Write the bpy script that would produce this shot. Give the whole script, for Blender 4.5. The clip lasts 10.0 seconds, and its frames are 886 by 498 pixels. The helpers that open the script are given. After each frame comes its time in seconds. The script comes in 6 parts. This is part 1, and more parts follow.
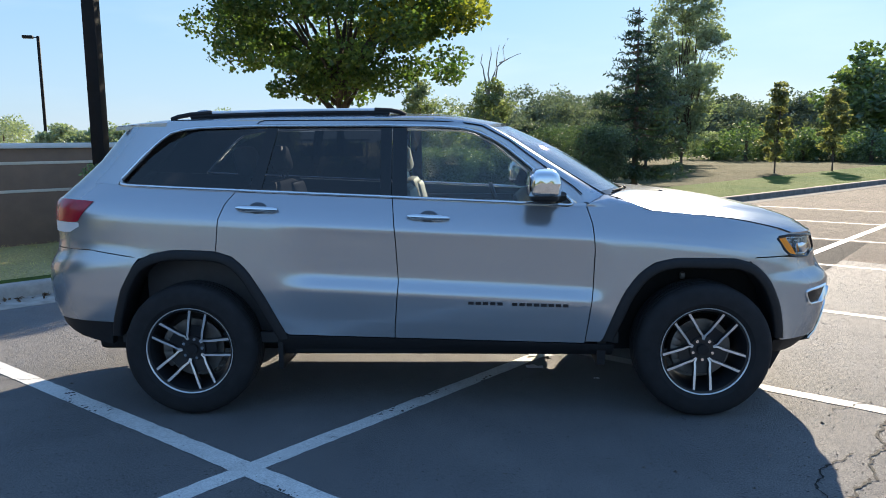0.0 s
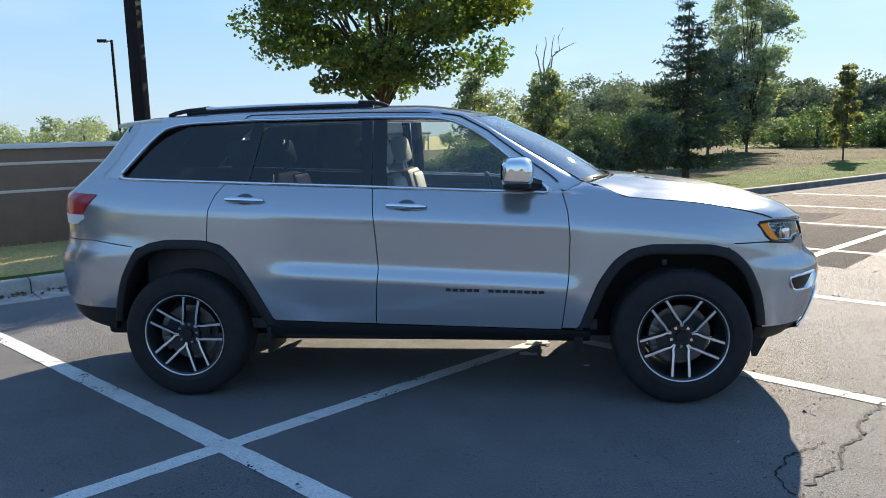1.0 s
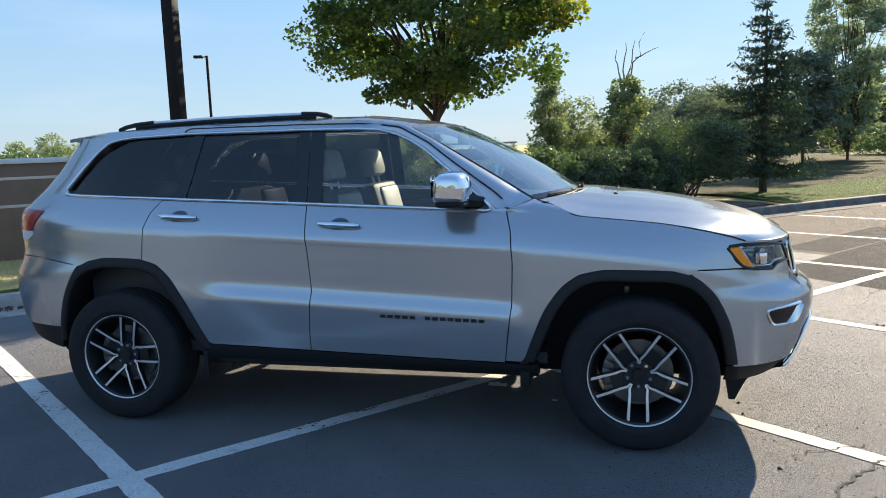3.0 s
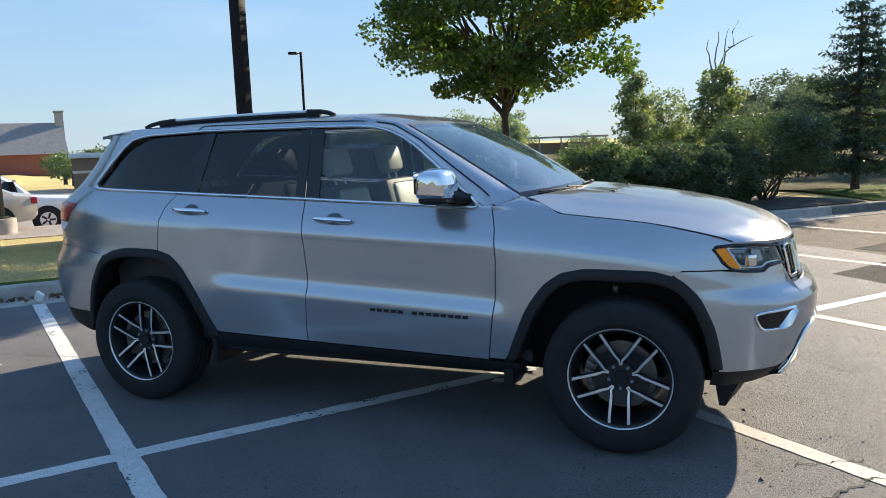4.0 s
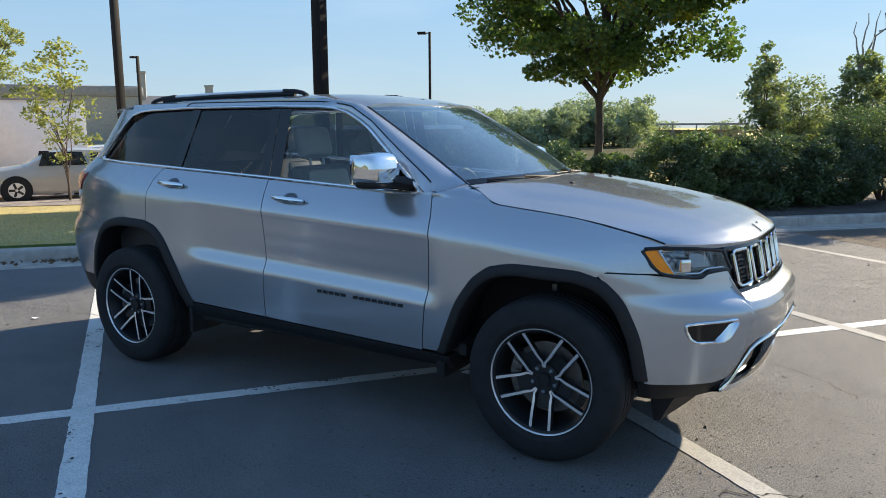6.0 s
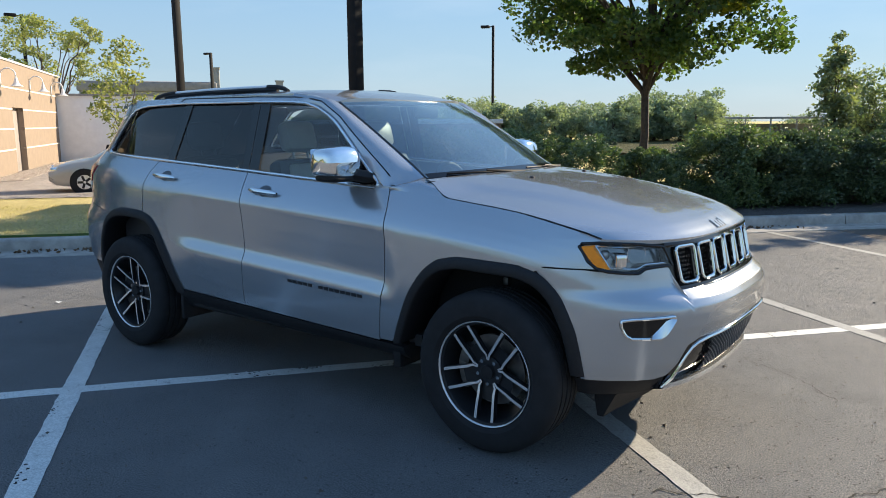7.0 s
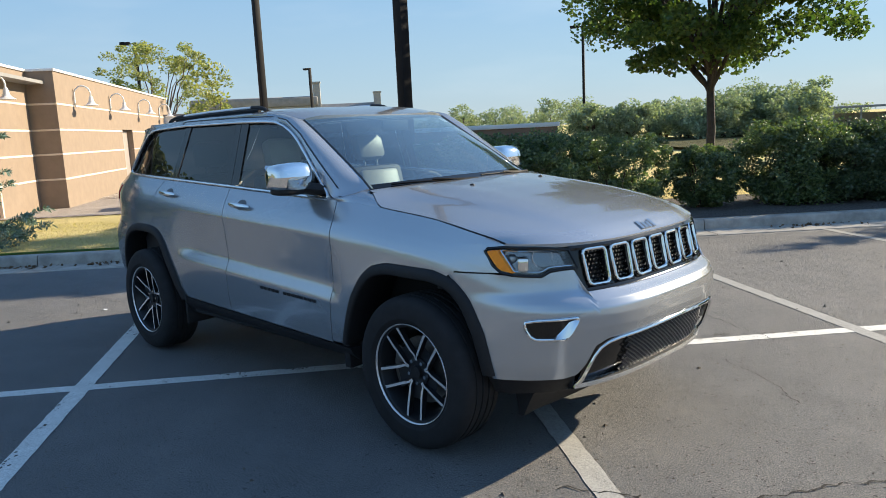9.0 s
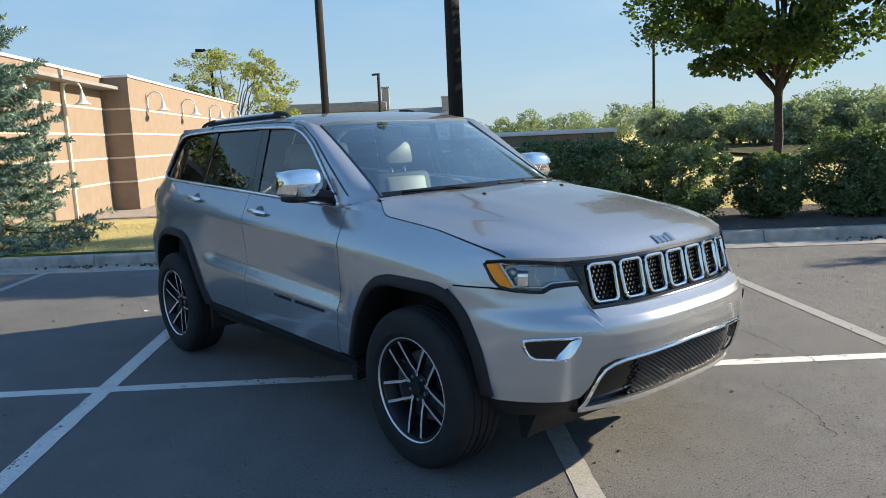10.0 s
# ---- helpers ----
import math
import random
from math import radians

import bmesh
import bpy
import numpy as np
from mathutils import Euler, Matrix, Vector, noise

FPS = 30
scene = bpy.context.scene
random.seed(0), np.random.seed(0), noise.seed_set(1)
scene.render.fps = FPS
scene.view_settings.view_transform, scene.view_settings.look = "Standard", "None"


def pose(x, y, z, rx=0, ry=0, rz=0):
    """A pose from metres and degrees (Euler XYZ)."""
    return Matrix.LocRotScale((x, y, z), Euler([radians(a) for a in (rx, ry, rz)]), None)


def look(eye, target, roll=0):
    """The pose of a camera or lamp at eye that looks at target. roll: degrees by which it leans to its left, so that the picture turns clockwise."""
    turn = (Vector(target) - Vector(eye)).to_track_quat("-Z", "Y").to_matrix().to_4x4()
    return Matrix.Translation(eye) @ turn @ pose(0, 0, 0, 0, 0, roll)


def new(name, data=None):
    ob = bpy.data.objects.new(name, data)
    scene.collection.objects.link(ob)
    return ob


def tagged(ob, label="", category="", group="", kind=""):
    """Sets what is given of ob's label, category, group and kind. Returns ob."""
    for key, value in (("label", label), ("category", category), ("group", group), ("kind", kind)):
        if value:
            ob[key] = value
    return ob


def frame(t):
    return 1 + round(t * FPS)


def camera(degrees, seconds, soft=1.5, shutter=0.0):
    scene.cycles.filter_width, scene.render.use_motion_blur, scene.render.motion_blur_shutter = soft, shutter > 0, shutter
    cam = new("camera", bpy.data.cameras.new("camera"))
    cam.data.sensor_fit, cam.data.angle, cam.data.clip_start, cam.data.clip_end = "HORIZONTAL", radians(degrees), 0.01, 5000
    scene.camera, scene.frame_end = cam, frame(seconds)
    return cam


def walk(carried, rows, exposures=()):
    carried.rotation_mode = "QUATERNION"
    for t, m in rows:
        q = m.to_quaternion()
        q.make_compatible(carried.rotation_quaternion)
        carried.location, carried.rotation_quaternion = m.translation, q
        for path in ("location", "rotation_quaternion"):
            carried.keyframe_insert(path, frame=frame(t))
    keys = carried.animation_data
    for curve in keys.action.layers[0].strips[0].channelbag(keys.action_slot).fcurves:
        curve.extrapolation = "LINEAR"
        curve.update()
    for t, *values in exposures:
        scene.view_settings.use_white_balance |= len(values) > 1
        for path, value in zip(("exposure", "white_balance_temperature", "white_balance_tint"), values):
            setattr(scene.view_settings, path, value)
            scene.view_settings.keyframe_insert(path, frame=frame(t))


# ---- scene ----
cam = camera(61.7, 10.0, 0.9)
PATH = [
    (0, (0.119, -4.995, 1.559), (0.058, -3.016, 1.272), -0.4),
    (0.5, (0.408, -5.064, 1.538), (0.245, -3.093, 1.238), -0.9),
    (1, (0.629, -5.059, 1.537), (0.39, -3.097, 1.234), -1.5),
    (1.5, (0.775, -4.911, 1.532), (0.475, -2.958, 1.228), -2.1),
    (2, (0.98, -4.785, 1.528), (0.634, -2.837, 1.239), -2.2),
    (3.5, (1.656, -4.467, 1.533), (1.065, -2.575, 1.265), -1.9),
    (4, (1.938, -4.42, 1.532), (1.218, -2.576, 1.251), -2.0),
    (4.5, (2.142, -4.316, 1.517), (1.316, -2.518, 1.224), -1.8),
    (5, (2.318, -4.121, 1.514), (1.415, -2.362, 1.208), -1.4),
    (6.5, (3.015, -3.805, 1.531), (1.916, -2.166, 1.201), 0.0),
    (7, (3.261, -3.651, 1.527), (2.083, -2.07, 1.19), -0.3),
    (7.5, (3.481, -3.574, 1.525), (2.236, -2.045, 1.188), -0.9),
    (8, (3.668, -3.518, 1.519), (2.368, -2.036, 1.184), -1.7),
    (8.5, (3.865, -3.411, 1.535), (2.519, -1.968, 1.206), -2.4),
    (9, (4.019, -3.245, 1.545), (2.628, -1.844, 1.227), -2.8),
    (9.5, (4.095, -3.114, 1.537), (2.644, -1.773, 1.231), -2.8),
    (10, (4.117, -2.924, 1.54), (2.602, -1.654, 1.243), -2.6),
]
walk(cam, [(t, look(eye, target, roll)) for t, eye, target, roll in PATH], [(0.0, 1.52, 5400, 8), (4.5, 1.42, 5560, 7), (10.0, 1.30, 5560, 5)])

# ---- light ----
SUN_DIR = Vector((0.36, 0.93, 0.0)).normalized()
SUN_EL = radians(25)
world = bpy.data.worlds.new("world")
scene.world = world
world.use_nodes = True
wt = world.node_tree
wt.nodes.clear()
wo = wt.nodes.new("ShaderNodeOutputWorld")
wb = wt.nodes.new("ShaderNodeBackground")
sky = wt.nodes.new("ShaderNodeTexSky")
sky.sky_type = "NISHITA"
sky.sun_disc = False
sky.sun_elevation = SUN_EL
sky.sun_rotation = math.atan2(SUN_DIR.x, SUN_DIR.y)
sky.air_density = 1.2
sky.dust_density = 0.25
sky.ozone_density = 2.5
wb.inputs["Strength"].default_value = 0.105
# morning haze: pale and thick at the horizon, thin overhead
def world_ramp(src, stops):
    r = wt.nodes.new("ShaderNodeValToRGB")
    el = r.color_ramp.elements
    while len(el) < len(stops):
        el.new(0.5)
    for e, (p, c) in zip(el, stops):
        e.position = p
        e.color = (*c, 1)
    wt.links.new(src, r.inputs["Fac"])
    return r


sky_way = wt.nodes.new("ShaderNodeTexCoord")
split = wt.nodes.new("ShaderNodeSeparateXYZ")
wt.links.new(sky_way.outputs["Generated"], split.inputs[0])
haze = wt.nodes.new("ShaderNodeMix")
haze.data_type = "RGBA"
thick = world_ramp(split.outputs["Z"], [(0.0, (0.93,) * 3), (0.20, (0.88,) * 3), (0.45, (0.62,) * 3), (0.8, (0.35,) * 3)])
wt.links.new(thick.outputs[0], haze.inputs[0])
tint = world_ramp(split.outputs["Z"], [(0.0, (0.80, 0.875, 0.88)), (0.06, (0.69, 0.83, 0.91)), (0.20, (0.50, 0.71, 0.92)), (0.5, (0.34, 0.52, 0.75))])
lift = wt.nodes.new("ShaderNodeVectorMath")
lift.operation = "SCALE"
lift.inputs["Scale"].default_value = 2.6
wt.links.new(tint.outputs[0], lift.inputs[0])
# thin streaks of cloud
veil_map = wt.nodes.new("ShaderNodeMapping")
veil_map.inputs["Scale"].default_value = (2.2, 2.2, 9.0)
wt.links.new(sky_way.outputs["Generated"], veil_map.inputs[0])
veil = wt.nodes.new("ShaderNodeTexNoise")
veil.inputs["Scale"].default_value = 1.6
veil.inputs["Detail"].default_value = 5.0
wt.links.new(veil_map.outputs[0], veil.inputs["Vector"])
veil_amount = world_ramp(veil.outputs["Fac"], [(0.50, (0.0,) * 3), (0.72, (0.32,) * 3)])
cloud = wt.nodes.new("ShaderNodeMix")
cloud.data_type = "RGBA"
cloud.inputs[7].default_value = (2.55, 2.65, 2.70, 1)
wt.links.new(veil_amount.outputs[0], cloud.inputs[0])
wt.links.new(lift.outputs[0], cloud.inputs[6])
wt.links.new(cloud.outputs[2], haze.inputs[7])
wt.links.new(sky.outputs[0], haze.inputs[6])
wt.links.new(haze.outputs[2], wb.inputs[0])
wt.links.new(wb.outputs[0], wo.inputs[0])
sun = new("sun", bpy.data.lights.new("sun", "SUN"))
sun.data.energy = 5.0
sun.data.angle = radians(0.6)
sun.data.color = (0.98, 0.735, 0.46)
sun.matrix_world = look((0, 0, 0), -(SUN_DIR * math.cos(SUN_EL) + Vector((0, 0, math.sin(SUN_EL)))))

# ---- materials ----
MATS = {}


def material(name):
    m = bpy.data.materials.new(name)
    m.use_nodes = True
    t = m.node_tree
    b = t.nodes["Principled BSDF"]
    MATS[name] = m
    return m, t, b


def node(t, kind, **props):
    n = t.nodes.new(kind)
    for k, v in props.items():
        if k in n.inputs:
            n.inputs[k].default_value = v
    return n


def noise_tex(t, scale, detail=4.0, rough=0.6, coord="Object"):
    tc = t.nodes.new("ShaderNodeTexCoord")
    n = t.nodes.new("ShaderNodeTexNoise")
    n.inputs["Scale"].default_value = scale
    n.inputs["Detail"].default_value = detail
    n.inputs["Roughness"].default_value = rough
    t.links.new(tc.outputs[coord], n.inputs["Vector"])
    return n


def ramp(t, src, stops):
    r = t.nodes.new("ShaderNodeValToRGB")
    e = r.color_ramp.elements
    while len(e) < len(stops):
        e.new(0.5)
    for el, (p, c) in zip(e, stops):
        el.position = p
        el.color = (*c, 1)
    t.links.new(src, r.inputs["Fac"])
    return r


def bump(t, b, src, strength, dist):
    n = t.nodes.new("ShaderNodeBump")
    n.inputs["Strength"].default_value = strength
    n.inputs["Distance"].default_value = dist
    t.links.new(src, n.inputs["Height"])
    t.links.new(n.outputs[0], b.inputs["Normal"])
    return n


def mixed(t, fac, a, b, mode="MIX"):
    n = t.nodes.new("ShaderNodeMix")
    n.data_type = "RGBA"
    n.blend_type = mode
    for key, val in (("Factor", fac), ("A", a), ("B", b)):
        sock = [i for i in n.inputs if i.name == key and i.enabled][0] if key != "Factor" else n.inputs[0]
        if isinstance(val, (int, float)):
            sock.default_value = val
        elif isinstance(val, tuple):
            sock.default_value = (*val, 1)
        else:
            t.links.new(val, sock)
    return [o for o in n.outputs if o.enabled][0]


def plain(name, col, rough=0.5, metal=0.0, vary=0.12, scale=8.0, coat=0.0, bmp=0.0, spec=0.5):
    """A surface with a little unevenness in colour and gloss at two scales."""
    m, t, b = material(name)
    n1 = noise_tex(t, scale, 5)
    lo = tuple(c * (1 - vary) for c in col)
    hi = tuple(min(1, c * (1 + vary)) for c in col)
    r = ramp(t, n1.outputs["Fac"], [(0.3, lo), (0.7, hi)])
    t.links.new(r.outputs[0], b.inputs["Base Color"])
    b.inputs["Roughness"].default_value = rough
    b.inputs["Metallic"].default_value = metal
    b.inputs["Specular IOR Level"].default_value = spec
    b.inputs["Coat Weight"].default_value = coat
    b.inputs["Coat Roughness"].default_value = 0.04
    if bmp:
        n2 = noise_tex(t, scale * 12, 3)
        bump(t, b, n2.outputs["Fac"], 0.6, bmp)
    return m


def car_paint():
    m, t, b = material("silver_paint")
    flake = noise_tex(t, 900, 2)
    r = ramp(t, flake.outputs["Fac"], [(0.35, (0.40, 0.425, 0.465)), (0.65, (0.505, 0.53, 0.57))])
    t.links.new(r.outputs[0], b.inputs["Base Color"])
    b.inputs["Metallic"].default_value = 0.70
    dirt = noise_tex(t, 5, 6)
    rr = ramp(t, dirt.outputs["Fac"], [(0.3, (0.19, 0.19, 0.19)), (0.75, (0.235, 0.235, 0.235))])
    t.links.new(rr.outputs[0], b.inputs["Roughness"])
    b.inputs["Coat Weight"].default_value = 0.7
    b.inputs["Specular Tint"].default_value = (0.12, 0.13, 0.15, 1)
    b.inputs["Coat Roughness"].default_value = 0.03
    return m


def glass(name, tint, gloss=0.08, haze=0.0):
    m, t, b = material(name)
    t.nodes.remove(b)
    out = t.nodes["Material Output"]
    tr = t.nodes.new("ShaderNodeBsdfTransparent")
    tr.inputs[0].default_value = (*tint, 1)
    gl = t.nodes.new("ShaderNodeBsdfGlossy")
    gl.inputs["Roughness"].default_value = 0.0
    # both faces of the pane reflect alike, more at a slant
    lw = t.nodes.new("ShaderNodeLayerWeight")
    lw.inputs[0].default_value = 0.5
    pw = t.nodes.new("ShaderNodeMath")
    pw.operation = "POWER"
    pw.inputs[1].default_value = 4.0
    t.links.new(lw.outputs["Facing"], pw.inputs[0])
    fr = t.nodes.new("ShaderNodeMath")
    fr.operation = "MULTIPLY_ADD"
    fr.inputs[1].default_value = 1 - gloss
    fr.inputs[2].default_value = gloss
    t.links.new(pw.outputs[0], fr.inputs[0])
    mx = t.nodes.new("ShaderNodeMixShader")
    t.links.new(fr.outputs[0], mx.inputs[0])
    t.links.new(tr.outputs[0], mx.inputs[1])
    t.links.new(gl.outputs[0], mx.inputs[2])
    last = mx
    if haze:
        # thin diffuse film; the sky's reflection is painted into its blue
        df = t.nodes.new("ShaderNodeBsdfDiffuse")
        df.inputs[0].default_value = (0.34, 0.54, 0.68, 1)
        m2 = t.nodes.new("ShaderNodeMixShader")
        n = noise_tex(t, 3, 4)
        r = ramp(t, n.outputs["Fac"], [(0.3, (haze * 0.6,) * 3), (0.75, (haze * 1.3,) * 3)])
        t.links.new(r.outputs[0], m2.inputs[0])
        t.links.new(mx.outputs[0], m2.inputs[1])
        t.links.new(df.outputs[0], m2.inputs[2])
        last = m2
    t.links.new(last.outputs[0], out.inputs["Surface"])
    return m


def asphalt(name, dark, light, fine=1.0, rough=0.74, spec=0.15):
    m, t, b = material(name)
    big = noise_tex(t, 0.35, 6, 0.65)
    mid = noise_tex(t, 3.0, 6, 0.7)
    grit = noise_tex(t, 135, 5, 0.75)
    chips = noise_tex(t, 48, 2, 0.5)
    base = ramp(t, big.outputs["Fac"], [(0.3, dark), (0.7, light)])
    v = ramp(t, mid.outputs["Fac"], [(0.3, (0.88, 0.88, 0.88)), (0.7, (1.1, 1.1, 1.1))])
    c = mixed(t, 1.0, base.outputs[0], v.outputs[0], "MULTIPLY")
    g = ramp(t, grit.outputs["Fac"], [(0.36, (0.42, 0.42, 0.42)), (0.50, (1, 1, 1)), (0.64, (1.95, 1.88, 1.75))])
    c = mixed(t, 1.0, c, g.outputs[0], "MULTIPLY")
    h = ramp(t, chips.outputs["Fac"], [(0.30, (0.35, 0.35, 0.35)), (0.36, (1, 1, 1)), (0.70, (1, 1, 1)), (0.78, (1.5, 1.45, 1.4))])
    c = mixed(t, 1.0, c, h.outputs[0], "MULTIPLY")
    t.links.new(c, b.inputs["Base Color"])
    b.inputs["Roughness"].default_value = rough
    b.inputs["Specular IOR Level"].default_value = spec
    add = t.nodes.new("ShaderNodeMath")
    add.operation = "ADD"
    t.links.new(mid.outputs["Fac"], add.inputs[0])
    t.links.new(grit.outputs["Fac"], add.inputs[1])
    bump(t, b, add.outputs[0], 1.0 * fine, 0.009)
    return m


def line_paint(name="line_paint", fade=1.0):
    m, t, b = material(name)
    n = noise_tex(t, 9, 8, 0.75)
    g = noise_tex(t, 120, 3)
    c = ramp(t, n.outputs["Fac"], [(0.0, (0.10, 0.10, 0.10)), (0.33, (0.16, 0.16, 0.155)), (0.40, tuple(c * fade for c in (0.55, 0.55, 0.53))), (0.7, tuple(c * fade for c in (0.66, 0.66, 0.64)))])
    gr = ramp(t, g.outputs["Fac"], [(0.35, (0.7, 0.7, 0.7)), (0.6, (1, 1, 1))])
    t.links.new(mixed(t, 1.0, c.outputs[0], gr.outputs[0], "MULTIPLY"), b.inputs["Base Color"])
    b.inputs["Roughness"].default_value = 0.7
    bump(t, b, g.outputs["Fac"], 0.5, 0.003)
    return m


def grass(name, a, c, d):
    m, t, b = material(name)
    big = noise_tex(t, 0.25, 5, 0.6)
    fine = noise_tex(t, 28, 6, 0.8)
    r = ramp(t, big.outputs["Fac"], [(0.32, a), (0.5, c), (0.68, d)])
    f = ramp(t, fine.outputs["Fac"], [(0.3, (0.5, 0.5, 0.5)), (0.7, (1.35, 1.35, 1.35))])
    t.links.new(mixed(t, 1.0, r.outputs[0], f.outputs[0], "MULTIPLY"), b.inputs["Base Color"])
    b.inputs["Roughness"].default_value = 0.95
    b.inputs["Specular IOR Level"].default_value = 0.1
    bump(t, b, fine.outputs["Fac"], 1.0, 0.05)
    return m


def leaf_mat(name, a, c, trans=0.35, gloss=0.06):
    """Leaves: each one its own shade, part of the light shines through."""
    m, t, b = material(name)
    t.nodes.remove(b)
    out = t.nodes["Material Output"]
    geo = t.nodes.new("ShaderNodeNewGeometry")
    r = ramp(t, geo.outputs["Random Per Island"], [(0.1, a), (0.9, c)])
    n = noise_tex(t, 1.2, 3)
    f = ramp(t, n.outputs["Fac"], [(0.3, (0.7, 0.7, 0.7)), (0.7, (1.25, 1.25, 1.15))])
    col = mixed(t, 1.0, r.outputs[0], f.outputs[0], "MULTIPLY")
    df = t.nodes.new("ShaderNodeBsdfDiffuse")
    tl = t.nodes.new("ShaderNodeBsdfTranslucent")
    gl = t.nodes.new("ShaderNodeBsdfGlossy")
    gl.inputs["Roughness"].default_value = 0.45
    gl.inputs[0].default_value = (0.5, 0.5, 0.5, 1)
    t.links.new(col, df.inputs[0])
    bright = mixed(t, 1.0, col, (1.4, 1.5, 0.75), "MULTIPLY")
    t.links.new(bright, tl.inputs[0])
    m1 = t.nodes.new("ShaderNodeMixShader")
    m1.inputs[0].default_value = trans
    t.links.new(df.outputs[0], m1.inputs[1])
    t.links.new(tl.outputs[0], m1.inputs[2])
    m2 = t.nodes.new("ShaderNodeMixShader")
    m2.inputs[0].default_value = gloss
    t.links.new(m1.outputs[0], m2.inputs[1])
    t.links.new(gl.outputs[0], m2.inputs[2])
    t.links.new(m2.outputs[0], out.inputs["Surface"])
    return m


PAINT = car_paint()
GLASS_DARK = glass("privacy_glass", (0.13, 0.14, 0.16), 0.055)
GLASS_CLEAR = glass("window_glass", (0.78, 0.83, 0.81), 0.08)
GLASS_SCREEN = glass("windshield_glass", (0.54, 0.68, 0.72), 0.34, 0.05)
LENS = glass("lamp_lens", (0.92, 0.94, 0.95), 0.06)
CHROME = plain("chrome", (0.82, 0.83, 0.84), 0.06, 1.0, 0.03)
SATIN = plain("machined_alloy", (0.80, 0.79, 0.80), 0.26, 0.55, 0.05, 30)
DARK_ALLOY = plain("dark_alloy", (0.035, 0.037, 0.042), 0.35, 0.6, 0.1)
BLACK_PLASTIC = plain("black_plastic", (0.016, 0.016, 0.018), 0.6, 0, 0.15, 40, bmp=0.0006, spec=0.3)
GLOSS_BLACK = plain("gloss_black", (0.008, 0.008, 0.009), 0.08, 0, 0.05)
RUBBER = plain("tyre_rubber", (0.018, 0.018, 0.020), 0.8, 0, 0.2, 14, bmp=0.0008, spec=0.3)
DARK_INSIDE = plain("dark_underbody", (0.010, 0.010, 0.011), 0.9, 0, 0.2)
LEATHER = plain("light_leather", (0.36, 0.345, 0.31), 0.45, 0, 0.06, 12, bmp=0.0008)
DARK_TRIM = plain("dark_trim", (0.03, 0.03, 0.033), 0.6, 0, 0.1, 20, bmp=0.0005)
RED_LENS = plain("red_lens", (0.30, 0.002, 0.022), 0.2, 0, 0.15, 30, coat=0.2)
AMBER = plain("amber_lens", (0.95, 0.30, 0.010), 0.3, 0, 0.1, 60, coat=0.1, spec=0.25)
REFLECTOR = plain("lamp_reflector", (0.75, 0.77, 0.80), 0.15, 0.9, 0.06, 20)
STEEL = plain("steel", (0.45, 0.45, 0.46), 0.35, 1.0, 0.15, 20)
ASPHALT = asphalt("asphalt", (0.122, 0.126, 0.134), (0.170, 0.170, 0.172))
OLD_LOT = asphalt("old_tan_asphalt", (0.125, 0.112, 0.098), (0.172, 0.151, 0.131), 1.0, 0.88, 0.07)
SEALED = asphalt("sealed_asphalt", (0.055, 0.054, 0.054), (0.075, 0.072, 0.07), 1.0, 0.9, 0.06)
ROAD_GREY = asphalt("road_asphalt", (0.26, 0.235, 0.215), (0.34, 0.305, 0.28))
PAINTLINE = line_paint("line_paint", 1.15)
WORN_LINE = line_paint("worn_line_paint", 0.62)
# worn far lines; glare that washes them out is put into the colour
DULLED_LINE = line_paint("dulled_line_paint", 0.52)
CRACK = plain("crack_fill", (0.012, 0.012, 0.012), 0.9, 0, 0.2)
CONCRETE = plain("kerb_concrete", (0.33, 0.31, 0.28), 0.85, 0, 0.28, 5, bmp=0.003)
# darker copy for the far lengths: shade on the kerb's face put into colour
SHADED_KERB = plain("shaded_kerb_concrete", (0.15, 0.138, 0.122), 0.9, 0, 0.35, 4, bmp=0.003)
GRASS = grass("dry_grass", (0.48, 0.41, 0.18), (0.58, 0.49, 0.21), (0.66, 0.56, 0.27))
LAWN = grass("green_lawn", (0.050, 0.105, 0.014), (0.080, 0.130, 0.022), (0.115, 0.150, 0.032))
FIELD = grass("field_grass", (0.062, 0.064, 0.028), (0.082, 0.080, 0.036), (0.105, 0.096, 0.045))
MULCH = plain("mulch", (0.085, 0.075, 0.068), 0.95, 0, 0.6, 30, bmp=0.03)
BARK = plain("bark", (0.085, 0.065, 0.05), 0.9, 0, 0.4, 14, bmp=0.012)
BARK_DARK = plain("dark_bark", (0.045, 0.038, 0.033), 0.9, 0, 0.4, 14, bmp=0.012)
BARK_PALE = plain("pale_bark", (0.30, 0.27, 0.23), 0.9, 0, 0.25, 14, bmp=0.01)
POLE_BRONZE = plain("bronze_paint", (0.011, 0.011, 0.013), 0.6, 0.0, 0.15, 6, spec=0.15)
STUCCO = plain("tan_stucco", (0.242, 0.190, 0.143), 0.92, 0, 0.08, 3, bmp=0.002)
STUCCO_BROWN = plain("brown_stucco", (0.225, 0.150, 0.105), 0.92, 0, 0.10, 3, bmp=0.002)
BAND = plain("pale_band", (0.66, 0.58, 0.48), 0.85, 0, 0.08, 4)
WHITE_METAL = plain("white_metal", (0.72, 0.73, 0.75), 0.4, 0, 0.06, 3)
ROOF_GREY = plain("grey_roof", (0.23, 0.23, 0.235), 0.8, 0, 0.15, 2)
BRICK_RED = plain("red_brick", (0.26, 0.10, 0.075), 0.9, 0, 0.25, 10)
GREY_CONC = plain("grey_concrete", (0.30, 0.30, 0.29), 0.9, 0, 0.15, 3)
WHITE_PAINT = plain("white_car_paint", (0.74, 0.74, 0.74), 0.25, 0, 0.03, 3, coat=0.8)
BEIGE_PAINT = plain("beige_car_paint", (0.44, 0.42, 0.38), 0.28, 0.15, 0.03, 3, coat=0.8)
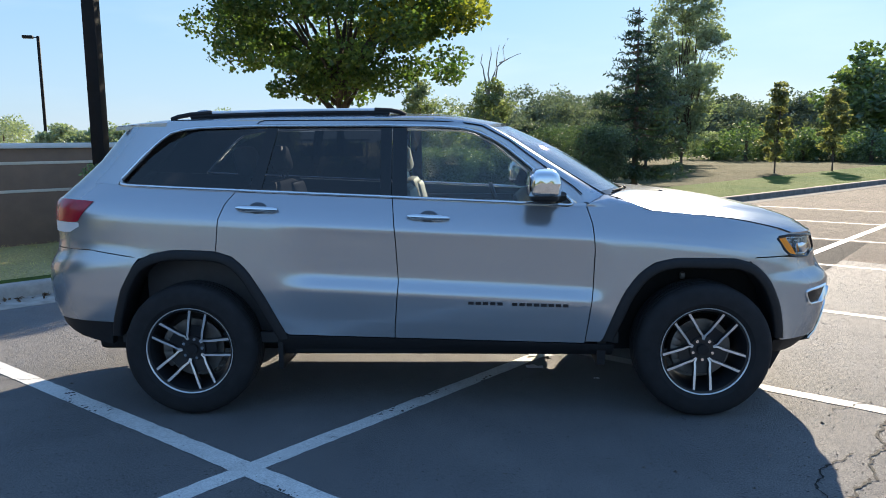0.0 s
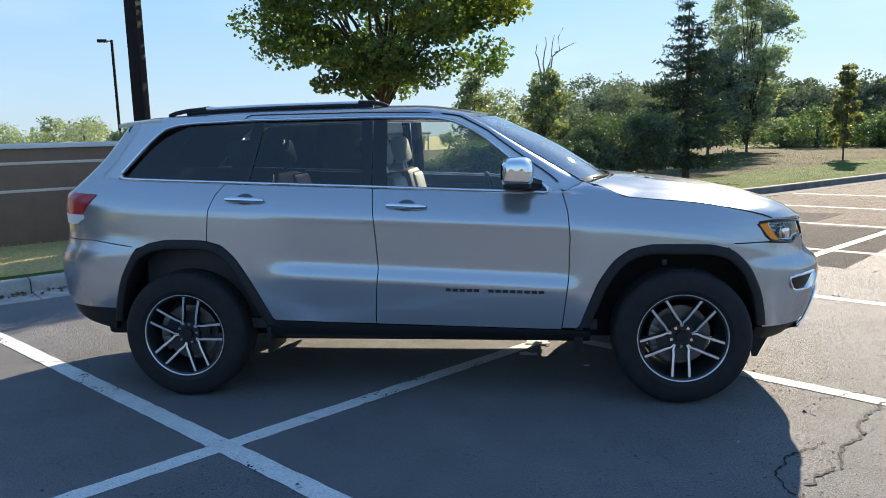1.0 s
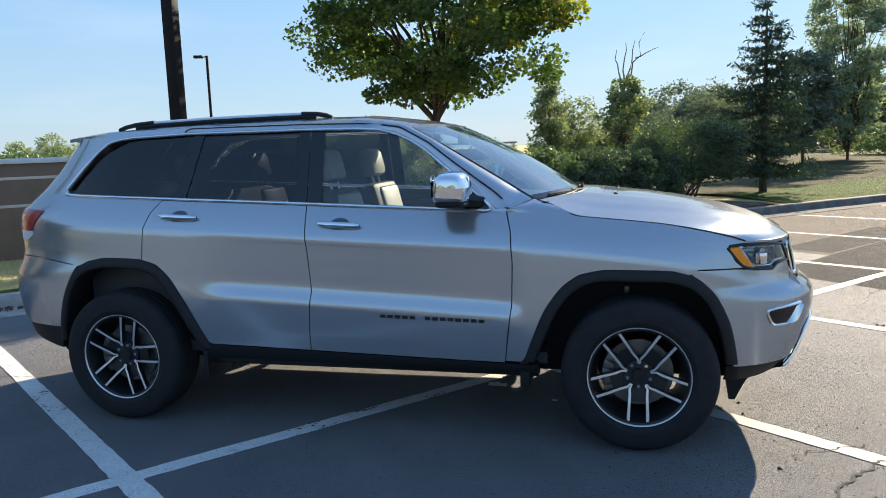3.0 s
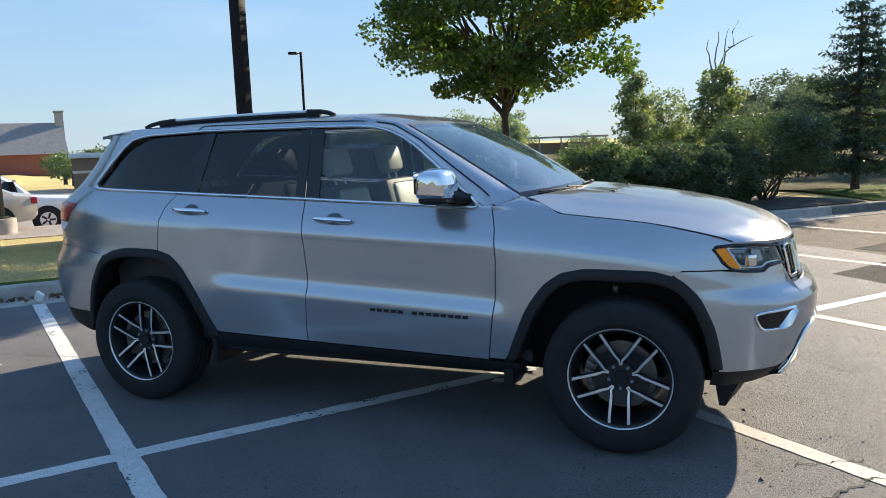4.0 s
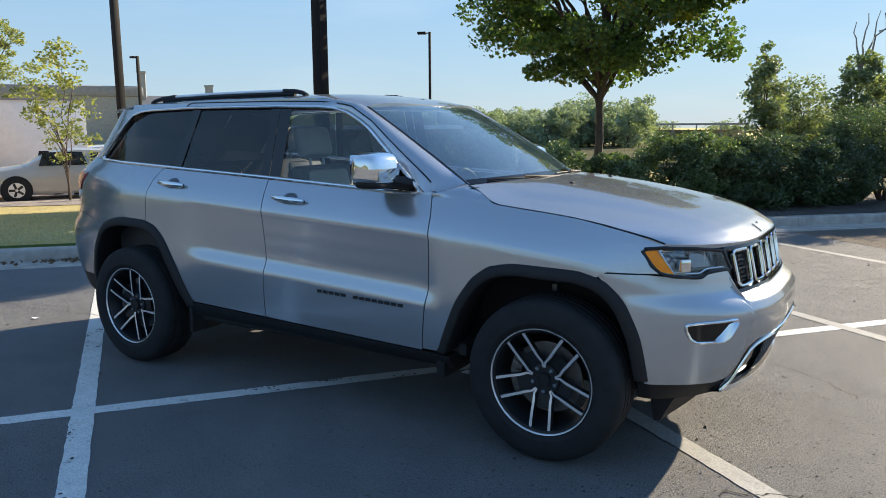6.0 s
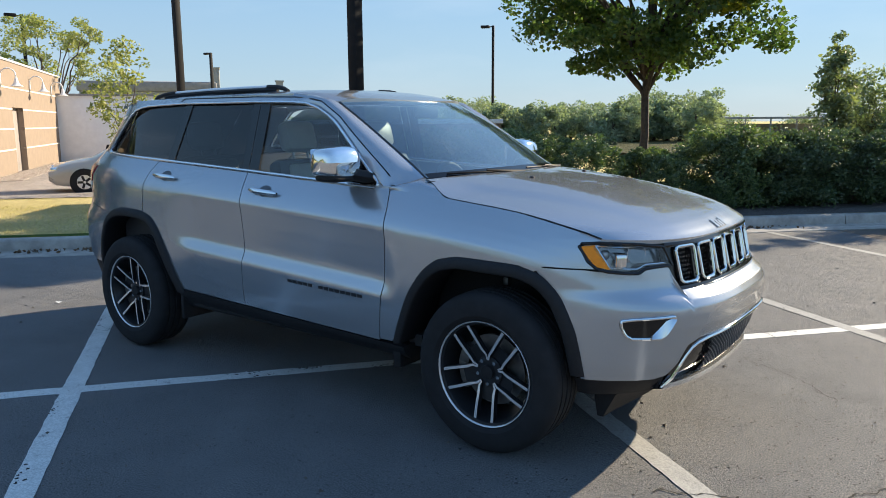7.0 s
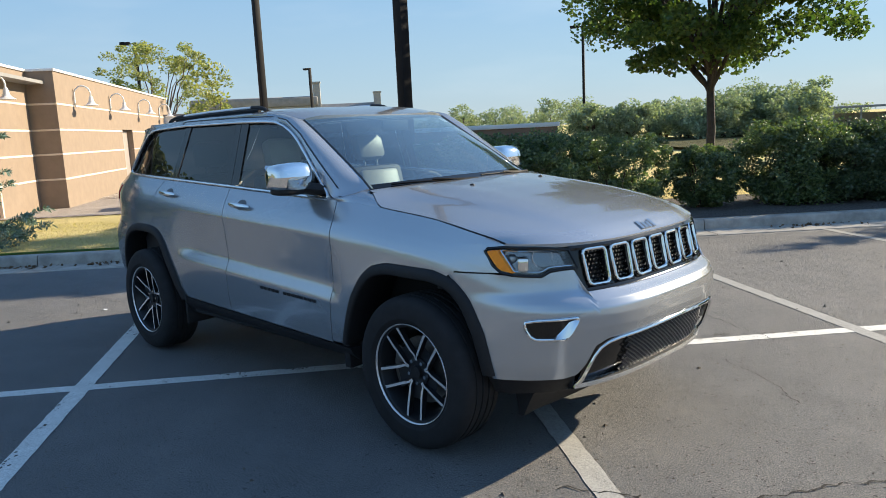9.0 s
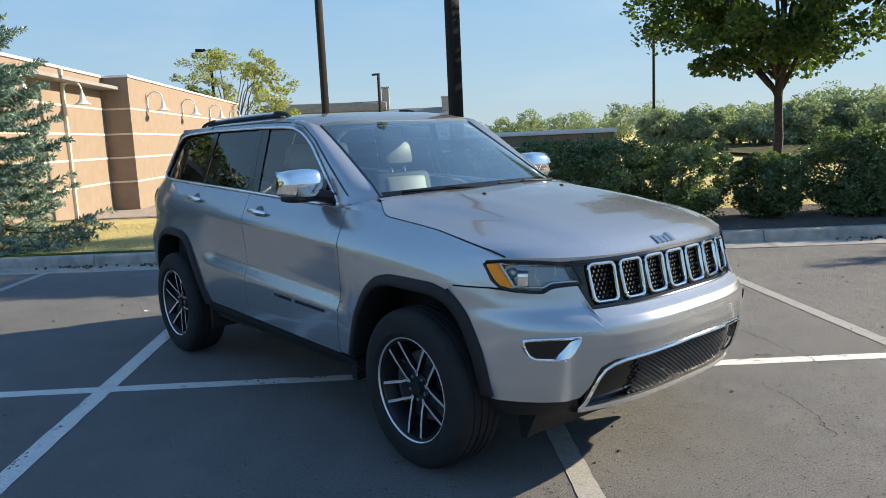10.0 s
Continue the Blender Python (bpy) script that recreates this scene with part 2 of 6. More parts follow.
MAPLE = leaf_mat("maple_leaves", (0.042, 0.085, 0.022), (0.115, 0.165, 0.036), 0.42)
SHRUB = leaf_mat("shrub_leaves", (0.055, 0.10, 0.038), (0.175, 0.23, 0.08), 0.38, 0.14)
DARK_SHRUB = leaf_mat("dark_shrub_leaves", (0.036, 0.068, 0.034), (0.105, 0.145, 0.06), 0.30, 0.12)
NEEDLE = leaf_mat("blue_spruce_needles", (0.10, 0.165, 0.15), (0.24, 0.33, 0.31), 0.15)
NEEDLE_DARK = leaf_mat("dark_spruce_needles", (0.025, 0.05, 0.035), (0.055, 0.085, 0.055), 0.15)
# distant haze is painted into these two leaf colours, greyed and lightened
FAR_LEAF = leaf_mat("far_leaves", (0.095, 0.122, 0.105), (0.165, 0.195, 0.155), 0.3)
HAZE_TINT_LEAF = leaf_mat("haze_tinted_leaves", (0.21, 0.26, 0.19), (0.33, 0.38, 0.27), 0.3)
LOCUST_LEAF = leaf_mat("locust_leaves", (0.16, 0.19, 0.07), (0.32, 0.32, 0.12), 0.5)
SAPLING_LEAF = leaf_mat("sapling_leaves", (0.12, 0.16, 0.08), (0.24, 0.27, 0.13), 0.4, 0.12)
PALE_LEAF = leaf_mat("pale_leaves", (0.125, 0.135, 0.065), (0.235, 0.23, 0.115), 0.5)

WIPER_BLACK = plain("wiper_black", (0.006, 0.006, 0.007), 0.5, 0, 0.1, 30, spec=0.05)
YELLOW_LEAF = leaf_mat("yellow_green_leaves", (0.13, 0.16, 0.02), (0.30, 0.30, 0.035), 0.5)
SATIN_CHROME = plain("satin_chrome", (0.78, 0.79, 0.80), 0.2, 0.9, 0.04)
SMOKED_CHROME = plain("smoked_chrome", (0.42, 0.43, 0.45), 0.18, 1.0, 0.1, 30)
MESH_BLACK = plain("mesh_black", (0.022, 0.022, 0.024), 0.35, 0.2, 0.1, 30)
DISC_STEEL = plain("brake_steel", (0.16, 0.155, 0.15), 0.45, 0.8, 0.2, 30)


# ---- mesh helpers ----
def link(name, verts, faces, mat, parent=None, label="", sharp=35, smooth=True):
    me = bpy.data.meshes.new(name)
    me.from_pydata([tuple(v) for v in verts], [], faces)
    me.materials.append(mat)
    if smooth:
        me.shade_smooth()
        me.set_sharp_from_angle(angle=radians(sharp))
    me.update()
    ob = new(name, me)
    if parent is not None:
        ob.parent = parent
    if label:
        ob["label"] = label
    return ob


def part(name, bm, mat, parent, label="", sharp=35):
    """One bmesh as one mesh object under a thing or a part."""
    me = bpy.data.meshes.new(name)
    bm.to_mesh(me)
    bm.free()
    me.materials.append(mat)
    me.shade_smooth()
    me.set_sharp_from_angle(angle=radians(sharp))
    ob = new(name, me)
    if parent is not None:
        ob.parent = parent
    if label:
        ob["label"] = label
    return ob


def thing(name, label, category, place=(0, 0, 0), yaw=0.0, group="", kind=""):
    ob = new(name)
    ob.matrix_world = pose(*place, 0, 0, yaw)
    ob.empty_display_size = 0.1
    return tagged(ob, label, category, group, kind)


def box(bm, lo, hi, bevel=0.0, m=None):
    r = bmesh.ops.create_cube(bm, size=1.0)
    c = [(a + b) / 2 for a, b in zip(lo, hi)]
    s = [b - a for a, b in zip(lo, hi)]
    mm = Matrix.Translation(c) @ Matrix.Diagonal((*s, 1))
    bmesh.ops.transform(bm, matrix=(m @ mm) if m else mm, verts=r["verts"])
    if bevel:
        es = list({e for v in r["verts"] for e in v.link_edges})
        bmesh.ops.bevel(bm, geom=es, offset=bevel, segments=2, affect="EDGES", profile=0.5)


def boxed(name, lo, hi, mat, parent=None, bevel=0.0, label="", m=None):
    bm = bmesh.new()
    box(bm, lo, hi, bevel, m)
    return part(name, bm, mat, parent, label)


def cyl(bm, p, q, r1, r2=None, seg=16, caps=True):
    p, q = Vector(p), Vector(q)
    d = q - p
    r = bmesh.ops.create_cone(bm, cap_ends=caps, segments=seg, radius1=r1, radius2=r1 if r2 is None else r2, depth=d.length)
    m = Matrix.Translation((p + q) / 2) @ d.to_track_quat("Z", "Y").to_matrix().to_4x4()
    bmesh.ops.transform(bm, matrix=m, verts=r["verts"])


def tube(pts, rad, seg=8, flat=1.0, closed=False):
    """Vertices and faces of a tube along points; rad: one radius or one for each point."""
    pts = [Vector(p) for p in pts]
    n = len(pts)
    rads = rad if isinstance(rad, (list, tuple)) else [rad] * n
    verts, faces = [], []
    up = Vector((0, 0, 1))
    for i, p in enumerate(pts):
        a = pts[(i - 1) % n] if (closed or i > 0) else p
        b = pts[(i + 1) % n] if (closed or i < n - 1) else p
        d = (b - a).normalized()
        ref = up if abs(d.dot(up)) < 0.95 else Vector((1, 0, 0))
        s = d.cross(ref).normalized()
        u = s.cross(d).normalized()
        for k in range(seg):
            c = 2 * math.pi * k / seg
            verts.append(p + rads[i] * (math.cos(c) * s * flat + math.sin(c) * u))
    m = n if closed else n - 1
    for i in range(m):
        j = (i + 1) % n
        for k in range(seg):
            l = (k + 1) % seg
            faces.append((i * seg + k, i * seg + l, j * seg + l, j * seg + k))
    if not closed:
        faces.append(tuple(range(seg))[::-1])
        faces.append(tuple((n - 1) * seg + k for k in range(seg)))
    return verts, faces


def join(*lists):
    verts, faces = [], []
    for v, f in lists:
        o = len(verts)
        verts += list(v)
        faces += [tuple(i + o for i in q) for q in f]
    return verts, faces


# ---- the ground ----
KX, KY, KA = -6.0, 0.6, radians(46.7)
ALONG = Vector((math.cos(KA), math.sin(KA), 0))
BACK = Vector((-math.sin(KA), math.cos(KA), 0))


def kerb_pt(a, d, z=0.0):
    """A place by its distance along the kerb and behind the kerb's face."""
    return Vector((KX, KY, 0)) + ALONG * a + BACK * d + Vector((0, 0, z))


def bend(a):
    """The kerb swings out into the lot towards its far end."""
    return -0.055 * min(34.0, max(0.0, a - 12.0))


def ground_z(d, a=0.0):
    if d < 0.1:
        return -0.06
    z = float(np.interp(d, [0.1, 3.0, 12.0, 16.0, 40.0], [0.135, 0.10, -0.38, -0.42, -0.42]))
    z -= 0.43 * min(1.0, max(0.0, (a + 6.0) / 3.0)) * float(np.interp(d, [14.8, 19.0], [0.0, 1.0]))
    right = min(1.0, max(0.0, (a - 4.0) / 6.0))
    return z * (1 - right) + right * float(np.interp(d, [0.1, 3, 12, 40], [0.135, 0.13, 0.06, -0.05]))


def build_ground():
    ds = [-600, -200, -70, -20, 0.02, 0.08, 0.10, 0.5, 1, 2, 3, 4.5, 6, 8, 10, 12, 14.8, 17, 19, 22, 30, 45, 80, 160, 400, 1200]
    aa = [-900, -300, -100, -50, -30] + list(range(-24, 41, 2)) + [50, 70, 100, 200, 400, 1000]
    verts = []
    for d in ds:
        for a in aa:
            p = kerb_pt(a, d, ground_z(d, a))
            bumpy = 0.02 * noise.noise(p * 0.6) if 0.5 < d < 7 else 0
            verts.append((p.x, p.y, p.z + bumpy))
    n = len(aa)
    faces = [(i * n + j, i * n + j + 1, (i + 1) * n + j + 1, (i + 1) * n + j) for i in range(len(ds) - 1) for j in range(n - 1)]
    ob = link("ground", verts, faces, GRASS)
    return tagged(ob, "dry yellow-green mown grass on gently falling ground", "ground", kind="structure")


build_ground()


def sheet(name, quads, mat, label, category, kind="structure"):
    verts, faces = [], []
    for q in quads:
        o = len(verts)
        verts += q
        faces.append(tuple(range(o, o + len(q))))
    return tagged(link(name, verts, faces, mat, smooth=False), label, category, kind=kind)


def lot_sheet():
    """Asphalt from the kerb's face outwards, in strips that stay level."""
    ds = [0.02, -0.45, -3, -6, -12, -30, -68]
    aa = [-60, -20, -10, 0, 10, 20, 30, 45, 70, 120]
    verts = [kerb_pt(a, d, 0) for d in ds for a in aa]
    n = len(aa)
    faces = [(i * n + j, i * n + j + 1, (i + 1) * n + j + 1, (i + 1) * n + j) for i in range(len(ds) - 1) for j in range(n - 1)]
    return tagged(link("parking_lot", verts, faces, ASPHALT, smooth=False), "worn grey asphalt parking lot with grit and cracks", "parking lot", kind="structure")


lot_sheet()
sheet("old_lot", [[kerb_pt(10.5, -0.45, 0.0015), kerb_pt(10.5, -34, 0.0015), kerb_pt(45, -34, 0.0015), kerb_pt(45, -0.45, 0.0015)], [kerb_pt(45, -0.45, 0.0015), kerb_pt(45, -34, 0.0015), kerb_pt(118, -34, 0.0015), kerb_pt(118, -0.45, 0.0015)]], OLD_LOT, "older tan-grey asphalt at the far end of the lot", "parking lot")


def kerb():
    """Concrete kerb with a rounded top edge and a flat gutter pan, in cast lengths with joints."""
    prof = [(-0.44, 0.004), (-0.43, 0.012), (-0.02, 0.006), (0.0, 0.02), (0.012, 0.12), (0.03, 0.145), (0.05, 0.152), (0.16, 0.155), (0.17, 0.148), (0.17, -0.05), (-0.44, -0.05)]
    ob = tagged(new("kerb"), "cast concrete kerb with a gutter pan, weathered grey", "kerb", kind="structure")
    a = -40.0
    rng = random.Random(4)
    while a < 46:
        ln = 3.0
        verts, faces = [], []
        j = rng.uniform(-0.004, 0.004)
        for aa in (a + 0.006, a + ln - 0.006):
            verts += [kerb_pt(aa, d + bend(aa), z + j) for d, z in prof]
        n = len(prof)
        faces = [(k, (k + 1) % n, n + (k + 1) % n, n + k) for k in range(n)]
        faces += [tuple(range(n))[::-1], tuple(range(n, 2 * n))]
        link("kerb_length", verts, faces, CONCRETE if a < 11.5 else SHADED_KERB, ob, sharp=40)
        a += ln
    return ob


kerb()

# painted stall lines, laid on the lot
CROSS = Vector((-0.935, -1.665, 0))
LA = Vector((math.cos(radians(-37.3)), math.sin(radians(-37.3)), 0))
LB = Vector((math.cos(radians(51.3)), math.sin(radians(51.3)), 0))


def stripe(p, q, wide=0.114, z=0.0050, mat=None):
    p, q = Vector(p), Vector(q)
    d = (q - p).normalized()
    s = Vector((-d.y, d.x, 0)) * wide / 2
    up = Vector((0, 0, z))
    n = max(2, int((q - p).length / 0.06))
    rng = random.Random(int(p.x * 100) + int(q.y * 10))
    verts, faces = [], []
    for i in range(n + 1):
        c = p.lerp(q, i / n)
        w1, w2 = (1 + rng.uniform(-0.07, 0.05) for _ in range(2))
        verts += [c + s * w1 + up, c - s * w2 + up]
    faces = [(2 * i, 2 * i + 1, 2 * i + 3, 2 * i + 2) for i in range(n)]
    ob = link("stall_line", verts, faces, mat or PAINTLINE, smooth=False)
    return tagged(ob, "worn white painted stall line on asphalt", "road marking", group="stall lines", kind="structure")


LINE_B = (LB + LA * 0.008).normalized()
LINE_C = (LB + LA * 0.027).normalized()
LINE_A = Vector((math.cos(radians(-35.8)), math.sin(radians(-35.8)), 0))
HUB = CROSS + LB * 0.02 - LA * 0.02
stripe(HUB - LINE_B * 9.0, HUB + LINE_B * 2.72, z=0.0024)
stripe(HUB + LB * 2.72 + LA * 0.075, HUB + LB * 2.72 + LA * 0.075 + LINE_C * 19.3, z=0.0024)
stripe(HUB - LINE_A * 5.3, HUB + LINE_A * 5.4, wide=0.120, z=0.0034)
for k, st in ((1, 2.78), (2, 5.33), (3, 8.1), (4, 10.75), (5, 13.4), (6, 16.2), (-1, -2.75), (-2, -5.5)):
    c = CROSS + LB * st
    stripe(c - LA * 5.3, c + LA * 5.4, z=0.0034, mat=DULLED_LINE if k >= 2 else WORN_LINE)


# ---- plants ----
def leaves(centres, spread, count, size, rng, flat=0.6, long=1.5):
    """Small folded leaves scattered round clump centres; four triangles each."""
    c = np.asarray(centres, float)
    idx = rng.integers(0, len(c), count)
    sp = np.asarray(spread, float)
    sp = sp[idx][:, None] if sp.ndim else sp
    off = rng.normal(size=(count, 3))
    off /= np.linalg.norm(off, axis=1)[:, None]
    off *= rng.uniform(0.1, 1.0, (count, 1)) ** 0.45
    off[:, 2] *= flat
    p = c[idx] + off * sp
    d = rng.normal(size=(count, 3)) * np.array((1, 1, 0.6))
    d /= np.linalg.norm(d, axis=1)[:, None]
    e = np.cross(d, rng.normal(size=(count, 3)))
    e /= np.linalg.norm(e, axis=1)[:, None]
    nrm = np.cross(d, e)
    s = size * rng.uniform(0.6, 1.25, (count, 1))
    a = p - d * s * long * 0.5
    b = p + d * s * long * 0.5
    l = p + e * s * 0.5 + nrm * s * 0.15
    r = p - e * s * 0.5 + nrm * s * 0.15
    verts = np.stack([a, l, b, r], 1).reshape(-1, 3)
    faces = [(4 * i, 4 * i + 1, 4 * i + 2, 4 * i + 3) for i in range(count)]
    return verts, faces


def raw(name, verts, faces, mat, parent, label=""):
    me = bpy.data.meshes.new(name)
    me.from_pydata(np.asarray(verts).tolist(), [], faces)
    me.materials.append(mat)
    ob = new(name, me)
    if parent is not None:
        ob.parent = parent
    if label:
        ob["label"] = label
    return ob


def limb(p, q, r1, r2, rng, n=6, wob=0.08):
    p, q = Vector(p), Vector(q)
    ln = (q - p).length
    pts = []
    for i in range(n + 1):
        t = i / n
        c = p.lerp(q, t)
        if 0 < i < n:
            c += Vector([rng.normal() * wob * ln / n * 1.5 for _ in range(3)])
        pts.append(c)
    return tube(pts, [r1 + (r2 - r1) * i / n for i in range(n + 1)], 7)


def broad_tree(name, label, place, height, fork, radius, n_clump, n_leaf, leaf, mat, seed, trunk_r=0.11, zc=None, zr=None, bark=BARK, clump=0.55, group="", long=1.5, shape=None, lean=(0, 0)):
    """A tree: tapered trunk, limbs that fork, and a crown of leaf clumps with gaps."""
    rng = np.random.default_rng(seed)
    t = thing(name, label, "tree", place, group=group)
    zc = zc or (fork + height) / 2
    zr = zr or (height - fork) / 2
    cl, sp = [], []
    while len(cl) < n_clump:
        v = rng.normal(size=3)
        v /= np.linalg.norm(v)
        v *= rng.uniform(0.25, 1.0) ** 0.5
        edge = 1 + 0.28 * noise.noise(Vector(v * 1.7) + Vector((seed * 3.1, 0, 0)))
        if shape == "cone":
            w = 1.05 - 0.75 * (v[2] + 1) / 2
        elif shape == "maple":
            # flat-bottomed, widest low down
            w = 1.12 - 0.28 * max(0.0, v[2])
            v[2] = max(v[2], -0.80 + 0.25 * math.hypot(v[0], v[1]))
        else:
            w = 1.0
        p = np.array((v[0] * radius * edge * w, v[1] * radius * edge * w, zc + v[2] * zr * edge))
        cl.append(p)
        sp.append(clump * rng.uniform(0.6, 1.25))
    bits = [limb((0, 0, -0.15), (lean[0], lean[1], fork), trunk_r, trunk_r * 0.72, rng, 7, 0.03)]
    base = Vector((lean[0], lean[1], fork))
    for i in range(max(5, n_clump // 5)):
        q = Vector(cl[i * 4 % n_clump])
        s = base + Vector((0, 0, rng.uniform(-0.1, 0.25) * (height - fork) * (0.2 if shape is None else 0.9)))
        mid = s.lerp(q, 0.55) + Vector((0, 0, 0.12 * (q - s).length))
        bits.append(limb(s, mid, trunk_r * 0.5, trunk_r * 0.25, rng, 5, 0.06))
        bits.append(limb(mid, q, trunk_r * 0.25, trunk_r * 0.06, rng, 4, 0.08))
    v, f = join(*bits)
    link("trunk", v, f, bark, t)
    v, f = leaves(cl, sp, n_leaf, leaf, rng, long=long)
    raw("crown", v, f, mat, t)
    return t


def shrub(label, place, rad, height, n_leaf, seed, leaf=0.06, mat=None, flat_top=True, stems=7, low=0.05, group="clipped hedge shrubs"):
    rng = np.random.default_rng(seed)
    t = thing("shrub", label, "shrub", place, group=group)
    bits = []
    for i in range(stems):
        a = rng.uniform(0, 6.28)
        bits.append(limb((0.06 * math.cos(a), 0.06 * math.sin(a), -0.05), (rad * 0.6 * math.cos(a), rad * 0.6 * math.sin(a), height * rng.uniform(0.6, 0.85)), 0.022, 0.006, rng, 5, 0.1))
    v, f = join(*bits)
    link("stem_clump", v, f, BARK, t)
    cl, sp = [], []
    n = 150
    for i in range(n):
        v = rng.normal(size=3)
        v /= np.linalg.norm(v)
        v = np.sign(v) * np.abs(v) ** 0.7
        v /= max(1.0, np.abs(v).max())
        v *= rng.uniform(0.35, 1.0) ** 0.35 * (1 + 0.14 * noise.noise(Vector(v * 2.2) + Vector((seed * 5.3, 1, 0))))
        z = low + (height - low) * (v[2] + 1) / 2
        w = 0.8 + 0.2 * min(1.0, (v[2] + 1))
        cl.append((v[0] * rad * w, v[1] * rad * w, z))
        sp.append(rng.uniform(0.10, 0.22) * rad / 0.7)
    v, f = leaves(cl, sp, n_leaf, leaf, rng, flat=0.8)
    raw("foliage", v, f, mat or SHRUB, t)
    return t


def spruce(name, label, place, height, radius, mat, seed, n_whorl=26, needles=26000, low=0.15, nl=0.10):
    """A spruce: straight trunk, whorls of boughs that sag and lift at the tips, needles along the twigs."""
    rng = np.random.default_rng(seed)
    t = thing(name, label, "tree", place)
    bits = [tube([(0, 0, -0.2), (0, 0, height * 0.5), (0, 0, height)], [0.035 * height * 0.6, 0.02 * height * 0.6, 0.006], 8)]
    segs = []
    for i in range(n_whorl):
        u = (i + rng.uniform(-0.3, 0.3)) / n_whorl
        u = min(0.985, max(0, u))
        z = low + (height - low) * u ** 0.9
        reach = radius * (1 - u) ** 0.8 * rng.uniform(0.75, 1.15) + 0.10
        for k in range(max(5, int(9 * (1 - u)) + 4)):
            a = rng.uniform(0, 6.28)
            rr = reach * rng.uniform(0.7, 1.1)
            pts = []
            for j in range(6):
                s = j / 5
                sag = -0.28 * rr * s + 0.30 * rr * s ** 3 + (0.5 * rr * s if u > 0.85 else 0)
                pts.append((rr * s * math.cos(a), rr * s * math.sin(a), z + sag))
            bits.append(tube(pts, [0.022 * (1 - j / 5.5) for j in range(6)], 4))
            for j in range(1, 6):
                segs.append((pts[j - 1], pts[j]))
                if j >= 2 and rr > 0.3:
                    for sd in (-1, 1):
                        b = a + sd * 0.8
                        ln = rr * 0.32 * (1.1 - j / 6)
                        q = (pts[j][0] + ln * math.cos(b), pts[j][1] + ln * math.sin(b), pts[j][2] - 0.12 * ln)
                        segs.append((pts[j], q))
    v, f = join(*bits)
    link("trunk", v, f, BARK, t)
    sg = np.asarray(segs)
    lens = np.linalg.norm(sg[:, 1] - sg[:, 0], axis=1)
    idx = rng.choice(len(sg), needles, p=lens / lens.sum())
    u = rng.uniform(0, 1, (needles, 1))
    base = sg[idx, 0] * (1 - u) + sg[idx, 1] * u
    d = (sg[idx, 1] - sg[idx, 0]) / lens[idx][:, None]
    side = np.cross(d, rng.normal(size=(needles, 3)))
    side /= np.linalg.norm(side, axis=1)[:, None]
    way = d * 0.7 + side
    way /= np.linalg.norm(way, axis=1)[:, None]
    e = np.cross(way, rng.normal(size=(needles, 3)))
    e /= np.linalg.norm(e, axis=1)[:, None]
    ln = nl * rng.uniform(0.6, 1.2, (needles, 1))
    w = ln * 0.13
    tip = base + way * ln
    mid = base + way * ln * 0.5
    verts = np.stack([base, mid + e * w, tip, mid - e * w], 1).reshape(-1, 3)
    raw("needles", verts, [(4 * i, 4 * i + 1, 4 * i + 2, 4 * i + 3) for i in range(needles)], mat, t)
    return t


def woods(label, spots, mat, leaf, per, seed):
    """Far woods: many crowns of leaf clumps in one piece, with trunks."""
    rng = np.random.default_rng(seed)
    cl, sp, bits = [], [], []
    for x, y, h, r in spots:
        bits.append(tube([(x, y, -0.5), (x, y, h * 0.6)], [0.16, 0.08], 6))
        for k in range(38):
            v = rng.normal(size=3)
            v /= np.linalg.norm(v)
            v *= rng.uniform(0.3, 1) ** 0.5
            e = 1 + 0.3 * noise.noise(Vector(v * 1.6) + Vector((x, y, 0)))
            cl.append((x + v[0] * r * e, y + v[1] * r * e, h * 0.52 + v[2] * h * 0.48 * e))
            sp.append(rng.uniform(0.55, 1.15) * r * 0.42)
    t = tagged(new("far_woods"), label, "woods", kind="stuff")
    v, f = join(*bits)
    link("trunks", v, f, BARK, t)
    v, f = leaves(cl, sp, int(per * 1.35) * len(spots), leaf * 0.85, rng, flat=0.75, long=1.3)
    raw("crowns", v, f, mat, t)
    return t


def polar(ex, ey, yaw, dist):
    return ex - dist * math.sin(radians(yaw)), ey + dist * math.cos(radians(yaw))


# the maple behind the hedge
MAPLE_TREE = broad_tree("maple_tree", "green maple in full leaf with yellow-green leaves on one side", (-2.55, 11.0, 0.05), 6.2, 2.25, 2.75, 130, 36000, 0.088, MAPLE, 7, 0.10, bark=BARK_DARK, zc=4.25, zr=1.95, clump=0.55, long=1.1, shape="maple")

rng_y = np.random.default_rng(70)
yc_ = [(rng_y.uniform(0.9, 2.9), rng_y.uniform(-1.6, 1.2), rng_y.uniform(3.4, 5.7)) for _ in range(34)]
yc_ = [c for c in yc_ if ((c[0] / 3.0) ** 2 + (c[1] / 3.0) ** 2 + ((c[2] - 4.3) / 1.9) ** 2) < 1.05]
v, f = leaves(yc_, 0.45, 3600, 0.11, rng_y, long=1.1)
raw("yellow_foliage", v, f, YELLOW_LEAF, MAPLE_TREE, "yellow-green leaves on one side of the crown")

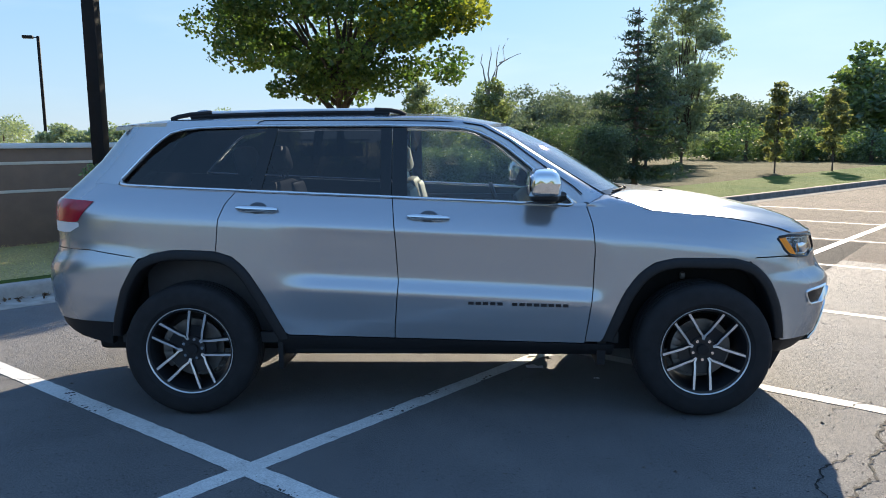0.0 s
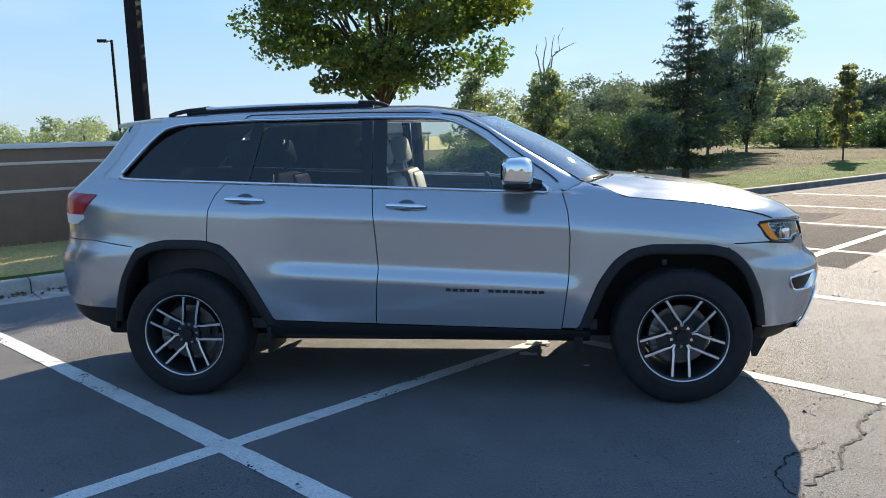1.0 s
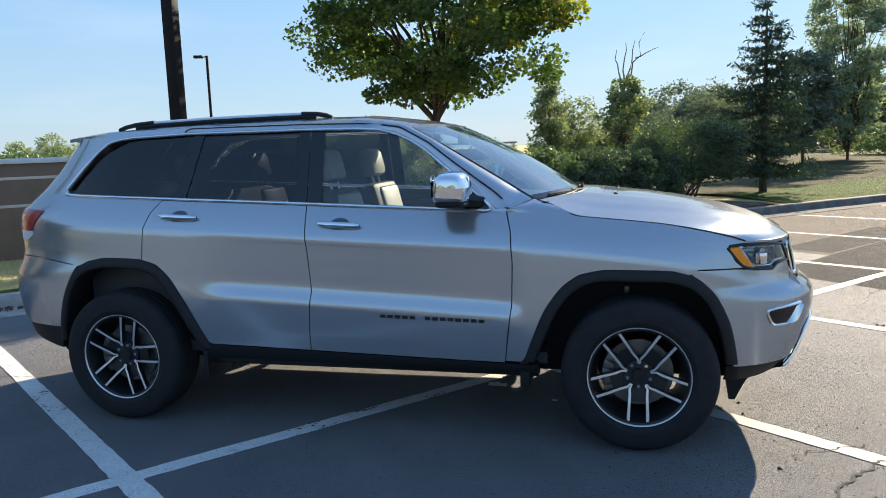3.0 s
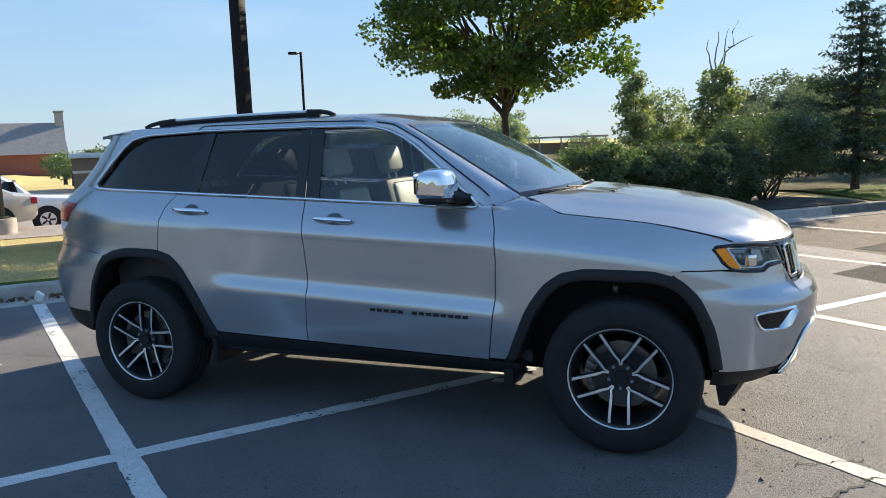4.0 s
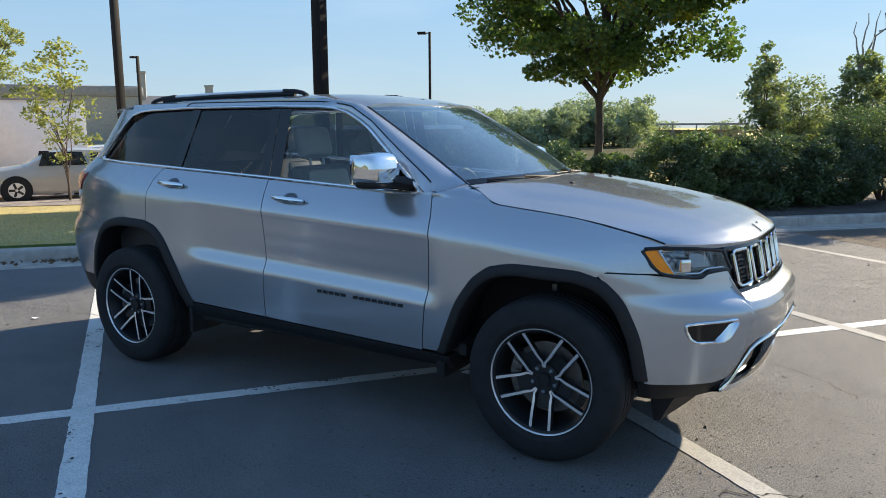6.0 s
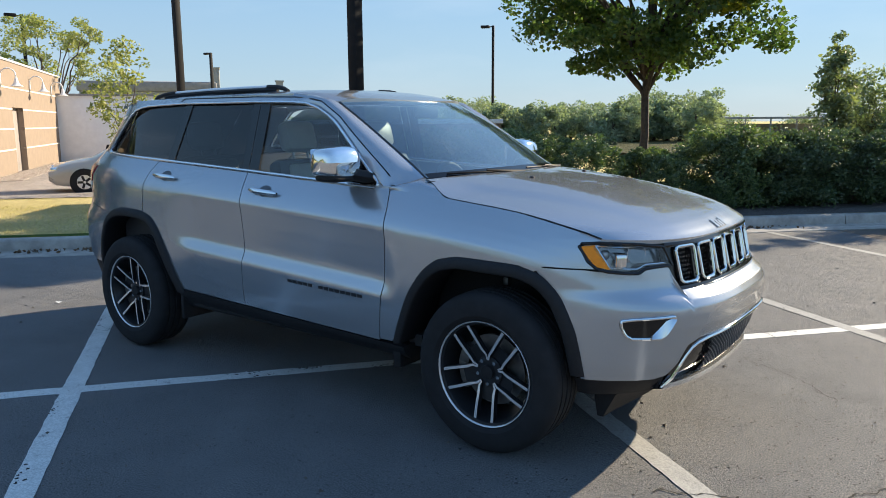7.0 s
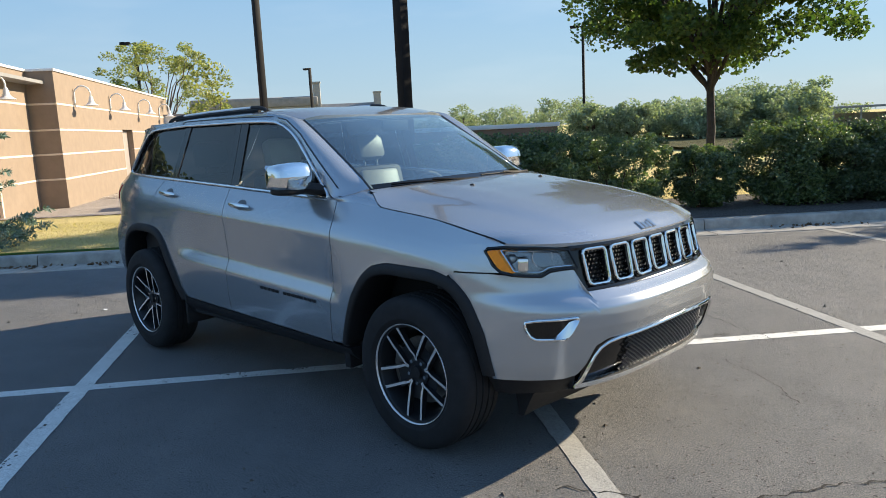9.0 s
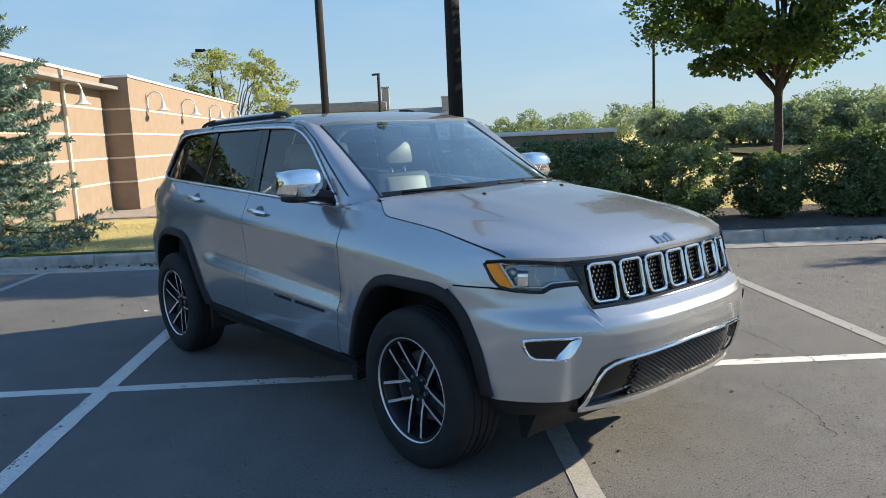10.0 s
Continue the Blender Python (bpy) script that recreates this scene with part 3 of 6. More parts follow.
HEDGE = ((4.4, 0.72, 1.25), (5.2, 0.75, 1.30), (6.1, 0.75, 1.28), (7.25, 0.72, 1.20), (8.62, 0.47, 0.98), (9.95, 0.74, 1.30), (10.6, 0.75, 1.22), (11.3, 0.8, 1.26), (12.2, 0.75, 1.26), (13.05, 0.7, 1.20))
for i, (a, r, h) in enumerate(HEDGE):
    lab = "low rounded evergreen shrub with a gap on either side" if h < 1.1 else "dense dark green hedge shrub in a row"
    shrub(lab, kerb_pt(a, 1.55, 0.10), r, h, 26000, 20 + i, leaf=0.033, mat=DARK_SHRUB if a > 10 else SHRUB)
for i, a in enumerate((-8.0, -9.6, -11.2, -12.8, -14.4)):
    shrub("tall bushy evergreen in a bed along the kerb", kerb_pt(a, 2.2, 0.10), 1.35, 4.7 + 0.6 * math.sin(i * 2.3), 9000, 80 + i, leaf=0.12, mat=SHRUB, group="kerb bed shrubs")
shrub("broad dark shrub with bare stems showing below", kerb_pt(14.4, 1.75, 0.10), 1.25, 1.75, 30000, 44, leaf=0.035, mat=DARK_SHRUB, stems=16, low=0.55, group="")
spruce("spruce_tree", "dark spruce tree with a thin pointed top", (4.6, 14.9, 0.05), 4.9, 1.45, NEEDLE_DARK, 3, 24, 16000, 0.7, 0.13)
spruce("blue_spruce", "blue spruce with dense silvery boughs to the ground", (-9.85, -0.95, 0.05), 5.6, 1.72, NEEDLE, 5, 38, 150000, 0.1, 0.085)
for i, (x, y) in enumerate(((12.8, 26.0), (15.9, 27.6), (20.4, 30.5))):
    broad_tree("young_tree", "slim young pear tree on the lawn", (x, y, 0), 3.9, 0.75, 0.72, 60, 3600, 0.095, YELLOW_LEAF if i == 2 else PALE_LEAF, 50 + i, 0.04, clump=0.26, shape="cone", group="young lawn trees")
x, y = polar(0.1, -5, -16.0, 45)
broad_tree("poplar_tree", "tall airy poplar with small glittering leaves", (x, y, 0), 11.0, 0.6, 2.0, 200, 24000, 0.12, HAZE_TINT_LEAF, 61, 0.09, zc=5.6, zr=5.4, clump=0.62)
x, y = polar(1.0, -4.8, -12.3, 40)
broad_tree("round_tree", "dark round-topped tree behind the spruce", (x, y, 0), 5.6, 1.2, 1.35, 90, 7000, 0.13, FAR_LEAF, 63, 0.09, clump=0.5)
x, y = polar(0.1, -5, -29.0, 62)
broad_tree("round_tree", "broad dark round-crowned tree far off", (x, y, 0), 7.8, 1.0, 4.6, 120, 9000, 0.3, SHRUB, 62, 0.3, clump=1.1)


def far_rows():
    rng = np.random.default_rng(8)

    def band(label, ex, ey, y0, y1, dy, d0, d1, h0, h1, r0, r1, mat, leaf, per, seed):
        spots = []
        for yaw in np.arange(y0, y1, dy):
            x, y = polar(ex, ey, yaw + rng.uniform(-0.4, 0.4) * dy, rng.uniform(d0, d1))
            spots.append((x, y, rng.uniform(h0, h1), rng.uniform(r0, r1)))
        woods(label, spots, mat, leaf, per, seed)

    # the hazy look of these rows comes from haze-tinted leaf colours
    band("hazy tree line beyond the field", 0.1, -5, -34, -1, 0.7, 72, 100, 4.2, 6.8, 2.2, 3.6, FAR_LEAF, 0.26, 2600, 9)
    band("low hazy trees on the far horizon", 3, -4, 4, 20, 2.6, 110, 135, 1.8, 3.3, 1.6, 2.6, HAZE_TINT_LEAF, 0.24, 1100, 10)
    band("hazy line of mixed trees behind the far lots", 3, -4, 33, 45, 1.1, 95, 120, 3.2, 5.2, 1.8, 3.0, HAZE_TINT_LEAF, 0.28, 1200, 14)
    band("row of bushy trees behind the dry lawn", 4, -3, 18.5, 24, 0.6, 50, 62, 2.7, 3.7, 1.2, 1.8, HAZE_TINT_LEAF, 0.17, 2600, 11)
    band("lower bushy trees behind the dry lawn", 4, -3, 24, 34, 0.75, 50, 64, 2.3, 3.1, 1.2, 1.8, HAZE_TINT_LEAF, 0.17, 2200, 15)
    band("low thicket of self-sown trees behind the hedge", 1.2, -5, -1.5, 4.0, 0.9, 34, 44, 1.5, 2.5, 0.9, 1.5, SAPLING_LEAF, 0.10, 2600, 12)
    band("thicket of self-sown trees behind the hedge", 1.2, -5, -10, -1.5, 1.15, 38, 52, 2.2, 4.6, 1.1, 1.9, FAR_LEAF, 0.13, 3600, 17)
    band("low green shrubs along the field's edge", 0.1, -5, -29, -17, 1.0, 50, 60, 1.6, 2.5, 1.4, 2.2, SHRUB, 0.16, 1400, 13)
    band("low dark trees beyond the side drive", 2, -4.4, 41, 48.5, 0.7, 56, 66, 1.5, 2.2, 1.2, 1.8, SHRUB, 0.14, 1600, 18)
    # unseen tree line on the lot's far side, behind the camera, added for reflections
    band("unseen line of trees across the lot", 2, -3, 112, 260, 2.6, 58, 80, 3.0, 6.5, 2.2, 4.0, MAPLE, 0.34, 700, 16)


far_rows()


x, y = polar(2.2, -4.3, 7.2, 33)
broad_tree("poplar_sapling", "slim pale-leaved poplar above the hedge", (x, y, 0), 4.7, 0.9, 0.95, 90, 3800, 0.11, SAPLING_LEAF, 71, 0.05, clump=0.42, shape="cone")
x, y = polar(2.2, -4.3, 5.2, 36)
broad_tree("poplar_sapling", "loose pale-leaved tree above the hedge", (x, y, 0), 3.6, 0.8, 1.3, 90, 3000, 0.10, SAPLING_LEAF, 72, 0.05, clump=0.48)
x, y = polar(2.2, -4.3, 1.6, 35)
broad_tree("half_dead_tree", "half-dead tree with bare upper limbs", (x, y, 0), 4.7, 1.0, 1.1, 90, 4200, 0.11, SAPLING_LEAF, 73, 0.08, clump=0.42)


def bare_limbs():
    x, y = polar(2.2, -4.3, 1.6, 35)
    rng = np.random.default_rng(5)
    bits = []
    for q in ((0.9, 0, 6.3), (0.5, 0.2, 6.0), (-0.3, 0, 5.6), (0.1, 0, 5.9)):
        bits.append(limb((x, y, 3.6), (x + q[0], y + q[1], q[2]), 0.05, 0.015, rng, 6, 0.12))
    bits.append(limb((x + 0.5, y, 5.2), (x + 1.5, y, 5.6), 0.03, 0.01, rng, 6, 0.12))
    v, f = join(*bits)
    return tagged(link("bare_branch", v, f, BARK_PALE), "bare dead branches standing out of a tree", "branch")


bare_limbs()
# trees beside the tan building
x, y = polar(4, -3, 65.2, 48)
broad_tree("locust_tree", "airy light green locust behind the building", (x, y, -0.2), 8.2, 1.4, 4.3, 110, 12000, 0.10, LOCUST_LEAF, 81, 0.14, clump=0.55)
x, y = polar(3.0, -3.8, 58.7, 21.5)
broad_tree("young_maple", "thin young tree with sparse yellowing leaves", (x, y, -0.12), 4.1, 0.6, 1.15, 60, 1700, 0.072, LOCUST_LEAF, 82, 0.035, clump=0.30, shape="cone")


# ---- poles ----
def light_pole(place, height, r, base, lamp, label, yaw=0.0, group="lot lamps"):
    t = thing("light_pole", label, "light pole", place, yaw, group)
    bm = bmesh.new()
    box(bm, (-r, -r, 0), (r, r, height), 0.01)
    part("pole", bm, POLE_BRONZE, t)
    if base:
        bm = bmesh.new()
        cyl(bm, (0, 0, -0.3), (0, 0, base), 0.36, seg=28)
        part("concrete_base", bm, CONCRETE, t)
        boxed("base_plate", (-0.16, -0.16, base), (0.16, 0.16, base + 0.06), POLE_BRONZE, t, 0.01)
    if lamp:
        boxed("arm", (-0.35, -0.03, height - 0.12), (0, 0.03, height - 0.05), POLE_BRONZE, t)
        boxed("lamp_head", (-0.95, -0.2, height - 0.17), (-0.3, 0.2, height + 0.02), POLE_BRONZE, t, 0.02)
    return t


light_pole((-4.79, 4.94, 0.1), 9.0, 0.085, 0.0, False, "square dark bronze lamp pole beside a low wall")
light_pole((-15.5, 9.15, -0.40), 9.0, 0.085, 0.42, True, "square dark bronze lamp pole on a round concrete base")
light_pole((-28.96, 46.22, -0.25), 9.1, 0.09, 0.3, True, "dark lamp pole with a box head far across the grass", 20)
light_pole((-62.3, 44.8, -0.25), 8.9, 0.12, 0.3, True, "dark lamp pole with twin box heads, far off", 0)
light_pole((-46.2, 19.1, -0.3), 8.55, 0.10, 0.3, True, "dark lamp pole with a box head beyond the tan building", 70)


# ---- buildings ----
def low_wall():
    t = thing("enclosure_wall", "low brown stucco enclosure with pale bands and metal cap", "wall", kerb_pt(1.6, 4.1, 0.0), math.degrees(KA))
    ln, dp, h = 5.2, 3.4, 1.5
    for n, lo, hi in (("wall_front", (0, 0, -0.3), (ln, 0.22, h)), ("wall_back", (0, dp, -0.3), (ln, dp + 0.22, h)), ("wall_side", (0, 0.22, -0.3), (0.22, dp, h)), ("wall_side", (ln - 0.22, 0.22, -0.3), (ln, dp, h))):
        boxed(n, lo, hi, STUCCO_BROWN, t, 0.006)
    for z in (0.86, 1.28):
        boxed("band", (-0.004, -0.006, z - 0.022), (ln + 0.004, 0.1, z + 0.022), BAND, t, 0.003)
    for n, lo, hi in (("cap", (-0.04, -0.04, h), (ln + 0.04, 0.26, h + 0.08)), ("cap", (-0.04, dp - 0.04, h), (ln + 0.04, dp + 0.26, h + 0.08)), ("cap", (-0.04, 0.26, h), (0.26, dp - 0.04, h + 0.08)), ("cap", (ln - 0.26, 0.26, h), (ln + 0.04, dp - 0.04, h + 0.08))):
        boxed(n, lo, hi, WHITE_METAL, t, 0.008)


low_wall()


def tan_building():
    """Front along local -x from the far end, facing local +y; the nearer part stands back."""
    ex, ey = -37.4, 16.65
    yaw = math.degrees(math.atan2(5.4 - ey, -21.6 - ex))
    t = thing("tan_building", "long tan stucco building with pale bands and gooseneck lamps", "building", (ex, ey, -0.25), yaw)
    def slab(name, lo, hi, mat, par, bevel=0.0, label=""):
        return boxed(name, (lo[0], -hi[1], lo[2]), (hi[0], -lo[1], hi[2]), mat, par, bevel, label)

    L, H, D, B, N = 19.40, 4.22, 9.0, 0.84, 14.0
    door = (9.3, 11.2, 2.45)
    slab("wall", (0, 0, -0.3), (door[0], 0.3, H), STUCCO, t)
    slab("wall", (door[1], 0, -0.3), (L, 0.3, H), STUCCO, t)
    slab("wall", (door[0], 0, door[2]), (door[1], 0.3, H), STUCCO, t)
    slab("wall", (L - 0.3, 0.3, -0.3), (L, B + 0.3, H), STUCCO, t)
    slab("wall", (L, B, -0.3), (L + N, B + 0.3, H), STUCCO, t)
    slab("wall", (0, 0.3, -0.3), (0.3, D, H), STUCCO, t)
    slab("roof_deck", (0.3, 0.3, H - 0.4), (L + N, D, H - 0.3), ROOF_GREY, t)
    slab("door", (door[0], 0.24, -0.15), (door[1], 0.29, door[2]), plain("grey_door", (0.30, 0.27, 0.25), 0.5), t, 0.004, "grey steel service door")
    for z in (0.80, 1.60, 2.38, 3.20):
        runs = ((0, door[0]), (door[1], L)) if z < door[2] else ((0, L),)
        for x0, x1 in runs:
            slab("band", (x0, -0.012, z - 0.03), (x1 + (0.012 if x1 == L else 0), 0.1, z + 0.03), BAND, t, 0.003)
        slab("band", (L - 0.1, 0.1, z - 0.03), (L + 0.012, B - 0.012, z + 0.03), BAND, t, 0.003)
        slab("band", (L + 0.012, B - 0.012, z - 0.03), (L + N, B + 0.1, z + 0.03), BAND, t, 0.003)
    for lo, hi in (((-0.03, -0.05, H), (L + 0.05, 0.35, H + 0.08)), ((L - 0.35, 0.35, H), (L + 0.05, B + 0.35, H + 0.08)), ((L + 0.05, B - 0.05, H), (L + N, B + 0.35, H + 0.08))):
        slab("cap", lo, hi, WHITE_METAL, t, 0.01)
    slab("downpipe", (L + 3.2, B - 0.09, -0.2), (L + 3.3, B - 0.002, H), BAND, t, 0.01)
    return t, L


TAN, TAN_L = tan_building()


def wall_lamp(x, z):
    t = thing("gooseneck_lamp", "galvanised gooseneck wall lamp with a bell shade", "wall lamp", group="gooseneck lamps")
    t.matrix_world = TAN.matrix_world @ pose(x, 0 if x < TAN_L else -0.84, z, 0, 0, 180)
    boxed("back_plate", (-0.05, -0.03, -0.28), (0.05, 0.0, 0.02), STEEL, t, 0.008)
    pts = [(0, -0.02, -0.15), (0, -0.03, 0.15)] + [(0, -0.03 - 0.26 * (1 - math.cos(a)), 0.15 + 0.26 * math.sin(a)) for a in np.linspace(0.2, math.pi, 10)] + [(0, -0.55, 0.05)]
    v, f = tube(pts, 0.028, 8)
    link("neck", v, f, WHITE_METAL, t)
    prof = [(0.05, 0.06), (0.07, -0.02), (0.09, -0.12), (0.15, -0.2), (0.24, -0.25), (0.235, -0.262), (0.13, -0.2), (0.06, -0.12)]
    v, f = lathe(prof, 20)
    link("shade", [(a, b - 0.55, c) for a, b, c in v], f, WHITE_METAL, t)


def lathe(prof, seg=24):
    """A turned shape about z from (radius, height) points."""
    verts = [(r * math.cos(2 * math.pi * k / seg), r * math.sin(2 * math.pi * k / seg), z) for r, z in prof for k in range(seg)]
    faces = [(i * seg + k, i * seg + (k + 1) % seg, (i + 1) * seg + (k + 1) % seg, (i + 1) * seg + k) for i in range(len(prof) - 1) for k in range(seg)]
    return verts, faces


for x in (2.6, 7.6, 12.75, 17.5, 22.6, 26.2):
    wall_lamp(x, 3.45)


# ---- the parked car: front towards +x, wheels on z = 0 ----
HUB_X, HUB_Z = 1.4575, 0.385
X0F, X0R, PM, PN = 1.5, -1.5, 2.5, 3.0
RM, RN = 3.0, 5.0


def table(*pts):
    xs, ys = zip(*pts)
    return lambda v: float(np.interp(v, xs, ys))


def step(a, b, v):
    t = min(1.0, max(0.0, (v - a) / (b - a)))
    return t * t * (3 - 2 * t)


NOSE = table((.2, 2.05), (.3, 2.2), (.42, 2.30), (.50, 2.335), (.58, 2.355), (.66, 2.372), (.71, 2.376), (.745, 2.37), (.775, 2.35), (.80, 2.315), (.82, 2.29), (.86, 2.28), (.95, 2.262), (1.0, 2.25), (1.035, 2.235), (1.06, 2.21), (1.2, 2.1))
TAIL = table((.35, -2.32), (.45, -2.40), (.6, -2.452), (.72, -2.465), (.83, -2.46), (.88, -2.435), (.92, -2.41), (1.0, -2.405), (1.12, -2.41), (1.22, -2.40), (1.30, -2.315), (1.45, -2.145), (1.62, -1.99), (1.72, -1.91))
BELT = table((-2.45, 1.36), (-1.83, 1.322), (-.3, 1.250), (.75, 1.197), (1.14, 1.170), (1.32, 1.152), (1.45, 1.140), (1.55, 1.129), (1.62, 1.119), (1.70, 1.105), (1.8, 1.083), (1.88, 1.062), (1.95, 1.036), (2.3, 1.0))
W_TOP = table((-2.5, .80), (-1.5, .805), (.75, .797), (1.1, .79), (1.35, .793), (1.55, .803), (1.7, .825), (1.82, .847), (1.95, .868), (2.4, .875))
LEDGED = table((.0, .835), (.02, .843), (.05, .855), (.09, .870), (.13, .882), (.165, .8905), (.180, .8935), (.192, .8945), (.205, .8925), (.25, .8895), (.33, .8855), (.41, .8830), (.44, .8830), (.455, .8845), (.47, .8885), (.51, .9045), (.525, .9095), (.54, .911), (.60, .907), (.70, .897), (.80, .882), (.90, .86))
SMOOTHED = table((.0, .835), (.02, .843), (.05, .855), (.09, .870), (.13, .882), (.17, .891), (.20, .895), (.26, .8975), (.35, .900), (.45, .904), (.55, .905), (.65, .901), (.75, .892), (.90, .865))


def width(x, z):
    d = BELT(x) - z
    top = W_TOP(x)
    if d >= 0:
        k = step(-1.02, -.72, x) * (1 - step(.78, .95, x))
        y = LEDGED(d) * k + SMOOTHED(d) * (1 - k)
        taper = step(1.45, 2.2, -x) * (.020 + .035 * step(.85, 1.0, z))
        return y + (top - .835) * max(0.0, 1 - d / .17) ** 1.2 - taper
    h = -d
    taper = step(1.45, 2.2, -x) * .055
    return top - taper - (.30 * h if h < .42 else .126 + .9 * (h - .42))


def surf(u, z):
    """A point of the near side of the body, by its length along the plan outline and its height."""
    if u > X0F:
        th = min(u - X0F, math.pi / 2)
        a = max(1e-6, math.sin(th)) ** (2 / PM)
        b = max(0.0, math.cos(th)) ** (2 / PN) if th < math.pi / 2 - 1e-6 else 0.0
        x = X0F + (NOSE(z) - X0F) * a
        return x, width(x, z) * b, z
    if u < X0R:
        th = min(X0R - u, math.pi / 2)
        a = max(1e-6, math.sin(th)) ** (2 / RM)
        b = max(0.0, math.cos(th)) ** (2 / RN) if th < math.pi / 2 - 1e-6 else 0.0
        x = X0R - (X0R - TAIL(z)) * a
        return x, width(x, z) * b, z
    return u, width(u, z), z


def U(x, z=0.8):
    """The outline length at which the body reaches x at height z."""
    if x > X0F:
        return X0F + math.asin(min(1, (x - X0F) / (NOSE(z) - X0F)) ** (PM / 2))
    if x < X0R:
        return X0R - math.asin(min(1, (X0R - x) / (X0R - TAIL(z))) ** (RM / 2))
    return x


def UY(y, z):
    """The same in front, by the distance from the car's middle."""
    w = width(2.1, z)
    return X0F + math.acos(min(1, y / w) ** (PN / 2))


MID_F, MID_R = X0F + math.pi / 2, X0R - math.pi / 2


def side_grid(ul, ur, lo, hi, nu, nv, off=0.0, bulge=None):
    """Points of a panel between two edges; ul and ur are functions of height, lo and hi of the outline length."""
    g = []
    for i in range(nu + 1):
        s = i / nu
        col = []
        for j in range(nv + 1):
            t = j / nv
            u = ul(.8) * (1 - s) + ur(.8) * s
            z = .8
            for _ in range(4):
                z = lo(u) + (hi(u) - lo(u)) * t
                u = ul(z) * (1 - s) + ur(z) * s
            x, y, z = surf(u, z)
            du = 1e-3 if u < MID_F - 2e-3 else -1e-3
            x2, y2, _ = surf(u + du, z)
            nx, ny = (y2 - y) * du, -(x2 - x) * du
            if u > MID_F - 2e-3:
                nx, ny = -1.0, 0.0
            q = math.hypot(nx, ny) or 1
            o = off + (bulge(s, t) if bulge else 0)
            col.append((x - nx / q * o, -(y - ny / q * o), z))
        g.append(col)
    return g


def grid_mesh(g, skirt=0.0, toward=(0, 1, 0), mirror=False):
    nu, nv = len(g) - 1, len(g[0]) - 1
    verts = [Vector(p) for col in g for p in col]
    at = lambda i, j: i * (nv + 1) + j
    faces = [(at(i, j), at(i + 1, j), at(i + 1, j + 1), at(i, j + 1)) for i in range(nu) for j in range(nv)]
    if skirt:
        ring = [at(i, 0) for i in range(nu)] + [at(nu, j) for j in range(nv)] + [at(i, nv) for i in range(nu, 0, -1)] + [at(0, j) for j in range(nv, 0, -1)]
        base = len(verts)
        verts += [verts[k] + Vector(toward) * skirt for k in ring]
        n = len(ring)
        faces += [(ring[k], base + k, base + (k + 1) % n, ring[(k + 1) % n]) for k in range(n)]
    if mirror:
        verts = [Vector((v.x, -v.y, v.z)) for v in verts]
        faces = [f[::-1] for f in faces]
    return verts, faces


def both(name, g, mat, parent, skirt=0.0, label="", toward=(0, 1, 0), sharp=40):
    """The same panel on the near and on the far side."""
    obs = []
    for mir, par in zip((False, True), parent if isinstance(parent, tuple) else (parent, parent)):
        v, f = grid_mesh(g, skirt, toward, mir)
        obs.append(link(name, v, f, mat, par, label, sharp))
    return tuple(obs)


def both_raw(name, vf, mat, parent, label="", sharp=40):
    v, f = vf
    obs = []
    for mir, par in zip((1, -1), parent if isinstance(parent, tuple) else (parent, parent)):
        obs.append(link(name, [(p[0], p[1] * mir, p[2]) for p in v], f if mir == 1 else [q[::-1] for q in f], mat, par, label, sharp))
    return tuple(obs)


CAR = thing("suv", "silver five-door SUV with chrome trim and alloy wheels", "car")
const = lambda v: (lambda _: v)
ARCH_R = table((-1.945, .43), (-1.921, .539), (-1.854, .734), (-1.765, .884), (-1.673, .937), (-1.542, .962), (-1.305, .955), (-1.2, .925), (-1.119, .851), (-1.021, .692), (-.909, .468), (-.895, .43))
ARCH_F = table((.89, .43), (.929, .536), (.996, .701), (1.082, .823), (1.169, .885), (1.285, .910), (1.613, .906), (1.729, .872), (1.819, .782), (1.883, .642), (1.908, .52), (1.92, .43))
ARCH_FX = table((.40, 1.925), (.52, 1.908), (.642, 1.883), (.782, 1.819), (.872, 1.735), (.91, 1.70))
ARCH_RX = table((.40, -1.955), (.539, -1.921), (.734, -1.854), (.884, -1.765), (.95, -1.70))
SILL = table((-1.0, .466), (.9, .414))
WIN_TOP = table((-1.875, 1.343), (-1.80, 1.42), (-1.729, 1.491), (-1.65, 1.565), (-1.575, 1.618), (-1.50, 1.637), (-1.408, 1.646), (-1.047, 1.656), (-.332, 1.653), (-.017, 1.645), (.10, 1.636), (.193, 1.612), (.28, 1.572), (.357, 1.524), (.49, 1.415), (.62, 1.306), (.745, 1.205))
SEAM_R = table((.47, -.92), (.70, -1.03), (.943, -1.291), (1.134, -1.273), (1.217, -1.241), (1.29, -1.183))
SEAM_B = table((.4, -.285), (.514, -.283), (.771, -.261), (1.023, -.275), (1.25, -.296))
SEAM_F = table((.40, .79), (.521, .805), (.73, .833), (.957, .840), (1.099, .828), (1.2, .80))
G = .0028

# doors
hi_belt = lambda u: BELT(u) - .010
g = side_grid(lambda z: SEAM_R(z) + G if z > .95 else -1.288 + G, lambda z: SEAM_B(z) - G, lambda u: max(SILL(u) + .006, ARCH_R(u) + .002 if u < -.9 else 0), hi_belt, 46, 56)
DOOR_R = both("rear_door", g, PAINT, CAR, .022, "silver rear door panel")
g = side_grid(lambda z: SEAM_B(z) + G, lambda z: SEAM_F(z) - G, lambda u: SILL(u) + .006, hi_belt, 30, 56)
DOOR_F = both("front_door", g, PAINT, CAR, .022, "silver front door panel")
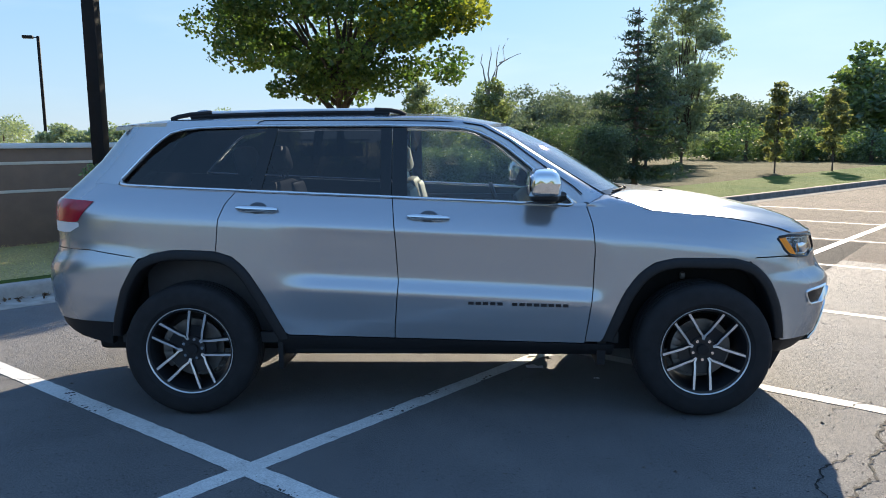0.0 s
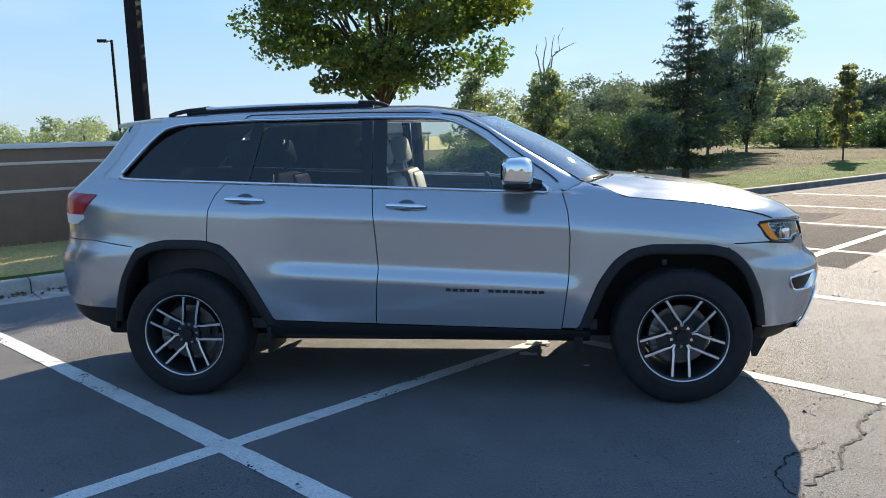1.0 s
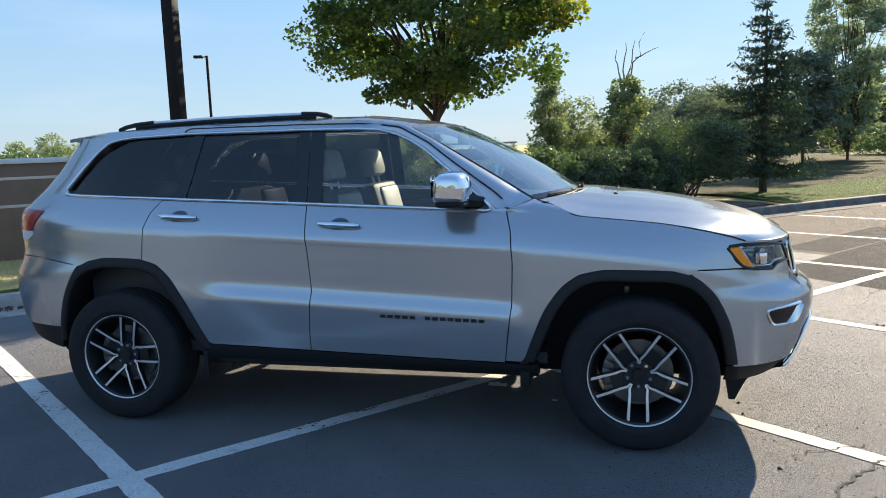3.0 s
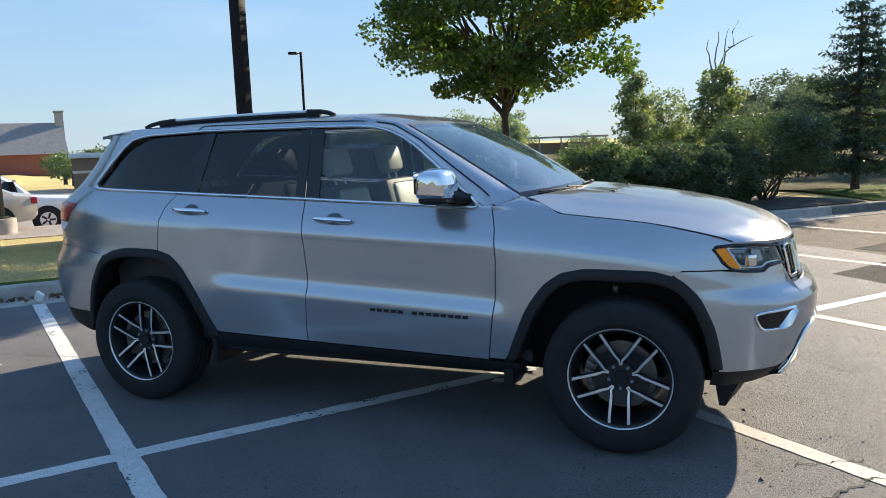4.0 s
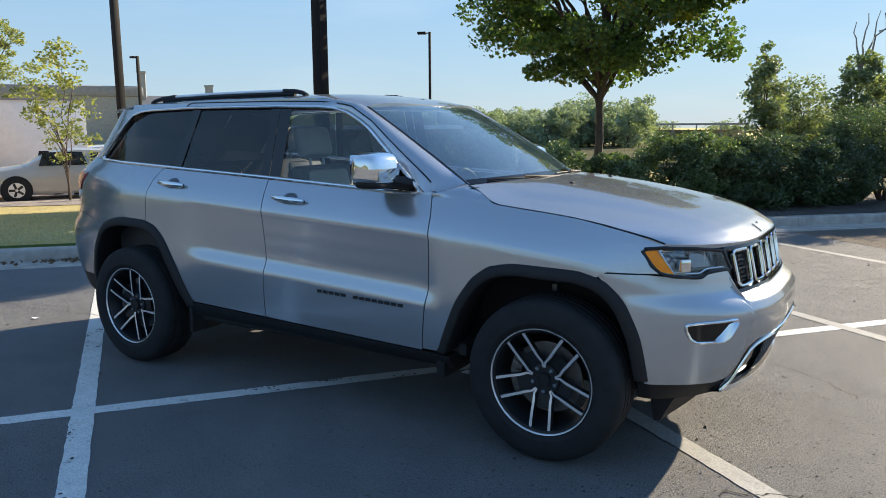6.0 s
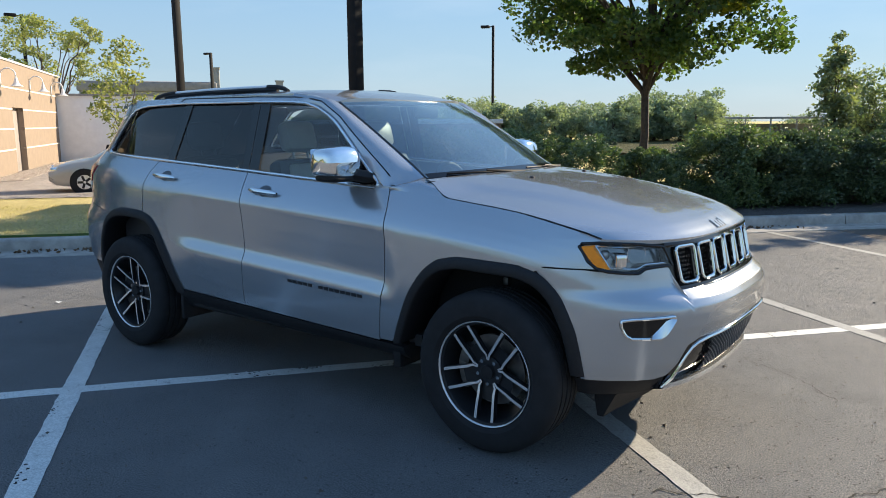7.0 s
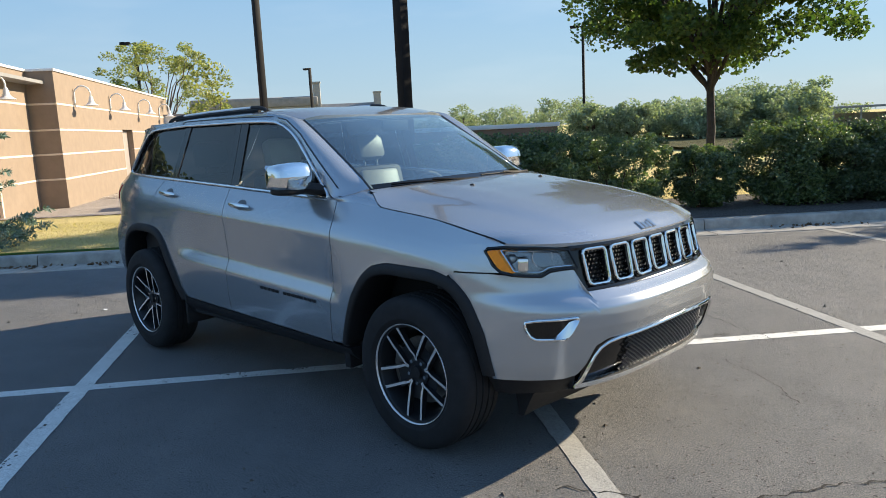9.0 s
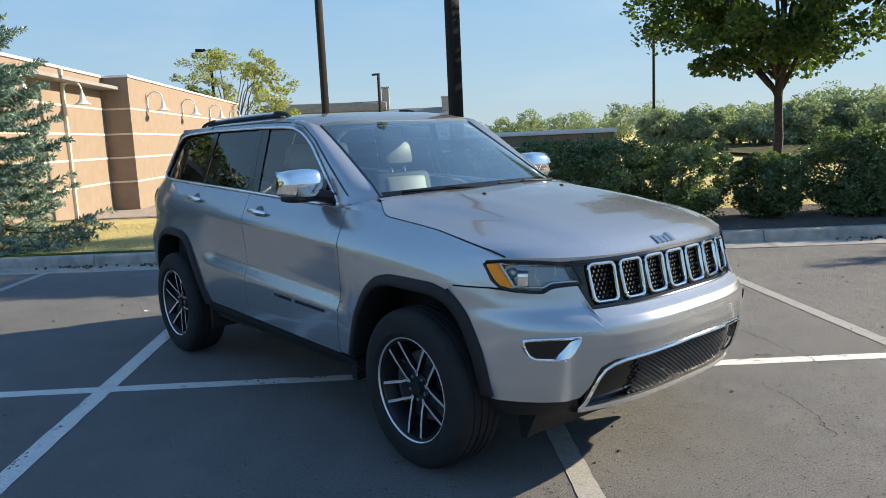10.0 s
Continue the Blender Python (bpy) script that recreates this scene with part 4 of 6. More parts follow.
# front wing
g = side_grid(lambda z: SEAM_F(z) + G, lambda z: U(float(np.interp(z, [.86, .907, .95, 1.0], [1.95, 1.948, 1.91, 1.864])), z), lambda u: max(SILL(.9) + .006, ARCH_F(surf(u, .9)[0]) + .002) if surf(u, .9)[0] < 1.69 else float(np.interp(surf(u, .9)[0], [1.69, 1.735], [ARCH_F(1.69) + .002, .912])), lambda u: BELT(surf(u, 1.05)[0]) - .001, 60, 34)
g2 = side_grid(lambda z: U(1.860, z), lambda z: U(1.950, z), lambda u: 1.024 - .022 * max(0.0, 1 - (surf(u, 1.02)[0] - 1.860) / .03), lambda u: max(1.0265, BELT(surf(u, 1.03)[0]) - .004), 10, 4)
both_raw("front_wing", join(grid_mesh(g, .022), grid_mesh(g2, .012)), PAINT, CAR)
# rear quarter below the glass, and the pillar behind it
seam_bump = table((-2.4, .956), (-2.056, .954), (-1.775, .920), (-1.70, .94))
g = side_grid(lambda z: U(TAIL(z) + .035, z), lambda z: SEAM_R(max(z, .944)) - G, lambda u: seam_bump(surf(u, .95)[0]) + .003 if surf(u, .95)[0] < -1.80 else (ARCH_R(surf(u, .95)[0]) + .002 if surf(u, .95)[0] > -1.72 else float(np.interp(surf(u, .95)[0], [-1.80, -1.72], [.926, ARCH_R(-1.72) + .002]))), lambda u: BELT(surf(u, 1.3)[0]) - .004, 56, 30)
both("quarter_panel", g, PAINT, CAR, .018)
win_rear = table((1.30, -1.895), (1.343, -1.878), (1.42, -1.803), (1.491, -1.732), (1.565, -1.653), (1.618, -1.578), (1.637, -1.50), (1.66, -1.30))
g = side_grid(lambda z: U(TAIL(z) + .035, z), lambda z: U(win_rear(z) - .004, z), lambda u: BELT(surf(u, 1.3)[0]) - .0035, const(1.655), 22, 26)
both("rear_pillar", g, PAINT, CAR, .012)
# tailgate, seen from the side only
g = side_grid(lambda z: MID_R, lambda z: U(TAIL(z) + .03, z), const(.93), const(1.66), 14, 24, -.004)
both("tailgate", g, PAINT, CAR, 0)
# rear bumper and its dark lower part
g = side_grid(lambda z: MID_R, lambda z: U(ARCH_RX(z) - .003, z), const(.535), lambda u: seam_bump(surf(u, .9)[0]) - .003, 44, 16)
both("rear_bumper", g, PAINT, CAR, .015, "silver rear bumper cover")
g = side_grid(lambda z: MID_R, lambda z: U(ARCH_RX(z) - .003, z), lambda u: float(np.interp(surf(u, .5)[0], [-2.35, -2.2, -2.0], [.50, .43, .395])), const(.532), 30, 6, -.006)
both("lower_valance", g, BLACK_PLASTIC, CAR, .06, "black plastic rear valance")
# roof strip over the doors
g = side_grid(const(-1.62), const(.06), lambda u: WIN_TOP(u) + .004, const(1.684), 36, 3)
both("roof_side_frame", g, PAINT, CAR, .01)
# black sill cladding
g = side_grid(const(-.955), const(.955), const(.338), lambda u: SILL(u), 30, 6, .004, lambda s, t: -.05 * (1 - t) ** 2)
both("sill_cladding", g, BLACK_PLASTIC, CAR, .10, "black plastic sill cladding")


def flare(arch, cx, x0, x1):
    xs, n = [], 60
    pts = []
    dense = [x0 + (x1 - x0) * i / 400 for i in range(401)]
    poly = [(x, arch(x)) for x in dense]
    cum = [0.0]
    for a, b in zip(poly, poly[1:]):
        cum.append(cum[-1] + math.hypot(b[0] - a[0], b[1] - a[1]))
    for i in range(n + 1):
        s = cum[-1] * i / n
        pts.append((float(np.interp(s, cum, [p[0] for p in poly])), float(np.interp(s, cum, [p[1] for p in poly]))))
    # ease the corners
    for _ in range(3):
        pts = [pts[0]] + [((a[0] + 2 * b[0] + c[0]) / 4, (a[1] + 2 * b[1] + c[1]) / 4) for a, b, c in zip(pts, pts[1:], pts[2:])] + [pts[-1]]
    g = []
    for x, z in pts:
        ox, oz = cx - x, .44 - z
        q = math.hypot(ox, oz)
        ox, oz = ox / q, oz / q
        y = surf(U(x, z), z)[1]
        g.append([(x - ox * .004, -(y - .002), z - oz * .004), (x, -(y + .008), z), (x + ox * .010, -(y + .017), z + oz * .010), (x + ox * .045, -(y + .026), z + oz * .045), (x + ox * .052, -(y + .022), z + oz * .052), (x + ox * .055, -(y + .010), z + oz * .055), (x + ox * .060, -(y - .12), z + oz * .06), (x + ox * .0, -(y - .34), z)])
    return g


for arch, cx, x0, x1 in ((ARCH_R, -HUB_X, -1.94, -.90), (ARCH_F, HUB_X, .893, 1.918)):
    both("wheel_arch_trim", flare(arch, cx, x0, x1), BLACK_PLASTIC, CAR, 0, "black plastic wheel arch trim", sharp=50)

# ---- front bumper, lamps and grille ----
b_hi = table((U(1.70, .9), .905), (U(1.9, .91), .906), (U(1.96, .9), .900), (U(2.06, .9), .888), (U(2.09, .9), .886), (U(2.115, .9), .905), (UY(.60, .92), .914), (UY(.565, .90), .905), (UY(.548, .85), .813), (MID_F, .811))
b_lo = table((U(1.70, .5), .432), (UY(.66, .45), .430), (UY(.61, .45), .445), (UY(.585, .5), .49), (UY(.555, .57), .578), (UY(.50, .6), .604), (UY(.24, .6), .617), (MID_F, .622))


g = side_grid(lambda z: U(ARCH_FX(z) + .003, z), const(MID_F), b_lo, b_hi, 84, 44)
both("front_bumper", g, PAINT, CAR, .02, "silver front bumper cover", toward=(-1, 0, 0))
g = side_grid(lambda z: U(ARCH_FX(z) + .003, z), const(MID_F), const(.345), lambda u: b_lo(u) - .003 if b_lo(u) < .452 else .366, 60, 6, -.008, lambda s, t: -.03 * (1 - t))
both("front_valance", g, BLACK_PLASTIC, CAR, .05, "black plastic front valance", toward=(-1, 0, 0))
# the wide lower opening: dark recess, chrome frame, mesh
g = side_grid(const(UY(.60, .5)), const(MID_F), const(.372), lambda u: b_lo(u) + .004, 30, 10, -.05)
both("intake_recess", g, GLOSS_BLACK, CAR)
g = side_grid(const(UY(.585, .45)), const(UY(.33, .5)), lambda u: .392, lambda u: b_lo(u) - .012, 14, 8, -.02, lambda s, t: -.02 * s)
both("intake_cheek", g, GLOSS_BLACK, CAR, .0)


def on_front(y, z, off=0.0):
    sg = -1 if y < 0 else 1
    x, yy, zz = surf(UY(abs(y), z), z)
    return (x + off, sg * abs(yy), zz)


loop = [(-.590, .375), (-.583, .42), (-.575, .47), (-.558, .53), (-.538, .565), (-.505, .585), (-.45, .597), (-.34, .604), (-.2, .609), (-.07, .612)]
top = [on_front(y, z, .004) for y, z in loop]
top = top + [(p[0], -p[1], p[2]) for p in reversed(top)]
v, f = tube(top, .0085, 8)
link("intake_frame", v, f, CHROME, CAR, "chrome frame round the lower intake")
lip_g = []
for i in range(41):
    y = -.60 + 1.2 * i / 40
    a = on_front(y if abs(y) > .004 else .004, .392 + .010 * (1 - (y / .6) ** 2), .004)
    b = on_front(y if abs(y) > .004 else .004, .372 + .010 * (1 - (y / .6) ** 2), .020)
    c = on_front(y if abs(y) > .004 else .004, .362 + .010 * (1 - (y / .6) ** 2), -.03)
    lip_g.append([(a[0] - .03, a[1], a[2] + .004), a, b, c])
v, f = grid_mesh(lip_g)
link("intake_lip", v, f, SATIN_CHROME, CAR, "satin chrome lower lip")


def mesh_bars():
    out = []
    for sgn in (-1, 1):
        y = -.62
        while y < .60:
            pts = []
            for k in range(8):
                z = .392 + k * .0275
                yy = y + sgn * (z - .5) * 1.7
                if abs(yy) < .375 and z < .592:
                    p = on_front(yy if abs(yy) > .004 else .004, z, -.022)
                    pts.append(p)
            if len(pts) > 1:
                out.append(tube(pts, .0034, 5))
            y += .030
    return join(*out)


v, f = mesh_bars()
link("intake_mesh", v, f, MESH_BLACK, CAR, "black honeycomb mesh")

# grille: backing, surround, seven rings with mesh
g = side_grid(const(UY(.575, .92)), const(MID_F), const(.805), const(1.008), 24, 8, -.052)
both("grille_backing", g, DARK_INSIDE, CAR)
top_edge = [on_front(y if abs(y) > .004 else .004, 1.003, -.008) for y in np.linspace(-.580, .580, 41)]
bot_edge = [on_front(y if abs(y) > .004 else .004, .817, -.006) for y in np.linspace(-.55, .55, 41)]
for nm, e in (("grille_rail", top_edge), ("grille_rail", bot_edge)):
    v, f = tube(e, .012, 6)
    link(nm, v, f, GLOSS_BLACK, CAR)
for k in range(8):
    y0 = -.539 + .154 * k
    cols = []
    for i in range(4):
        cols.append([on_front(float(np.clip(y0 + (i - 1.5) * .014, -.585, .585)) or .004, z, -.020) for z in np.linspace(.815, 1.005, 9)])
    v, f = grid_mesh(cols, .03, (-1, 0, 0))
    link("grille_bar", v, f, GLOSS_BLACK, CAR)
for k in range(7):
    yc = -.462 + .154 * k
    ring = []
    zl, zh, hw = .836, .992, .061
    rr = .022
    corners = [(hw - rr, zh - rr, 0), (-hw + rr, zh - rr, 90), (-hw * .92 + rr, zl + rr, 180), (hw * .92 - rr, zl + rr, 270)]
    for cy, cz, a0 in corners:
        for a in range(0, 91, 18):
            t = radians(a0 + a)
            yy = yc + cy + rr * math.cos(t)
            zz = cz + rr * math.sin(t)
            ring.append(on_front(yy if abs(yy) > .002 else .002, zz, -.006))
    v, f = tube(ring, .0088, 8, closed=True)
    slot = link("grille_ring", v, f, CHROME, CAR, "chrome grille slot ring")
    bits = []
    for r in range(8):
        for c in range(5):
            yy = yc + (c - 2) * .0200 + (.0050 if r % 2 else -.0050)
            zz = .850 + r * .0182
            p = on_front(yy if abs(yy) > .003 else .003, zz, -.030)
            bm = bmesh.new()
            box(bm, (p[0] - .008, p[1] - .0040, p[2] - .0052), (p[0] + .008, p[1] + .0040, p[2] + .0052))
            bits.append(([tuple(q.co) for q in bm.verts], [tuple(w.index for w in fa.verts) for fa in bm.faces]) if not bm.verts.index_update() else None)
            bm.free()
    v, f = join(*bits)
    link("slot_mesh", v, f, SMOKED_CHROME, slot, "dark chrome mesh insert")

# headlamps
h_hi = table((U(1.866, 1.0), 1.006), (U(1.88, 1.0), 1.016), (U(1.95, 1.0), 1.022), (UY(.70, 1.0), 1.016), (UY(.66, 1.0), 1.011), (UY(.60, 1.0), 1.002), (UY(.572, 1.0), .994))
h_lo = table((U(1.866, 1.0), .995), (U(1.90, .95), .955), (U(1.945, .92), .912), (U(1.99, .9), .901), (U(2.06, .9), .894), (U(2.09, .9), .893), (U(2.115, .9), .914), (UY(.60, .92), .918), (UY(.555, .92), .917))
hl, hr = (lambda z: U(float(np.interp(z, [.90, .95, 1.0], [1.948, 1.905, 1.868])), z)), (lambda z: UY(float(np.interp(z, [.92, 1.0], [.560, .585])), z))
g = side_grid(hl, hr, h_lo, h_hi, 34, 10, -.002)
LAMPS = both("headlight", g, LENS, CAR, .0, "clear headlight with amber corner")
g = side_grid(hl, hr, h_lo, h_hi, 30, 8, -.055)
both("lamp_housing", g, plain("lamp_dark_chrome", (0.22, 0.23, 0.25), 0.12, 0.9, 0.15, 25), LAMPS)
edge_pts = [p for p in [col[0] for col in side_grid(hl, hr, h_lo, h_hi, 34, 10, -.001)]] + [col[-1] for col in reversed(side_grid(hl, hr, h_lo, h_hi, 34, 10, -.001))]
both_raw("lamp_bezel", tube(edge_pts, .0075, 6, closed=True), GLOSS_BLACK, LAMPS)
g = side_grid(lambda z: hl(z) + .02, lambda z: U(float(np.interp(z, [.90, .95, 1.0], [1.998, 1.965, 1.925])), z), lambda u: h_lo(u) + .010, lambda u: h_hi(u) - .010, 8, 8, .0015)
both("amber_reflector", g, AMBER, LAMPS, .02, "amber side reflector")
inner = [(p[0], p[1], p[2]) for p in [col[1] for col in side_grid(lambda z: U(float(np.interp(z, [.90, .95, 1.0], [2.005, 1.972, 1.932])), z), hr, h_lo, h_hi, 24, 8, -.014)]] + [col[-2] for col in reversed(side_grid(lambda z: U(float(np.interp(z, [.90, .95, 1.0], [2.005, 1.972, 1.932])), z), hr, h_lo, h_hi, 24, 8, -.014))]
both_raw("light_guide", tube(inner, .0042, 6, closed=True), CHROME, LAMPS)


def bowl(c, r, depth, face):
    """A reflector bowl that opens towards face."""
    prof = [(r * math.sin(a), -depth * math.cos(a)) for a in np.linspace(0.02, math.pi / 2, 8)] + [(r * 1.06, .0), (r * 1.06, -.02)]
    v, f = lathe(prof, 20)
    m = Matrix.Translation(c) @ Vector(face).normalized().to_track_quat("Z", "Y").to_matrix().to_4x4()
    return [tuple(m @ Vector(p)) for p in v], f


bx, by, bz = surf(U(2.0, .96), .962)
both_raw("projector_bowl", bowl((bx - .045, -(by - .035), bz), .040, .05, (.75, -.66, 0)), CHROME, LAMPS)
bm = bmesh.new()
bmesh.ops.create_uvsphere(bm, u_segments=16, v_segments=10, radius=.024, matrix=Matrix.Translation((bx - .055, -(by - .038), bz)))
bm.verts.index_update()
both_raw("projector_lens", ([tuple(q.co) for q in bm.verts], [tuple(w.index for w in fa.verts) for fa in bm.faces]), STEEL, LAMPS)
bm.free()
bx, by, bz = surf(UY(.66, .97), .968)
both_raw("beam_bowl", bowl((bx - .05, -(by - .01), bz), .046, .05, (.85, -.5, 0)), CHROME, LAMPS)
# divider blade in the lamp
bx, by, bz = surf(UY(.725, .95), .950)
bm = bmesh.new()
box(bm, (-.035, -.045, -.028), (.012, .045, .028), .008, Matrix.Translation((bx - .03, -by, bz)) @ Matrix.Rotation(radians(42), 4, "Z"))
bm.verts.index_update()
both_raw("lamp_divider", ([tuple(q.co) for q in bm.verts], [tuple(w.index for w in fa.verts) for fa in bm.faces]), CHROME, LAMPS)
bm.free()

# bracket high in the wheel house
for sy in (-1, 1):
    boxed("arch_bracket", (1.385, sy * .629 - .02, .745), (1.415, sy * .629 + .016, .785), DISC_STEEL, CAR, .008, "small metal bracket")
# fog lamp openings
f_hi = table((U(2.055, .7), .700), (U(2.10, .7), .708), (UY(.64, .7), .716))
f_lo = table((U(2.055, .7), .685), (U(2.075, .65), .640), (U(2.095, .62), .624), (UY(.68, .62), .622), (UY(.66, .65), .650), (UY(.64, .7), .700))
fl, fr = const(U(2.058, .69)), const(UY(.640, .7))
g = side_grid(fl, fr, f_lo, f_hi, 18, 6, .002)
FOGS = both("fog_lamp", g, GLOSS_BLACK, CAR, 0, "black fog lamp opening with chrome surround")
ep = [c[0] for c in side_grid(fl, fr, f_lo, f_hi, 18, 6, .003)] + [c[-1] for c in reversed(side_grid(fl, fr, f_lo, f_hi, 18, 6, .003))]
for _ in range(2):
    ep = [tuple(Vector(a).lerp(Vector(b), q)) for a, b in zip(ep, ep[1:] + ep[:1]) for q in (.25, .75)]
both_raw("fog_surround", tube(ep, .0075, 8, closed=True), CHROME, FOGS)
f2_lo = table((UY(.715, .62), .626), (UY(.70, .62), .626), (UY(.67, .62), .634), (UY(.64, .7), .704))
f2_hi = table((UY(.715, .62), .629), (UY(.67, .7), .70), (UY(.64, .7), .712))
g = side_grid(const(UY(.715, .62)), fr, f2_lo, f2_hi, 10, 4, .004, lambda s, t: .016 * (1 - t))
both("fog_blade", g, CHROME, FOGS)

# air dam under the bumper
g = []
for i in range(25):
    y = -.66 + 1.32 * i / 24
    x = 2.12 - .13 * (abs(y) / .66) ** 2.4
    dz = .085 * max(0.0, 1 - (abs(y) / .66)) ** .6
    g.append([(x + .06, y, .37), (x + .0, y, .32), (x - .04, y, .24 + dz), (x - .055, y, .205 + dz), (x - .085, y, .205 + dz), (x - .10, y, .29), (x - .11, y, .37)])
v, f = grid_mesh(g)
f += [tuple(range(7)), tuple(24 * 7 + k for k in range(7))[::-1]]
link("air_dam", v, f, BLACK_PLASTIC, CAR, "black flexible air dam")

# ---- bonnet ----
Z_MID = table((1.10, 1.268), (1.2, 1.262), (1.35, 1.250), (1.55, 1.226), (1.75, 1.193), (1.96, 1.146), (2.08, 1.108), (2.15, 1.078), (2.195, 1.049), (2.22, 1.030), (2.245, 1.014))


def bonnet_pt(s, t):
    sa = abs(s)
    xe = .955 + (1.955 - .955) * t
    ye = surf(U(xe, BELT(xe)), BELT(xe))[1] - .0035
    ye = .690 + (ye - .690) * step(.93, 1.16, xe)
    ze = BELT(xe)
    ze = 1.244 + (ze - 1.244) * step(.935, 1.18, xe)
    fy = .768
    ff = surf(UY(max(.004, sa * fy), 1.018), 1.018)
    xf = 1.955 + (ff[0] - 1.955)
    xr = 1.145 - .19 * sa ** 2
    x = xr + (xf - xr) * t
    xm = 1.145 + (2.236 - 1.145) * t
    zc = Z_MID(xm) + .010 * math.exp(-((sa - .52) / .10) ** 2) * (1 - t) * min(1, t * 6)
    k = sa ** 2.7
    z = zc * (1 - k) + ze * k
    # pressed crease that runs from the rear corner to the lamp's inner end
    z -= .011 * (step(-.045, .045, sa - (.84 - .26 * t)) - sa ** 6) * min(1, t * 5) * (1 - t ** 5)
    return (x, s * ye, z)


g = [[bonnet_pt(-1 + 2 * i / 48, 1 - (1 - j / 44) ** 1.6) for j in range(45)] for i in range(49)]
v, f = grid_mesh(g, .016, (0, 0, -1))
BONNET = link("bonnet", v, f, PAINT, CAR, "silver bonnet")
for sy in (-1, 1):
    gap = [bonnet_pt(sy, t) for t in np.linspace(.0, .985, 50)]
    v, f = tube([(p[0], p[1] + sy * .0015, p[2] - .0025) for p in gap], .0042, 6)
    link("bonnet_gap", v, f, GLOSS_BLACK, BONNET, "dark shut line round the bonnet")
# shoulder between bonnet, pillar and wing
A = [(x, -surf(x, BELT(x))[1], BELT(x) - .003) for x in (.803, .86, .92, .975, 1.04, 1.11, 1.18, 1.25)]
FOOT_A, FOOT_B = Vector((.803, -width(.803, 1.188), 1.188)), Vector((.935, -.672, 1.243))
B = [tuple(FOOT_A.lerp(FOOT_B, q) + Vector((-.014, .004, .008)) * min(1, q * 4 + .2)) for q in (0, .35, .7, 1.0)] + [(bonnet_pt(-1, (x - .955) / 1.0)[0], bonnet_pt(-1, (x - .955) / 1.0)[1] - .005, bonnet_pt(-1, (x - .955) / 1.0)[2]) for x in (1.04, 1.11, 1.18, 1.25)]
g = [[tuple(Vector(a).lerp(Vector(b), t) + Vector((0, -.014 * math.sin(math.pi * t), .014 * math.sin(math.pi * t))) * (1 - step(.95, 1.12, a[0]))) for t in (0, .2, .4, .6, .8, 1)] for a, b in zip(A, B)]
both("wing_shoulder", g, PAINT, CAR)

# roof, pillars, windscreen
PIL = [(-.06, .635, 1.697), (.10, .612, 1.684), (.262, .596, 1.640), (.385, .603, 1.570), (.50, .612, 1.503), (.70, .632, 1.384), (.83, .648, 1.305), (.935, .672, 1.243)]
DLO = [(-.06, 1.652), (.06, 1.646), (.193, 1.616), (.357, 1.528), (.49, 1.420), (.62, 1.311), (.745, 1.212), (.803, 1.186)]
pk = np.linspace(0, 1, len(PIL))


def pil(t):
    return tuple(float(np.interp(t, pk, [p[i] for p in PIL])) for i in range(3))


g = []
for i in range(33):
    t = i / 32
    px, py, pz = pil(t)
    dx, dz = (float(np.interp(t, pk, [p[k] for p in DLO])) for k in (0, 1))
    a = Vector((dx, -width(dx, dz), dz + .002))
    b = Vector((px, -py, pz))
    g.append([tuple(a.lerp(b, k / 6) + Vector((.010, -.030, .026)) * math.sin(math.pi * k / 6) ** .8 * (1 - step(.78, .98, t)) * step(.0, .3, t)) for k in range(7)])
both("front_pillar", g, PAINT, CAR, .012)

Z_ROOF = table((-1.96, 1.682), (-1.75, 1.706), (-1.4, 1.726), (-1.0, 1.738), (-.4, 1.740), (0.0, 1.728), (.2, 1.700), (.30, 1.682), (.41, 1.655))
g = []
for i in range(41):
    s = -1 + 2 * i / 40
    col = []
    xe = .400 - .150 * abs(s) ** 2.4
    for j in range(41):
        x = -1.96 + (xe + 1.96) * j / 40
        ye = float(np.interp(x, [-1.96, -1.7, -.06, .25], [.58, .632, .636, .596]))
        ze = float(np.interp(x, [-1.96, -1.7, -1.2, -.06, .1, .27], [1.655, 1.675, 1.690, 1.697, 1.684, 1.640]))
        zc = Z_ROOF(x)
        col.append((x, s * ye, ze + (zc - ze) * max(0.0, 1 - abs(s) ** 3.2) ** .7))
    g.append(col)
v, f = grid_mesh(g, .02, (0, 0, -1))
link("roof", v, f, PAINT, CAR, "silver roof panel")
g = []
for i in range(25):
    y = -.585 + 1.17 * i / 24
    k = (abs(y) / .585) ** 3
    xr, zt = -2.03 + .11 * k, 1.684 - .018 * k
    g.append([(-1.82, y, zt - .035), (-1.86, y, zt), (xr + .03, y, zt), (xr, y, zt - .010), (xr + .004, y, zt - .026), (xr + .05, y, zt - .040), (-1.82, y, zt - .045)])
v, f = grid_mesh(g)
f += [tuple(range(7)), tuple(24 * 7 + k for k in range(7))[::-1]]
link("roof_spoiler", v, f, PAINT, CAR, "silver roof spoiler", sharp=50)
g = []
for i in range(33):
    s = -1 + 2 * i / 32
    col = []
    for j in range(21):
        t = j / 20
        ex, ey, ez = pil(1 - t * (1 - 2 / 7))
        cx = 1.135 + (.405 - 1.135) * t
        cz = 1.250 + (1.655 - 1.250) * t + .030 * math.sin(math.pi * t)
        k = abs(s) ** 3.0
        col.append((cx * (1 - k) + ex * k, s * (ey - .006), cz * (1 - k) + (ez + .002) * k - .004))
    g.append(col)
v, f = grid_mesh(g)
SCREEN = link("windshield", v, f, GLASS_SCREEN, CAR, "clear laminated windshield")
